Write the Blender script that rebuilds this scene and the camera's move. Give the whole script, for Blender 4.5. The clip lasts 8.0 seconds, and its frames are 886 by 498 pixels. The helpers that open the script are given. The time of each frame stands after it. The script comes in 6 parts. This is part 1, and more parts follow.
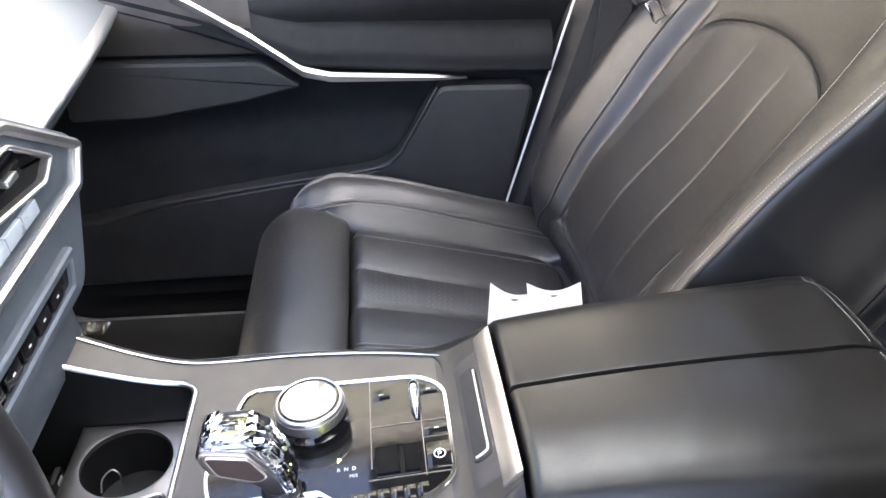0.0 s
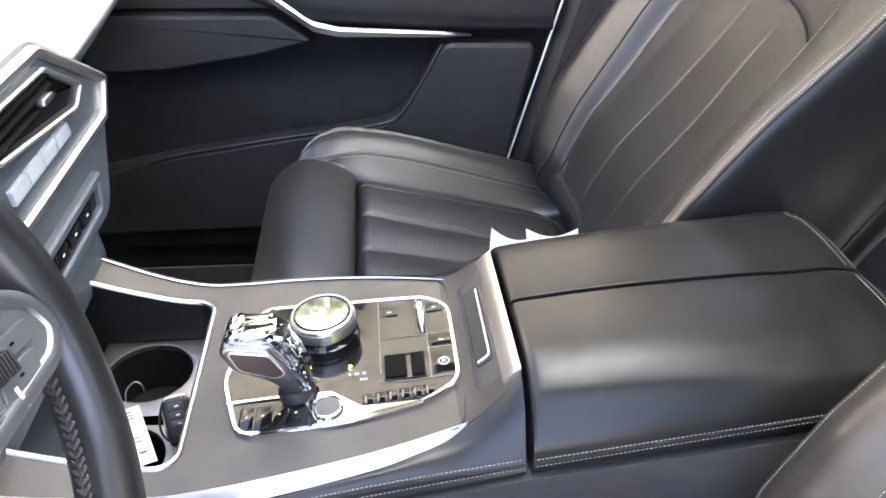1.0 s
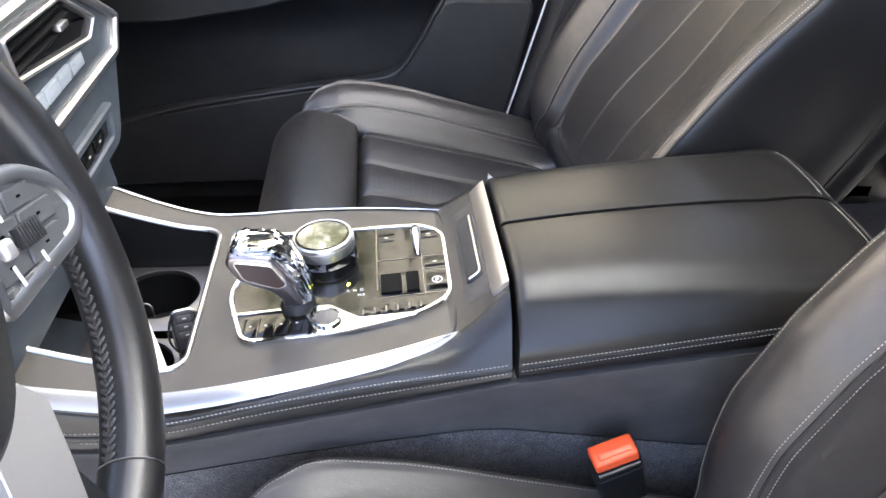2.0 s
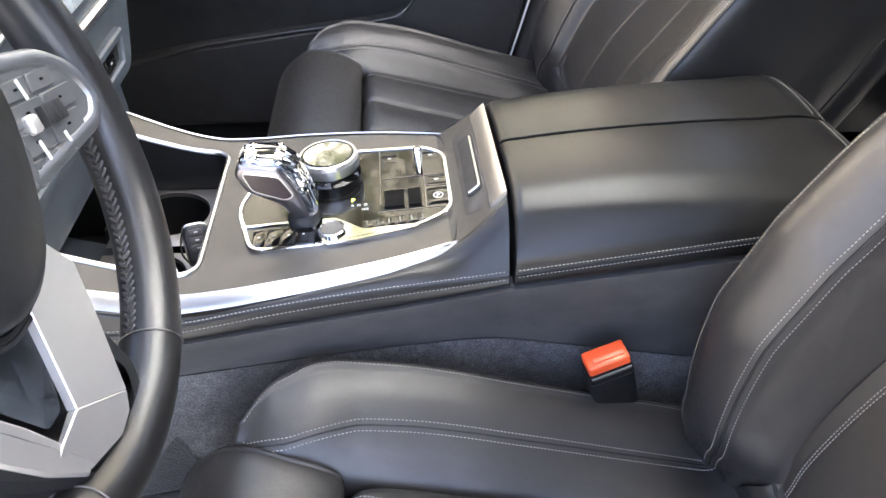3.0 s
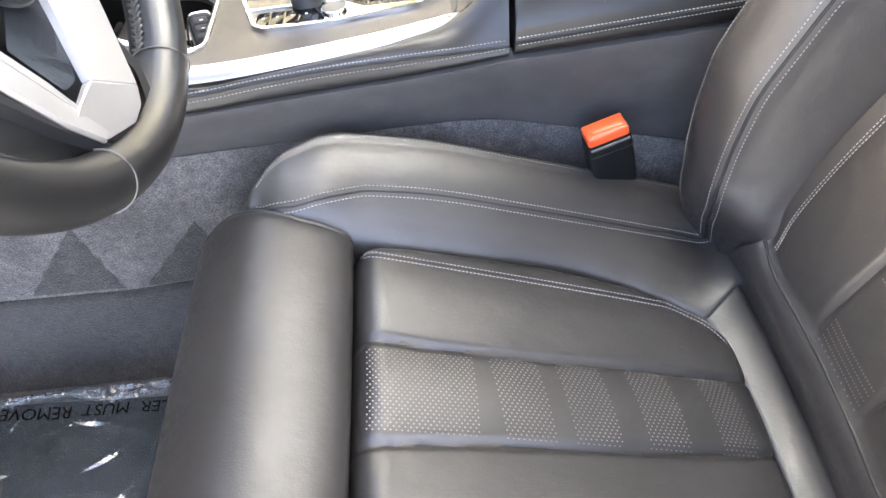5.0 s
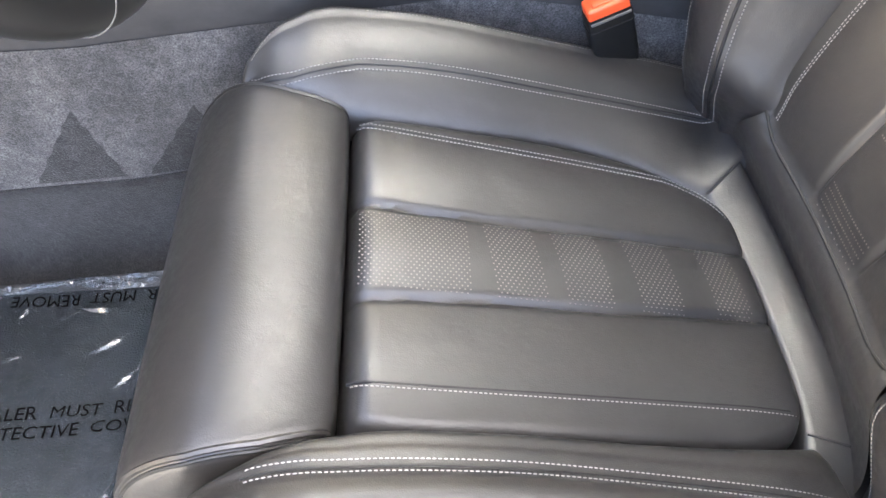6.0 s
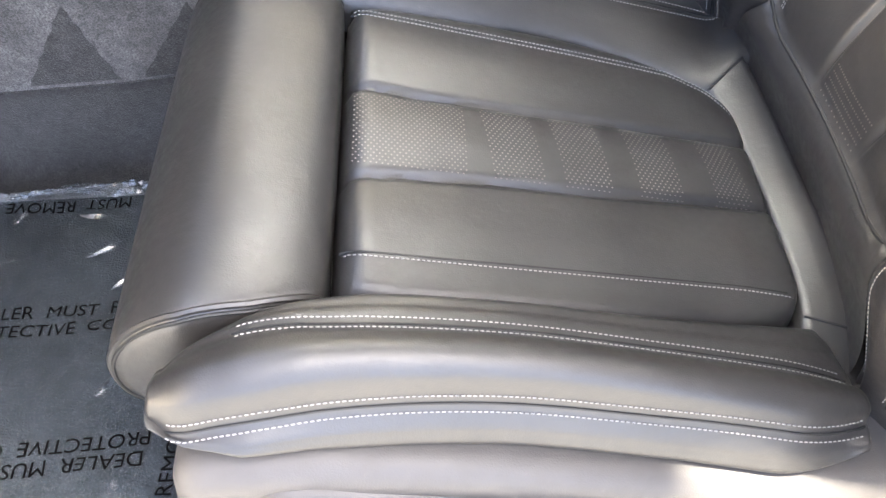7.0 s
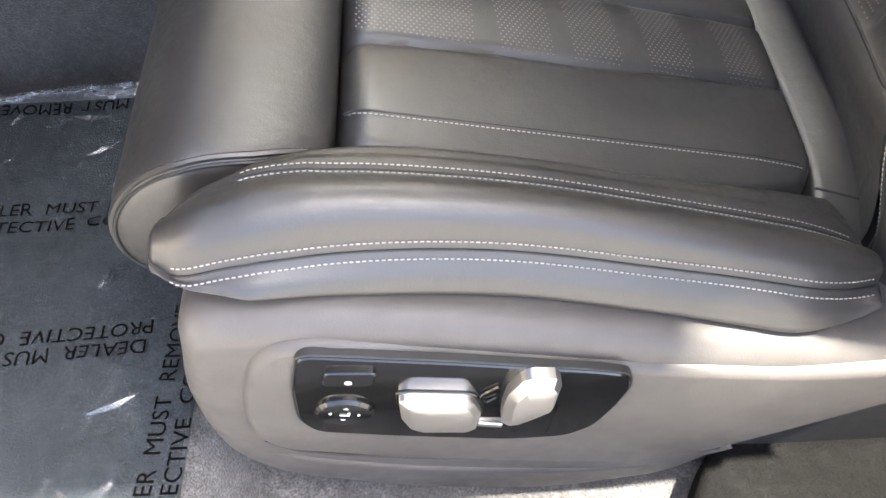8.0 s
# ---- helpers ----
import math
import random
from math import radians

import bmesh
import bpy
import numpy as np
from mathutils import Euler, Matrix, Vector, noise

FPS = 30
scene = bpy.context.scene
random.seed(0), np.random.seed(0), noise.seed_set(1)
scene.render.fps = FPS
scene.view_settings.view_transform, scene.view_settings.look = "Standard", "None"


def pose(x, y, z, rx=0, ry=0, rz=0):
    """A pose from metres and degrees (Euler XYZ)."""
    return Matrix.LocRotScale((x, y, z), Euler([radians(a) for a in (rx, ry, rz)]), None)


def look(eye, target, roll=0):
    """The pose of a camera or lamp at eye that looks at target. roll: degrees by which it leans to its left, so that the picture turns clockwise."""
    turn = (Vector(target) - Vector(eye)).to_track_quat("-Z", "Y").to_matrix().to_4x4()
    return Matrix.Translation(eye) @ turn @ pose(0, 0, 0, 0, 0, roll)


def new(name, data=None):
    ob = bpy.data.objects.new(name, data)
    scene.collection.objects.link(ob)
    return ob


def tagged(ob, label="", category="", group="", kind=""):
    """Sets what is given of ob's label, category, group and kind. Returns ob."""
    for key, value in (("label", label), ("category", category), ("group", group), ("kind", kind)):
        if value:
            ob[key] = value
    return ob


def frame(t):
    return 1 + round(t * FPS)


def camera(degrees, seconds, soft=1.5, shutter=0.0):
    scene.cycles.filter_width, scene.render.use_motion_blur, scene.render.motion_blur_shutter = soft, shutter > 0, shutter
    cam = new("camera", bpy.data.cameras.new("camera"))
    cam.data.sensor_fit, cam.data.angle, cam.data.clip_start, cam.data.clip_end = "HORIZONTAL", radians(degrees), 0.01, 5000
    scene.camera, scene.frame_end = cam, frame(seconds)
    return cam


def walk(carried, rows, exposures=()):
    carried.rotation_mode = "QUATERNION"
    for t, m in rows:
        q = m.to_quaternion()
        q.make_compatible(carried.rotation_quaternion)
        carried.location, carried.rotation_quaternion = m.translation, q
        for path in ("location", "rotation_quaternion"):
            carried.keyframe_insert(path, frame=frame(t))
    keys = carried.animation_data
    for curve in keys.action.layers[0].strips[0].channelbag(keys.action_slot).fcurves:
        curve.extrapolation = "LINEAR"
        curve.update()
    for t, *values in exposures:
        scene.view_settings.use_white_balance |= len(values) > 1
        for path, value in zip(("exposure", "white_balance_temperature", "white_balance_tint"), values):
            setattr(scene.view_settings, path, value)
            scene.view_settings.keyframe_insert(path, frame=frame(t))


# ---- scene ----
cam = camera(60.6, 8.0)
PATH = [
    (0, (-0.007, 0.022, 0.876), (0.176, 1.706, -0.188), 0.6),
    (0.5, (-0.015, -0.01, 0.864), (0.176, 1.664, -0.214), 1.1),
    (1, (-0.02, -0.045, 0.853), (0.166, 1.619, -0.242), 1.5),
    (2.5, (-0.014, -0.131, 0.817), (0.152, 1.487, -0.347), 1.9),
    (3, (-0.014, -0.155, 0.805), (0.14, 1.434, -0.4), 1.7),
    (3.5, (-0.016, -0.177, 0.785), (0.136, 1.379, -0.462), 1.9),
    (4, (-0.015, -0.201, 0.766), (0.125, 1.313, -0.532), 1.5),
    (4.5, (-0.014, -0.224, 0.75), (0.113, 1.249, -0.597), 0.5),
    (6, (0.01, -0.297, 0.683), (0.047, 1.041, -0.803), -2.1),
    (6.5, (0.01, -0.319, 0.662), (0.04, 0.982, -0.857), -2.3),
    (7, (0.012, -0.337, 0.64), (0.037, 0.923, -0.912), -2.2),
    (7.5, (0.008, -0.36, 0.618), (0.024, 0.866, -0.962), -2.6),
    (8, (0.003, -0.381, 0.595), (0.028, 0.797, -1.02), -2.2),
]
walk(cam, [(t, look(eye, target, roll)) for t, eye, target, roll in PATH], exposures=[(0.0, 4.42, 5900, 9), (1.2, 4.42, 5980, 9), (2.5, 4.22, 6030, 8), (4.5, 4.92, 6300, 7), (6.5, 4.92, 6350, 6), (7.0, 4.8, 6370, 6), (7.5, 4.76, 6380, 6), (8.0, 4.34, 6380, 6)])
# ---------------------------------------------------------------- light
CENTRE = 0.474            # the car's middle plane; x runs to the rear, y to the passenger's side
world = bpy.data.worlds.new("sky")
scene.world = world
world.use_nodes = True
wn = world.node_tree
sky = wn.nodes.new("ShaderNodeTexSky")
sky.sky_type, sky.sun_disc = "NISHITA", False
sky.sun_elevation, sky.sun_rotation = radians(63), radians(101)
sky.air_density, sky.dust_density, sky.ozone_density = 0.42, 4.0, 0.3
wn.links.new(sky.outputs[0], wn.nodes["Background"].inputs[0])
wn.nodes["Background"].inputs[1].default_value = 0.115

sun = new("sun", bpy.data.lights.new("sun", "SUN"))
sun.data.energy, sun.data.angle, sun.data.color = 3.2, radians(2), (1.0, 0.895, 0.77)
sun.matrix_world = look((0.5, -0.10, 1.0), (0, 0, 0))


# ---------------------------------------------------------------- materials
def node_mat(name, base, rough, metal=0.0, spec=0.5):
    m = bpy.data.materials.new(name)
    m.use_nodes = True
    b = m.node_tree.nodes["Principled BSDF"]
    b.inputs["Base Color"].default_value = (*base, 1)
    b.inputs["Roughness"].default_value = rough
    b.inputs["Metallic"].default_value = metal
    b.inputs["Specular IOR Level"].default_value = spec
    return m, m.node_tree, b


def coords(nt, scale=(1, 1, 1)):
    tc, mp = nt.nodes.new("ShaderNodeTexCoord"), nt.nodes.new("ShaderNodeMapping")
    mp.inputs["Scale"].default_value = scale
    nt.links.new(tc.outputs["Object"], mp.inputs[0])
    return mp.outputs[0]


def noise_tex(nt, vec, scale, detail=4.0, rough=0.55):
    n = nt.nodes.new("ShaderNodeTexNoise")
    n.inputs["Scale"].default_value, n.inputs["Detail"].default_value, n.inputs["Roughness"].default_value = scale, detail, rough
    nt.links.new(vec, n.inputs["Vector"])
    return n.outputs["Fac"]


def ranged(nt, fac, a, b, lo=0.3, hi=0.7):
    r = nt.nodes.new("ShaderNodeMapRange")
    for k, v in zip((1, 2, 3, 4), (lo, hi, a, b)):
        r.inputs[k].default_value = v
    nt.links.new(fac, r.inputs[0])
    return r.outputs[0]


def mixed(nt, fac, c1, c2):
    x = nt.nodes.new("ShaderNodeMix")
    x.data_type = "RGBA"
    x.inputs[6].default_value, x.inputs[7].default_value = (*c1, 1), (*c2, 1)
    nt.links.new(fac, x.inputs[0])
    return x.outputs[2]


def bumped(nt, bsdf, height, strength, distance, chain=None):
    b = nt.nodes.new("ShaderNodeBump")
    b.inputs["Strength"].default_value, b.inputs["Distance"].default_value = strength, distance
    nt.links.new(height, b.inputs["Height"])
    if chain:
        nt.links.new(chain, b.inputs["Normal"])
    nt.links.new(b.outputs[0], bsdf.inputs["Normal"])
    return b.outputs[0]


def leather(name, dark, light, rough=0.42, grain=950, wrinkle=0.35, vary=1.0):
    """Grained leather: pebbles about a millimetre across, soft wrinkles, worn sheen."""
    m, nt, b = node_mat(name, dark, rough)
    v = coords(nt)
    broad, fine = noise_tex(nt, v, 9, 5), noise_tex(nt, v, 160, 3)
    nt.links.new(mixed(nt, ranged(nt, broad, 0, 1), dark, light), b.inputs["Base Color"])
    nt.links.new(ranged(nt, fine, rough - 0.05 * vary, rough + 0.08 * vary), b.inputs["Roughness"])
    cells = nt.nodes.new("ShaderNodeTexVoronoi")
    cells.inputs["Scale"].default_value = grain
    nt.links.new(v, cells.inputs["Vector"])
    first = bumped(nt, b, cells.outputs["Distance"], 0.22, 0.0003)
    crease = noise_tex(nt, coords(nt, (1, 1.5, 1)), 42, 6, 0.6)
    bumped(nt, b, crease, wrinkle, 0.0016, first)
    return m


def plastic(name, dark, light, rough=0.5, grain=1400, depth=0.0002, spec=0.5):
    m, nt, b = node_mat(name, dark, rough, 0, spec)
    v = coords(nt)
    nt.links.new(mixed(nt, ranged(nt, noise_tex(nt, v, 14, 5), 0, 1), dark, light), b.inputs["Base Color"])
    nt.links.new(ranged(nt, noise_tex(nt, v, 60, 4), rough - 0.06, rough + 0.08), b.inputs["Roughness"])
    bumped(nt, b, noise_tex(nt, v, grain, 2), 0.3, depth)
    return m


def metal(name, base, rough, brushed=(1, 1, 1)):
    m, nt, b = node_mat(name, base, rough, 1.0)
    v = coords(nt, brushed)
    nt.links.new(ranged(nt, noise_tex(nt, v, 9, 2), rough * 0.94, rough * 1.06), b.inputs["Roughness"])
    return m


def fibre(name, dark, light, scale=500):
    """Cut-pile carpet and felt, with brushed strokes."""
    m, nt, b = node_mat(name, dark, 0.95, 0, 0.1)
    v = coords(nt)
    tuft, clump, patch = noise_tex(nt, v, scale, 2, 0.6), noise_tex(nt, v, scale / 6, 3, 0.6), noise_tex(nt, v, 14, 4, 0.65)
    strokes = noise_tex(nt, coords(nt, (1.6, 1, 0.8)), 6, 3, 0.6)
    fac = ranged(nt, tuft, 0.15, 1.0)
    for other in (ranged(nt, clump, 0.45, 1.0), ranged(nt, patch, 0.6, 1.0), ranged(nt, strokes, 0.6, 1.0, 0.42, 0.56)):
        mul = nt.nodes.new("ShaderNodeMath")
        mul.operation = "MULTIPLY"
        nt.links.new(fac, mul.inputs[0])
        nt.links.new(other, mul.inputs[1])
        fac = mul.outputs[0]
    nt.links.new(mixed(nt, fac, dark, light), b.inputs["Base Color"])
    b.inputs["Sheen Weight"].default_value = 0.25
    bumped(nt, b, tuft, 0.8, 0.002)
    return m


def clear(name, tint, rough, ior):
    m, nt, b = node_mat(name, tint, rough)
    b.inputs["Transmission Weight"].default_value, b.inputs["IOR"].default_value = 1.0, ior
    return m


BLACK_LEATHER = leather("black_leather", (0.0180, 0.0166, 0.0155), (0.0262, 0.0243, 0.0227), 0.415, 950, 0.28, 0.8)
BLACK_LEATHER.node_tree.nodes["Principled BSDF"].inputs["Specular IOR Level"].default_value = 0.68
LID_LEATHER = leather("armrest_leather", (0.0112, 0.0108, 0.0104), (0.0150, 0.0145, 0.0140), 0.33, 950, 0.10, 0.5)
LID_LEATHER.node_tree.nodes["Principled BSDF"].inputs["Specular IOR Level"].default_value = 0.45
WELL_BLACK = plastic("matt_black_liner", (0.005, 0.005, 0.005), (0.008, 0.008, 0.008), 0.45, 900, 0.0001, 0.3)
SIDE_LEATHER = leather("side_leather", (0.0165, 0.0150, 0.0146), (0.0240, 0.0219, 0.0211), 0.40)
SIDE_LEATHER.node_tree.nodes["Principled BSDF"].inputs["Specular IOR Level"].default_value = 0.75
SIDE_DARK = leather("side_panel_leather", (0.0085, 0.0088, 0.0100), (0.0120, 0.0124, 0.0138), 0.36, 950, 0.1, 0.4)
WHEEL_LEATHER, wheel_nodes, wheel_bsdf = node_mat("wheel_leather", (0.0095, 0.0095, 0.0100), 0.36)
wheel_nodes.links.new(mixed(wheel_nodes, ranged(wheel_nodes, noise_tex(wheel_nodes, coords(wheel_nodes), 25, 4), 0, 1), (0.0085, 0.0085, 0.0090), (0.0115, 0.0113, 0.0112)), wheel_bsdf.inputs["Base Color"])
bumped(wheel_nodes, wheel_bsdf, noise_tex(wheel_nodes, coords(wheel_nodes), 900, 2), 0.12, 0.0001)
WHEEL_LEATHER.node_tree.nodes["Principled BSDF"].inputs["Specular IOR Level"].default_value = 0.85
PAD_LEATHER = leather("airbag_leather", (0.013, 0.014, 0.0155), (0.018, 0.0195, 0.021), 0.40, 1300, 0.02, 0.2)
DEEP_BLACK = plastic("deep_matt_black", (0.0018, 0.0018, 0.0020), (0.0030, 0.0030, 0.0032), 0.65, 900, 0.0001, 0.10)
SEAM = plastic("seam_fold", (0.006, 0.006, 0.006), (0.010, 0.010, 0.010), 0.6)
THREAD = plastic("grey_thread", (0.22, 0.210, 0.199), (0.30, 0.286, 0.272), 0.7, 3000)

PERFORATION = plastic("perforation_edge", (0.13, 0.117, 0.105), (0.19, 0.170, 0.153), 0.6)
TRIM_PLASTIC = plastic("grained_trim_plastic", (0.044, 0.040, 0.037), (0.060, 0.055, 0.051), 0.54, 900, 0.0006)
DARK_PLASTIC = plastic("black_soft_plastic", (0.014, 0.014, 0.015), (0.022, 0.022, 0.023), 0.55)
SLATE_PLASTIC = plastic("slate_dash_plastic", (0.058, 0.069, 0.083), (0.078, 0.091, 0.107), 0.34)
DOOR_SOFT = plastic("black_door_skin", (0.0075, 0.0078, 0.0085), (0.0115, 0.0118, 0.0125), 0.7, 1400, 0.0002, 0.22)
DOOR_GREY = plastic("dark_grey_door_inlay", (0.022, 0.022, 0.022), (0.030, 0.030, 0.029), 0.6, 1400, 0.0002, 0.3)
DECOR = metal("brushed_decor_aluminium", (0.33, 0.355, 0.38), 0.42, (2, 1, 2))
INLAY = plastic("brown_lacquer_inlay", (0.050, 0.036, 0.034), (0.062, 0.046, 0.042), 0.16, 300, 0.00003)
TOUCH_GLASS = plastic("grey_touch_glass", (0.07, 0.07, 0.07), (0.09, 0.09, 0.09), 0.10, 300, 0.00003, 0.8)
PLASTER = plastic("beige_render", (0.66, 0.57, 0.43), (0.76, 0.67, 0.52), 0.9, 40, 0.003)
DECK = plastic("taupe_wood_deck", (0.055, 0.049, 0.043), (0.085, 0.076, 0.066), 0.36)
GLOSS = plastic("piano_black", (0.006, 0.006, 0.006), (0.008, 0.008, 0.008), 0.07, 200, 0.00002)
GREY_KEY = plastic("grey_button", (0.085, 0.083, 0.082), (0.11, 0.105, 0.10), 0.35)
SATIN = metal("satin_aluminium", (0.70, 0.69, 0.68), 0.32)
KNOB_GLASS = metal("mirror_touch_glass", (0.40, 0.43, 0.47), 0.07)
CHROME = metal("chrome", (0.83, 0.83, 0.82), 0.09)
DARK_METAL = metal("gunmetal_trim", (0.24, 0.215, 0.21), 0.34)
KEY_GRAPHITE = plastic("graphite_key", (0.075, 0.078, 0.082), (0.095, 0.098, 0.102), 0.36)
# pale blue base of the stack keys holds the sky they reflect
SKY_PALE_KEY = plastic("sky_pale_key", (0.36, 0.40, 0.44), (0.44, 0.48, 0.52), 0.30)
SPOKE_GREY = metal("grey_satin_metal", (0.36, 0.37, 0.39), 0.42)
SWITCH_METAL = metal("satin_switch_metal", (0.50, 0.49, 0.48), 0.36)
CUP_METAL = metal("dark_satin_metal", (0.34, 0.325, 0.31), 0.40)
NECK_METAL = metal("satin_grey_metal", (0.30, 0.28, 0.285), 0.30)
CUT_METAL = metal("dark_cut_mirror", (0.34, 0.37, 0.41), 0.06)
CRYSTAL = clear("crystal_glass", (0.86, 0.91, 0.97), 0.01, 1.5)
WINDOW = clear("window_glass", (0.80, 0.84, 0.82), 0.0, 1.05)
TINTED = clear("tinted_glass", (0.55, 0.58, 0.58), 0.0, 1.05)
RAIL_SOFT, rail_nodes, rail_bsdf = node_mat("soft_touch_rail", (0.05, 0.05, 0.05), 0.62, 0, 0.35)
blotch = noise_tex(rail_nodes, coords(rail_nodes, (1, 1, 1.4)), 16, 6, 0.65)
rail_nodes.links.new(mixed(rail_nodes, ranged(rail_nodes, blotch, 0, 1, 0.35, 0.65), (0.036, 0.035, 0.036), (0.056, 0.054, 0.055)), rail_bsdf.inputs["Base Color"])
rail_nodes.links.new(ranged(rail_nodes, noise_tex(rail_nodes, coords(rail_nodes), 40, 5), 0.55, 0.75), rail_bsdf.inputs["Roughness"])
rail_bsdf.inputs["Sheen Weight"].default_value = 0.15
bumped(rail_nodes, rail_bsdf, noise_tex(rail_nodes, coords(rail_nodes), 900, 2), 0.3, 0.0003)
CARPET = fibre("charcoal_carpet", (0.022, 0.022, 0.023), (0.21, 0.206, 0.206))
FELT = fibre("grey_felt", (0.024, 0.0235, 0.024), (0.26, 0.25, 0.25), 600)
BRUSHED = fibre("brushed_dark_pile", (0.012, 0.012, 0.0125), (0.11, 0.105, 0.105), 600)
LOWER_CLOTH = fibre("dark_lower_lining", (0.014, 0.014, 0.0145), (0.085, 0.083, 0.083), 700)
MAT_CLOTH = fibre("mat_velour", (0.0115, 0.0130, 0.0143), (0.048, 0.053, 0.058))
MAT_CLOTH.node_tree.nodes["Principled BSDF"].inputs["Sheen Weight"].default_value = 0.05
# near-black pile: shade of the far footwell and rear floor put into colour
SHADED_PILE = fibre("shaded_pile", (0.002, 0.002, 0.002), (0.010, 0.010, 0.010))
SHADED_PILE.node_tree.nodes["Principled BSDF"].inputs["Sheen Weight"].default_value = 0.0
BRAID = plastic("dark_braid_thread", (0.030, 0.030, 0.032), (0.05, 0.05, 0.052), 0.45)
SPOKE_METAL = metal("satin_spoke_metal", (0.84, 0.83, 0.82), 0.52)
HEADLINER = fibre("dark_headliner", (0.03, 0.03, 0.03), (0.10, 0.098, 0.095), 600)
RED = plastic("red_buckle_button", (0.66, 0.075, 0.020), (0.78, 0.105, 0.03), 0.35)
PAPER = plastic("white_paper", (0.72, 0.69, 0.63), (0.80, 0.77, 0.71), 0.8)
WEBBING = fibre("black_webbing", (0.012, 0.012, 0.013), (0.04, 0.04, 0.042), 1500)
INK = plastic("black_ink", (0.002, 0.002, 0.002), (0.003, 0.003, 0.003), 0.6, 1400, 0.0002, 0.03)
WHITE_PRINT = plastic("white_print", (0.62, 0.62, 0.60), (0.72, 0.72, 0.70), 0.5)
CONCRETE = plastic("pale_paving", (0.15, 0.145, 0.135), (0.22, 0.215, 0.20), 0.85, 60, 0.004)
BARK = plastic("tree_bark", (0.09, 0.07, 0.05), (0.16, 0.13, 0.10), 0.9, 60, 0.004)
LEAF = plastic("yellow_green_leaf", (0.10, 0.11, 0.035), (0.20, 0.18, 0.06), 0.5, 200, 0.0005)
CAR_PAINT = plastic("white_paint", (0.70, 0.70, 0.70), (0.75, 0.75, 0.75), 0.2, 900, 0.00002)
YELLOW = node_mat("lit_yellow_mark", (0.6, 0.6, 0.02), 0.4)[0]
lamp_bsdf = YELLOW.node_tree.nodes["Principled BSDF"]
lamp_bsdf.inputs["Emission Color"].default_value, lamp_bsdf.inputs["Emission Strength"].default_value = (0.85, 0.9, 0.05, 1), 1.2


# translucent cloth of an unseen blind, added to light the cabin from above
FILL_BLIND = bpy.data.materials.new("fill_blind_cloth")
FILL_BLIND.use_nodes = True
bt = FILL_BLIND.node_tree
bt.nodes.remove(bt.nodes["Principled BSDF"])
through_light, face_light, blend = bt.nodes.new("ShaderNodeBsdfTranslucent"), bt.nodes.new("ShaderNodeBsdfDiffuse"), bt.nodes.new("ShaderNodeMixShader")
blend.inputs[0].default_value = 0.62
cloth = mixed(bt, ranged(bt, noise_tex(bt, coords(bt), 700, 2), 0, 1), (0.60, 0.61, 0.62), (0.70, 0.71, 0.72))
for a0, b0 in ((cloth, through_light.inputs[0]), (cloth, face_light.inputs[0]), (face_light.outputs[0], blend.inputs[1]), (through_light.outputs[0], blend.inputs[2]), (blend.outputs[0], bt.nodes["Material Output"].inputs[0])):
    bt.links.new(a0, b0)


# ---------------------------------------------------------------- geometry helpers: every shape is a pair (vertices, faces)
def spline(ctrl, n, closed=False):
    """A smooth curve through a few control points."""
    c = np.array(ctrl, float)
    m = len(c)
    if closed:
        c = np.vstack([c[-1:], c, c[:2]])
        segs = m
    else:
        c = np.vstack([2 * c[:1] - c[1:2], c, 2 * c[-1:] - c[-2:-1]])
        segs = m - 1
    t = np.linspace(0, segs, n, endpoint=not closed)
    k = np.minimum(t.astype(int), segs - 1)
    f = (t - k)[:, None]
    a, b, d, e = c[k], c[k + 1], c[k + 2], c[k + 3]
    return 0.5 * (2 * b + (d - a) * f + (2 * a - 5 * b + 4 * d - e) * f**2 + (3 * b - a - 3 * d + e) * f**3)


def smooth_at(xs, table):
    """Values at xs of a table of rows (x, a, b, ...), joined smoothly."""
    tb = np.array(table, float)
    x, y = tb[:, 0], tb[:, 1:]
    xs = np.atleast_1d(np.asarray(xs, float))
    g = np.gradient(y, x, axis=0)
    k = np.clip(np.searchsorted(x, xs) - 1, 0, len(x) - 2)
    h = (x[k + 1] - x[k])[:, None]
    f = np.clip((xs - x[k])[:, None] / h, 0, 1)
    return (1 + 2 * f) * (1 - f) ** 2 * y[k] + f * (1 - f) ** 2 * h * g[k] + f**2 * (3 - 2 * f) * y[k + 1] + f**2 * (f - 1) * h * g[k + 1]


def grid(p, close_u=False, close_v=False, cap=False):
    p = np.asarray(p, float)
    nu, nv = p.shape[:2]
    faces = []
    for i in range(nu if close_u else nu - 1):
        i2 = (i + 1) % nu
        for j in range(nv if close_v else nv - 1):
            j2 = (j + 1) % nv
            faces.append((i * nv + j, i2 * nv + j, i2 * nv + j2, i * nv + j2))
    if cap:
        faces.append(tuple(range(nv)))
        faces.append(tuple(range((nu - 1) * nv, nu * nv))[::-1])
    return p.reshape(-1, 3), faces


def join(*shapes):
    vs, fs, n = [], [], 0
    for v, f in shapes:
        v = np.asarray(v, float)
        vs.append(v)
        fs += [tuple(i + n for i in face) for face in f]
        n += len(v)
    return np.vstack(vs), fs


def moved(shape, m):
    v = np.asarray(shape[0], float)
    a = np.array(m)
    return v @ a[:3, :3].T + a[:3, 3], shape[1]


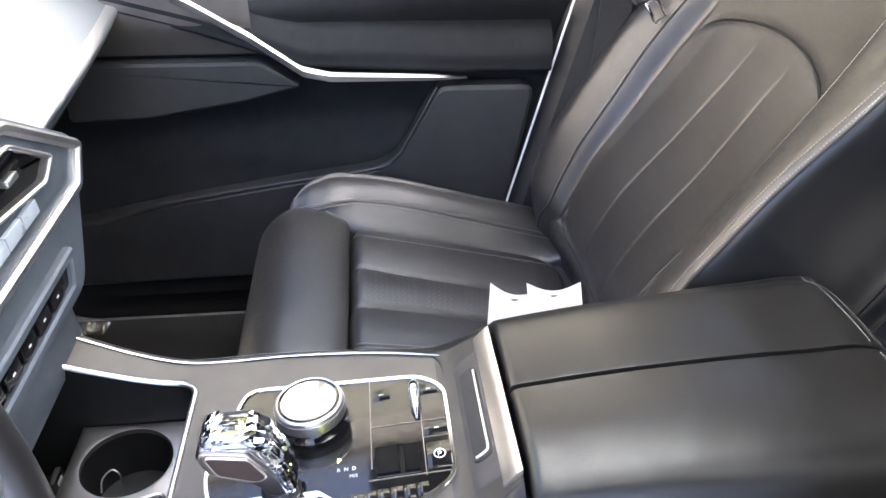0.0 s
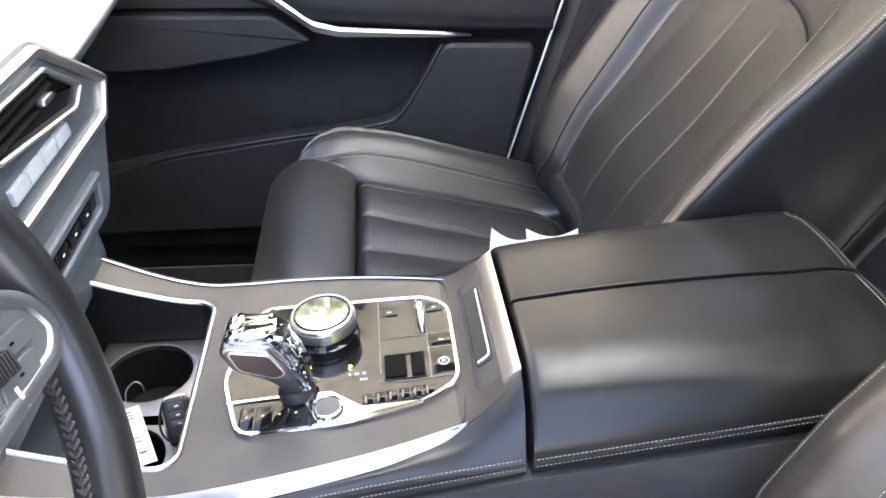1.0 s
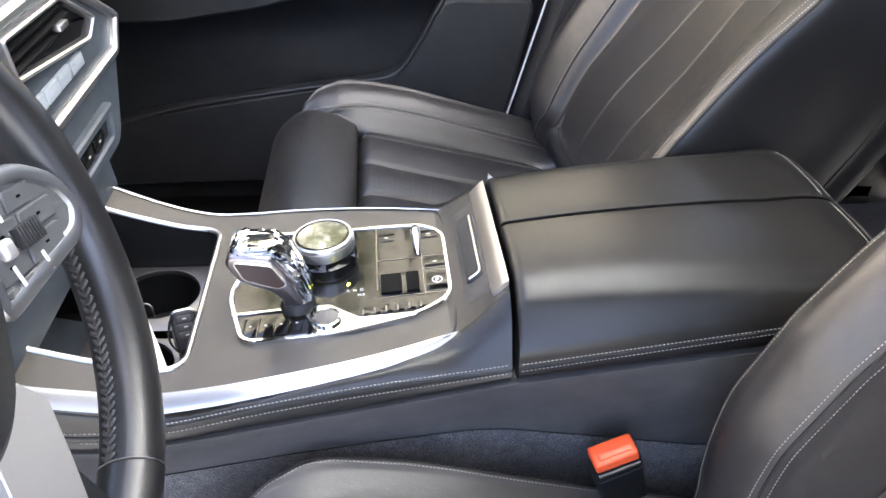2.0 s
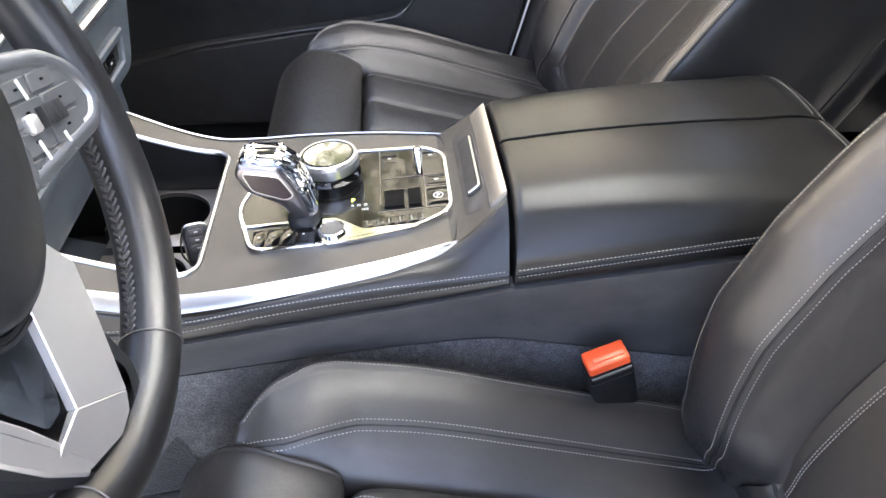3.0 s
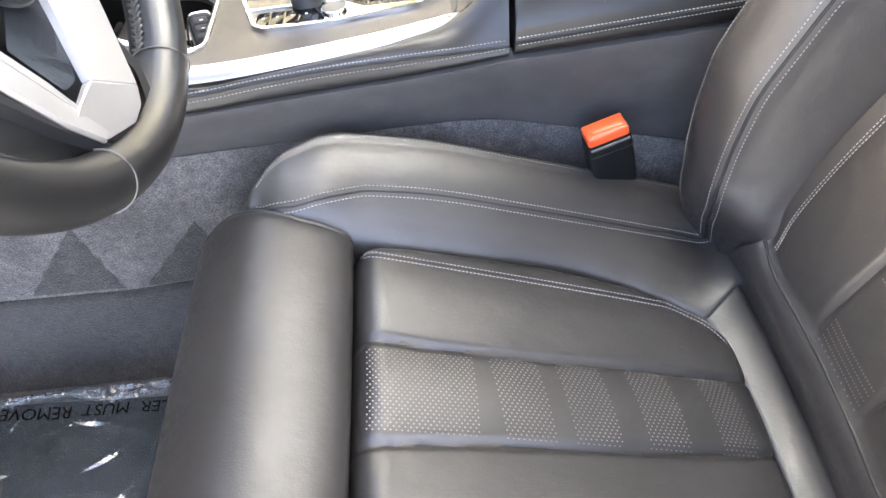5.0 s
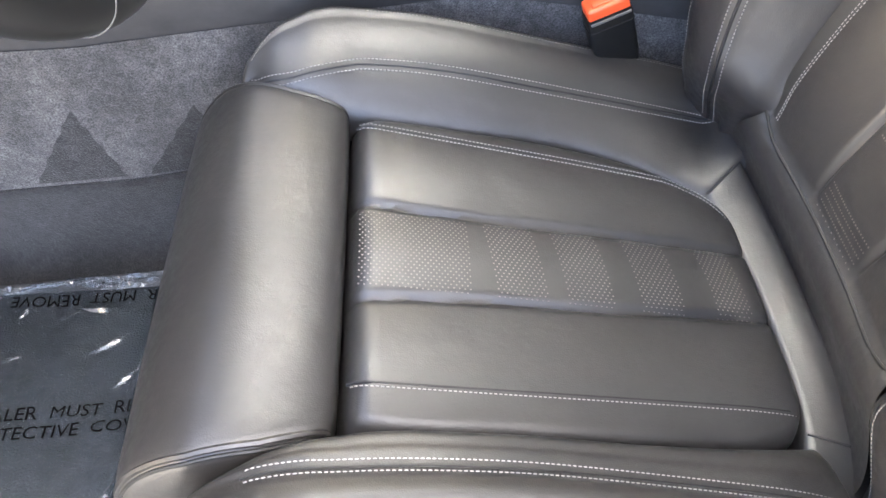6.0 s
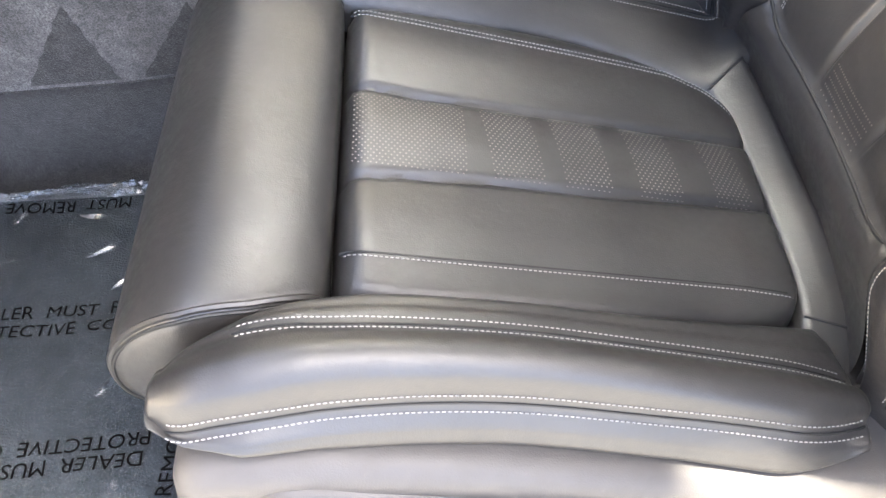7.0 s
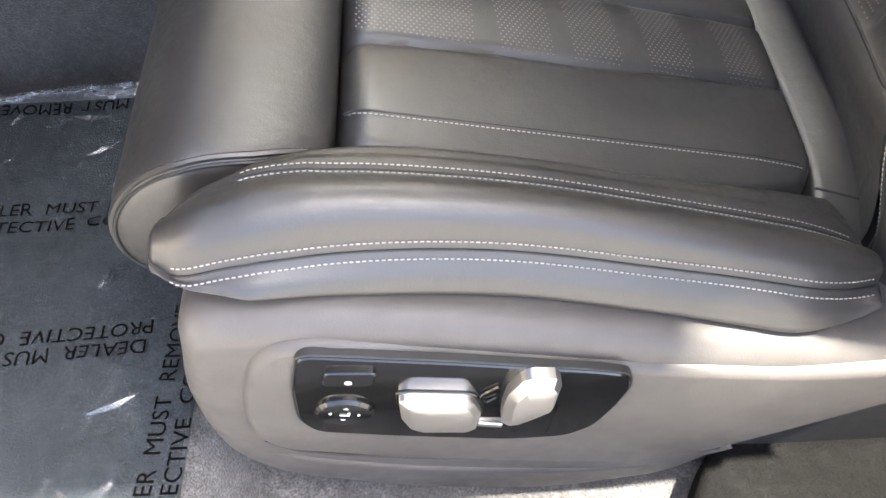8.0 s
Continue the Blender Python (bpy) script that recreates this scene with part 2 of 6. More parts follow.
def tube(path, r, k=8, closed=False, flat=1.0, up=(0, 0, 1)):
    """A pipe along a path; flat squeezes it across up."""
    p = np.asarray(path, float)
    t = np.roll(p, -1, 0) - np.roll(p, 1, 0) if closed else np.gradient(p, axis=0)
    t /= np.linalg.norm(t, axis=1)[:, None] + 1e-12
    s = np.cross(t, np.asarray(up, float))
    s /= np.linalg.norm(s, axis=1)[:, None] + 1e-9
    n = np.cross(s, t)
    rr = np.broadcast_to(np.asarray(r, float), (len(p),))[:, None, None]
    a = np.linspace(0, 2 * math.pi, k, endpoint=False)
    ring = p[:, None] + rr * (np.cos(a)[None, :, None] * s[:, None] + flat * np.sin(a)[None, :, None] * n[:, None])
    return grid(ring, closed, True, not closed)


def lathe(profile, k=32, cap=True):
    a = np.linspace(0, 2 * math.pi, k, endpoint=False)
    pr = np.array(profile, float)
    p = np.stack([pr[:, :1] * np.cos(a), pr[:, :1] * np.sin(a), np.repeat(pr[:, 1:], k, 1)], -1)
    return grid(p, False, True, cap)


def rbox(sx, sy, sz, b=0.002, seg=2):
    """A box with rounded edges, about the origin."""
    bm = bmesh.new()
    bmesh.ops.create_cube(bm, size=1.0)
    bmesh.ops.scale(bm, vec=(sx, sy, sz), verts=bm.verts)
    if b:
        bmesh.ops.bevel(bm, geom=list(bm.edges), offset=b, segments=seg, profile=0.6, affect="EDGES")
    bm.verts.index_update()
    out = np.array([v.co[:] for v in bm.verts]), [tuple(v.index for v in f.verts) for f in bm.faces]
    bm.free()
    return out


def rounded(corners, r, n=5):
    """A polygon's outline with rounded corners."""
    c = [np.array(q, float) for q in corners]
    out = []
    for i, q in enumerate(c):
        a, b = c[i - 1] - q, c[(i + 1) % len(c)] - q
        la, lb = np.linalg.norm(a), np.linalg.norm(b)
        d = min(r, la * 0.45, lb * 0.45)
        p0, p2 = q + a / la * d, q + b / lb * d
        for f in np.linspace(0, 1, n):
            out.append((1 - f) ** 2 * p0 + 2 * f * (1 - f) * q + f * f * p2)
    return np.array(out)


def inset(outline, d):
    o = np.asarray(outline, float)
    t = np.roll(o, -1, 0) - np.roll(o, 1, 0)
    t /= np.linalg.norm(t, axis=1)[:, None] + 1e-12
    nrm = np.stack([-t[:, 1], t[:, 0]], 1)
    x, y = o.T
    if (x * np.roll(y, -1) - np.roll(x, -1) * y).sum() < 0:
        nrm = -nrm
    return o + nrm * d


def plate(outline, z0, z1, b=0.001):
    """A flat piece of that outline, from z0 up to z1, with a chamfered upper edge."""
    o, q = np.asarray(outline, float), inset(outline, b)
    rings = [np.c_[o, np.full(len(o), z0)], np.c_[o, np.full(len(o), z1 - b)], np.c_[q, np.full(len(o), z1)]]
    return grid(np.array(rings), False, True, True)


def soft_plate(outline, z0, z1, r, n=6):
    """A piece of that outline with a broad round upper edge."""
    rings = [np.c_[outline, np.full(len(outline), z0)]]
    for a in np.linspace(0, math.pi / 2, n):
        rings.append(np.c_[inset(outline, r * (1 - math.cos(a))), np.full(len(outline), z1 - r + r * math.sin(a))])
    return grid(np.array(rings), False, True, True)


def hoop(outline, width, z0, z1, b=0.0008):
    """A flat ring of that outer outline."""
    o, q = np.asarray(outline, float), inset(outline, width)
    at = lambda s, z: np.c_[s, np.full(len(s), z)]
    rings = [at(o, z0), at(o, z1 - b), at(inset(outline, b), z1), at(inset(outline, width - b), z1), at(q, z1 - b), at(q, z0)]
    return grid(np.array(rings), True, True)


def build_mesh(name, shape, mat, sharp=40):
    me = bpy.data.meshes.new(name)
    me.from_pydata(np.asarray(shape[0]).tolist(), [], shape[1])
    me.polygons.foreach_set("use_smooth", [True] * len(me.polygons))
    me.set_sharp_from_angle(angle=radians(sharp))
    me.materials.append(mat)
    return me


def part(name, shape, mat, parent, label="", sharp=40):
    ob = new(name, build_mesh(name, shape, mat, sharp))
    ob.parent = parent
    if label:
        ob["label"] = label
    return ob


def thing(name, m, label, category, group="", kind=""):
    ob = new(name)
    ob.empty_display_size = 0.05
    ob.matrix_world = m
    return tagged(ob, label, category, group, kind)


def solid(name, shape, mat, label, category, kind="", sharp=40):
    return tagged(new(name, build_mesh(name, shape, mat, sharp)), label, category, "", kind)


def normals(g):
    n = np.cross(np.gradient(g, axis=0), np.gradient(g, axis=1))
    return n / (np.linalg.norm(n, axis=-1, keepdims=True) + 1e-12)


def along(g, j, d):
    """The curve on a grid surface that runs a distance d beside its column j."""
    out = []
    for row in g:
        step = 1 if d >= 0 else -1
        k, left = j, abs(d)
        while 0 <= k + step < len(row):
            seg = np.linalg.norm(row[k + step] - row[k])
            if seg >= left:
                break
            left -= seg
            k += step
        k2 = min(max(k + step, 0), len(row) - 1)
        seg = np.linalg.norm(row[k2] - row[k]) + 1e-9
        out.append(row[k] + (row[k2] - row[k]) * min(left / seg, 1))
    return np.array(out)


def stitches(path, up, pitch=0.0034, length=0.0026, r=0.00047):
    """Single stitches along a path, lying on the surface whose normals are up."""
    p, u = np.asarray(path, float), np.asarray(up, float)
    if u.ndim == 1:
        u = np.repeat(u[None], len(p), 0)
    s = np.r_[0, np.cumsum(np.linalg.norm(np.diff(p, axis=0), axis=1))]
    vs, fs = [], []
    shape_a = ((-1, 0, 0), (-0.6, 1, 0), (-0.6, 0, 1), (-0.6, -1, 0), (0.6, 1, 0), (0.6, 0, 1), (0.6, -1, 0), (1, 0, 0))
    facets = ((0, 1, 2), (0, 2, 3), (1, 4, 5, 2), (2, 5, 6, 3), (4, 7, 5), (5, 7, 6))
    for c in np.arange(pitch, s[-1] - pitch, pitch):
        mid = np.array([np.interp(c, s, p[:, k]) for k in range(3)])
        fwd = np.array([np.interp(c + 0.001, s, p[:, k]) for k in range(3)]) - mid
        nn = np.array([np.interp(c, s, u[:, k]) for k in range(3)])
        fwd /= np.linalg.norm(fwd) + 1e-12
        side = np.cross(nn, fwd)
        side /= np.linalg.norm(side) + 1e-12
        n0 = len(vs)
        for a, b, d in shape_a:
            vs.append(mid + fwd * a * length / 2 + side * b * r + nn * (d * r * 1.2 + 0.0004))
        fs += [tuple(i + n0 for i in f) for f in facets]
    return np.array(vs), fs


def wpart(name, shape, mat, parent, label="", sharp=40):
    """A part whose vertices are given in the world."""
    ob = part(name, shape, mat, parent, label, sharp)
    if parent.parent is None:
        ob.matrix_parent_inverse = parent.matrix_basis.inverted()
    return ob


def lettering(body, size, thick=0.0002):
    """Raised letters in the built-in font, from the origin to the right."""
    cu = bpy.data.curves.new("letters", "FONT")
    cu.body, cu.size, cu.extrude, cu.resolution_u = body, size, thick, 3
    ob = new("letters", cu)
    bpy.context.view_layer.update()
    me = ob.evaluated_get(bpy.context.evaluated_depsgraph_get()).to_mesh()
    out = np.array([v.co[:] for v in me.vertices]), [tuple(p.vertices) for p in me.polygons]
    bpy.data.objects.remove(ob)
    bpy.data.curves.remove(cu)
    return out


# ---------------------------------------------------------------- seats
#   local axes: u to the rear along the cushion, v to the console, w up from the cushion's face
LEAN_BACK = radians(7)


def back_point(v, s, f, lean=None):
    """A place on the backrest: v across, s up along it, f forward of its face."""
    lean = LEAN_BACK if lean is None else lean
    c, k = math.cos(lean), math.sin(lean)
    v, s, f = np.broadcast_arrays(np.asarray(v, float), s, f)
    return np.stack([0.343 + s * k - f * c, v, -0.02 + s * c + f * k], -1)


def bolster_grid(side, tall, n_u=70, m=14):
    """The raised side of the cushion: gap, inner stitch line, crest, outer seam, lip."""
    u = np.linspace(-0.093, 0.392 if tall else 0.326, n_u)
    k = smooth_at(u, [
        (-0.104, 0.203, 0.199, 0.014, 0.228, -0.007, -0.018), (-0.090, 0.189, 0.189, 0.024, 0.234, -0.006, -0.022),
        (-0.055, 0.168, 0.178, 0.033, 0.234, 0.003, -0.017), (0.0, 0.153, 0.174, 0.038, 0.226, 0.012, -0.012),
        (0.09, 0.149, 0.172, 0.041, 0.220, 0.022, -0.008), (0.2, 0.149, 0.175, 0.037, 0.223, 0.020, -0.011),
        (0.3, 0.143, 0.180, 0.032, 0.231, 0.018, -0.012), (0.392, 0.122, 0.186, 0.024, 0.237, 0.014, -0.004)])
    if not tall:      # the outer side ends in a round heel
        heel = np.clip((u - 0.272) / 0.054, 0, 1)[:, None] ** 1.8
        k[:, 5] += np.interp(u, [-0.093, -0.04, 0.02], [0.010, 0.006, 0.0])
        k[:, 4] -= 0.0055 * np.exp(-(((u - 0.13) / 0.10) ** 2))
        k = k + heel * np.array([[0.0, 0.0, -0.006, -0.012, -0.002, 0.022]])
        k[:, 2] -= np.interp(u, [-0.093, -0.075, -0.05, -0.02, 0.01], [0.021, 0.0135, 0.006, 0.001, 0.0])
        k[:, 3] -= np.interp(u, [-0.093, -0.075, -0.04], [0.004, 0.001, 0.0])
        k[:, 4] -= np.interp(u, [-0.093, -0.075, -0.04], [0.011, 0.006, 0.0])
    if tall:      # stands higher and wider
        grow = smooth_at(u, [(-0.1, -0.3), (-0.07, 0.0), (-0.03, 0.55), (0.03, 0.95), (0.15, 0.9), (0.3, 0.55), (0.375, 0.4)])
        k = k + grow * np.array([[0.0, 0.016, 0.0055, 0.020, 0.008, 0.006]])
        k[:, 1] -= np.interp(u, [-0.093, -0.055, -0.03, 0.0], [0.014, 0.013, 0.007, 0.0])
        k[:, 2] -= np.interp(u, [-0.093, -0.075, -0.045], [0.012, 0.004, 0.0])
        k[:, 3] -= np.interp(u, [-0.093, -0.085, -0.070, -0.050, -0.025], [0.036, 0.024, 0.012, 0.004, 0.0])
        k[:, 1] = np.minimum(k[:, 1], k[:, 3] - 0.014)
        k[:, 0] = np.minimum(k[:, 0], k[:, 1] - 0.008)
    if side > 0:      # follows the cushion, which narrows towards the rear, then the corner seam
        k[:, 0] = np.minimum(k[:, 0], np.interp(u, [0, 0.1, 0.2, 0.25, 0.29, 0.312, 0.318, 0.330, 0.347, 0.392], [0.153, 0.153, 0.147, 0.137, 0.122, 0.108, 0.104, 0.114, 0.129, 0.162]))
    rows = []
    for uu, (vi, vs, wc, vo, wo, wl) in zip(u, k):
        ws = wc - (0.0205 if tall else 0.011)
        if not tall:
            vs += 0.008
        lip = min(1.0, max(0.2, (uu + 0.095) / 0.05))
        if tall:      # a sloping inner panel, then a dome whose highest line is the outer seam
            edge = float(np.interp(uu, [-0.06, 0.0, 0.30, 0.318, 0.347, 0.392], [-0.012, -0.008, -0.007, -0.004, 0.018, 0.024]))
            ws = max(ws, edge + 0.004)
            top = wc - 0.002
            foot = [(vi - 0.004, edge - 0.026), (vi, edge), (vi * 0.5 + vs * 0.5, edge * 0.5 + ws * 0.5 + 0.003)]
            dome = [(vs + (vo - vs) * q, ws + (top - ws) * z) for q, z in ((0.25, 0.44), (0.5, 0.76), (0.78, 0.955), (1.0, 1.0))]
        else:         # a broad round roll
            foot = [(vi, -0.06), (vi + 0.003, ws - 0.016), (vi * 0.45 + vs * 0.55, ws - 0.003)]
            dome = [(vs + (vo - vs) * q, z) for q, z in ((0.22, ws * 0.35 + wc * 0.65), (0.5, wc + 0.0005), (0.80, wc * 0.62 + wo * 0.38 + 0.003), (1.0, wo))]
        prof = foot + [(vs, ws)] + dome + [(vo + 0.011 * lip, wl * 0.55 + wo * 0.45), (vo + 0.012 * lip, wl - 0.002 * lip), (vo - 0.016, wl - 0.02 * lip)]
        c = spline(prof, m * (len(prof) - 1) + 1)
        rows.append(np.c_[np.full(len(c), uu), side * c[:, 0], c[:, 1]])
    g = np.array(rows)
    # the front end closes in a round nose
    tip = g[0].mean(0)
    reach = 0.006
    nose = [tip + (g[0] - tip) * q + np.array([-reach * math.sin(math.acos(q)), 0, 0]) for q in (0.03, 0.25, 0.5, 0.7, 0.85, 0.95)]
    parts = [np.array(nose), g]
    if not tall:
        end = g[-1].mean(0)
        parts.append(np.array([end + (g[-1] - end) * q + np.array([dx, 0, 0]) for q, dx in ((0.85, 0.004), (0.5, 0.007), (0.05, 0.008))]))
    return np.concatenate(parts), m


def centre_grid(n_u=90, n_v=120):
    """The cushion's middle: three strips with grooves between, edges rolled down."""
    end = 0.3350
    u = end * (1 - (1 - np.linspace(0, 1, n_u)) ** 1.5)
    both = smooth_at(u, [(0, 0.147, 0.147), (0.02, 0.150, 0.150), (0.1, 0.151, 0.150), (0.2, 0.151, 0.143), (0.25, 0.150, 0.133), (0.29, 0.147, 0.118), (0.312, 0.140, 0.106), (0.324, 0.130, 0.092), (0.331, 0.116, 0.076), (end, 0.098, 0.058)])
    q = np.linspace(-1, 1, n_v)
    q = np.sign(q) * (1 - (1 - np.abs(q)) ** 1.15)
    half = np.where(q < 0, both[:, :1], both[:, 1:])
    v = half * q
    uu = np.repeat(u[:, None], n_v, 1)
    gr = smooth_at(u, [(0, 0.046), (0.05, 0.042), (0.2, 0.038), (0.335, 0.034)])[:, 0][:, None]
    flat = np.clip((end - uu) / 0.05, 0, 1) ** 0.7
    w = 0.0045 * np.abs(np.cos(np.clip(v / gr, -1, 1) * math.pi / 2)) + np.where(np.abs(v) > gr, 0.006 * np.sin(np.clip((np.abs(v) - gr) / (half - gr), 0, 1) * math.pi), 0)
    w *= flat
    w -= 0.0045 * np.exp(-(((np.abs(v) - gr) / 0.0035) ** 2))
    edge = np.minimum(half - np.abs(v), 0.016) / 0.016
    w -= 0.020 * (1 - np.sqrt(1 - (1 - edge) ** 2 + 1e-9))
    for near, fall in ((uu / 0.018, 0.020), ((end - uu) / 0.010, 0.009)):
        w -= fall * (1 - np.sqrt(1 - (1 - np.clip(near, 0, 1)) ** 2 + 1e-9))
    return np.stack([uu, v, w], -1), both


def on_grid(g, pts):
    """Heights of a centre grid at (u, v) points."""
    u0 = g[:, 0, 0]
    out = []
    for u, v in pts:
        i = int(np.clip(np.searchsorted(u0, u), 0, len(u0) - 1))
        out.append((u, v, np.interp(v, g[i, :, 1], g[i, :, 2])))
    return np.array(out)


def build_seat(name, m, flip, label, fine, lean, big_side, wide, shift, lumbar):
    """A sports seat with thigh rest. flip = -1 mirrors it for the other side of the car."""
    seat = thing(name, m, label, "car seat", "front seats")
    bp = lambda v, s, f: back_point(v, s, f, lean) + np.array([shift, 0, 0])
    mir = lambda sh: (np.asarray(sh[0]) * (1, flip, 1), sh[1])
    add = lambda nm, sh, mat, lab="", par=seat, sharp=40: part(nm, mir(sh), mat, par, lab, sharp)

    # cushion middle
    g, half = centre_grid()
    skirt = np.concatenate([g[:1] + (0, 0, -0.05), g, g[-1:] + (0, 0, -0.05)])
    skirt = np.concatenate([skirt[:, :1] + (0, 0, -0.05), skirt, skirt[:, -1:] + (0, 0, -0.05)], 1)
    cushion = add("cushion", grid(skirt), BLACK_LEATHER, "black leather cushion with two lengthwise grooves", sharp=60)
    seams = []
    for sgn in (-1, 1):
        vv = np.linspace(0.001, 0.328, 60)
        off = np.full(60, 0.118) if sgn < 0 else np.linspace(0.133, 0.106, 60)
        off = np.minimum(off, np.interp(vv, g[:, 0, 0], half[:, 0 if sgn < 0 else 1]) - (0.010 if sgn < 0 else 0.0145))
        line = on_grid(g, np.c_[vv, sgn * off])
        seams.append(stitches(line, (0, 0, 1)))
        if sgn > 0:
            seams.append(stitches(on_grid(g, np.c_[vv, off - 0.0062]), (0, 0, 1)))
        add("seam", tube(line - (0, sgn * 0.003, 0.0004), 0.0011, 6), SEAM, "", cushion)
    add("stitching", join(*seams), THREAD, "pale grey stitching", cushion)["kind"] = "stuff"
    # perforated patches of the insert
    dots = []
    spans = ((0.006, 0.089), (0.106, 0.145), (0.161, 0.198), (0.221, 0.256), (0.284, 0.314))
    rings = [(math.cos(a), math.sin(a)) for a in np.linspace(0, 2 * math.pi, 7)[:-1]]
    for a, b in spans:
        for r, vrow in enumerate(np.arange(-0.0345, 0.0346, 0.0027 if fine else 0.005)):
            slant = 0.004 * (-vrow / 0.035) * min(1, a / 0.1)
            us = np.arange(a + (0.0021 if r % 2 else 0), b, 0.0042 if fine else 0.008) + slant
            dots.append(on_grid(g, [(max(x, 0.003), vrow) for x in us]))
    dots = np.vstack(dots)
    vs = np.concatenate([dots + (0.00072 * c, 0.00072 * s, 0.00022) for c, s in rings])
    n = len(dots)
    add("perforation", (vs, [tuple(i + n * k for k in range(6)) for i in range(n)]), PERFORATION, "rows of small punched holes", cushion)["kind"] = "stuff"

    # the raised sides
    for side in (-1, 1):
        bg, mm = bolster_grid(side, side > 0 or flip < 0)
        bol = add("bolster", grid(bg), BLACK_LEATHER, "", sharp=70)
        nr = normals(bg) * (1 if side > 0 else -1)
        nr *= np.sign(nr[:, 3 * mm:3 * mm + 1, 2:3] + 1e-9)
        lines = []
        for j, dists in ((3 * mm, (-0.0048, 0.0048)), (7 * mm, (-0.0070,) if side > 0 or flip < 0 else (-0.0052, 0.0052))):
            outer_roll = not (side > 0 or flip < 0)
            first = (12 if j == 3 * mm else 7) if outer_roll else 6
            last = len(bg) - 6 if not outer_roll else len(bg) - 3
            add("seam", tube(bg[first:last, j] + nr[first:last, j] * 0.0001, 0.0009, 6), SEAM, "", bol)
            for d in dists:
                curve = along(bg[first:last], j, d)
                lines.append(stitches(curve, nr[first:last, j]))
        add("stitching", join(*lines), THREAD, "pale grey twin stitching", bol)["kind"] = "stuff"

    # thigh rest that slides out in front
    sec = spline([(-0.005, -0.06), (-0.004, -0.014), (-0.014, 0.003), (-0.055, 0.008), (-0.092, 0.000), (-0.122, -0.028), (-0.137, -0.068), (-0.129, -0.106), (-0.095, -0.120), (-0.04, -0.10)], 84, True)
    mid = sec.mean(0)
    rest_edge = lambda uu, sg: np.interp(uu, [-0.14, -0.11, -0.087, -0.054, -0.02, 0], [0.180, 0.180, 0.173, 0.163, 0.158, 0.155]) if sg > 0 else np.interp(uu, [-0.14, -0.09, -0.05, 0], [0.171, 0.173, 0.166, 0.150]) + (0 if fine else 0.008)
    loops = []
    ends = [(-1, -0.0005, 0.50), (-1, 0.0, 0.80), (-1, 0.0018, 0.905), (-1, 0.0055, 0.960), (-1, 0.0110, 0.990), (-1, 0.020, 1.0)]
    for sg, d, q in ends + [(-1, 0.09, 1.01), (0, 0, 1.012), (1, 0.09, 1.01)] + [(-s, d, q) for s, d, q in ends[::-1]]:
        c = mid + (sec - mid) * q
        loops.append(np.c_[c[:, 0], sg * (rest_edge(c[:, 0], sg) - d), c[:, 1]])
    rest = add("thigh_rest", grid(np.array(loops), False, True, True), BLACK_LEATHER, "smooth black leather thigh rest", sharp=50)
    for sg in (-1, 1):
        c = mid + (sec - mid) * 0.955
        c2 = mid + (sec - mid) * 0.915
        add("seam", tube(np.c_[c2[:, 0], sg * (rest_edge(c2[:, 0], sg) - 0.0016), c2[:, 1]], 0.0013, 6, True, 1, (0, 1, 0)), SEAM, "", rest)
        add("piping", tube(np.c_[c[:, 0], sg * (rest_edge(c[:, 0], sg) - 0.0056), c[:, 1]], 0.0022, 6, True, 1, (0, 1, 0)), BLACK_LEATHER, "", rest)

    # backrest middle with an arched insert
    s = np.linspace(-0.03, 0.64, 110)
    base = lambda sv: -0.009 + 0.021 * (lambda q: q * q * (3 - 2 * q))(np.clip(np.asarray(sv) / 0.085, 0, 1)) - 0.010 * np.clip((np.asarray(sv) - 0.1) / 0.2, 0, 1)
    front = lambda sv: base(sv) + lumbar * (lambda q: q * q * (3 - 2 * q))(np.clip((np.asarray(sv) - 0.01) / 0.075, 0, 1)) * (1 - (0.6 * np.clip((np.asarray(sv) - 0.12) / 0.2, 0, 1) if fine else np.clip((np.asarray(sv) - 0.2) / 0.25, 0, 1)))
    h = wide * smooth_at(s, [(-0.03, 0.172), (0.02, 0.168), (0.05, 0.154), (0.072, 0.140), (0.088, 0.131), (0.10, 0.131), (0.13, 0.136), (0.18, 0.142), (0.25, 0.146), (0.38, 0.150), (0.5, 0.140), (0.64, 0.12)])[:, 0]
    q = np.linspace(-1, 1, 200)
    v = h[:, None] * q * np.where(q > 0, 1.0 if fine else 1.085, 1.0)
    ss = np.repeat(s[:, None], 200, 1)
    fade = np.clip((0.455 - ss) / 0.02, 0, 1) * np.clip((ss - 0.084) / 0.035, 0, 1) ** 0.8
    bow = np.abs(v) - (0.035 if fine else 0.042) - 0.008 * np.sin(np.clip(ss / 0.4, 0, 1) * math.pi)
    f = front(ss) + 0.004 * np.exp(-(((ss - 0.2) / 0.1) ** 2)) + 0.012 * (v / 0.13) ** 2 + (0.004 if fine else 0.0011) * fade * np.abs(np.sin(bow / 0.086 * math.pi)) - (0.005 if fine else 0.0012) * fade * np.exp(-((bow / (0.0035 if fine else 0.0024)) ** 2))
    arch_low, arch_rise = (0.385, 0.095) if fine else (0.415, 0.066)
    arch = arch_low + arch_rise * np.sqrt(np.clip(1 - (v / (0.152 * wide)) ** 2, 0, 1))
    f -= 0.004 * np.exp(-(((ss - arch) / 0.004) ** 2)) * (ss > 0.36)
    # the insert's lower border, a leather band below it
    low = 0.079 + 0.012 * np.clip((np.abs(v) / wide - 0.085) / 0.045, 0, 1) ** 2
    f -= 0.006 * np.clip((ss - low) / 0.004, 0, 1) * np.clip((0.46 - ss) / 0.1, 0, 1) * np.exp(-(((ss - low) / 0.030) ** 2))
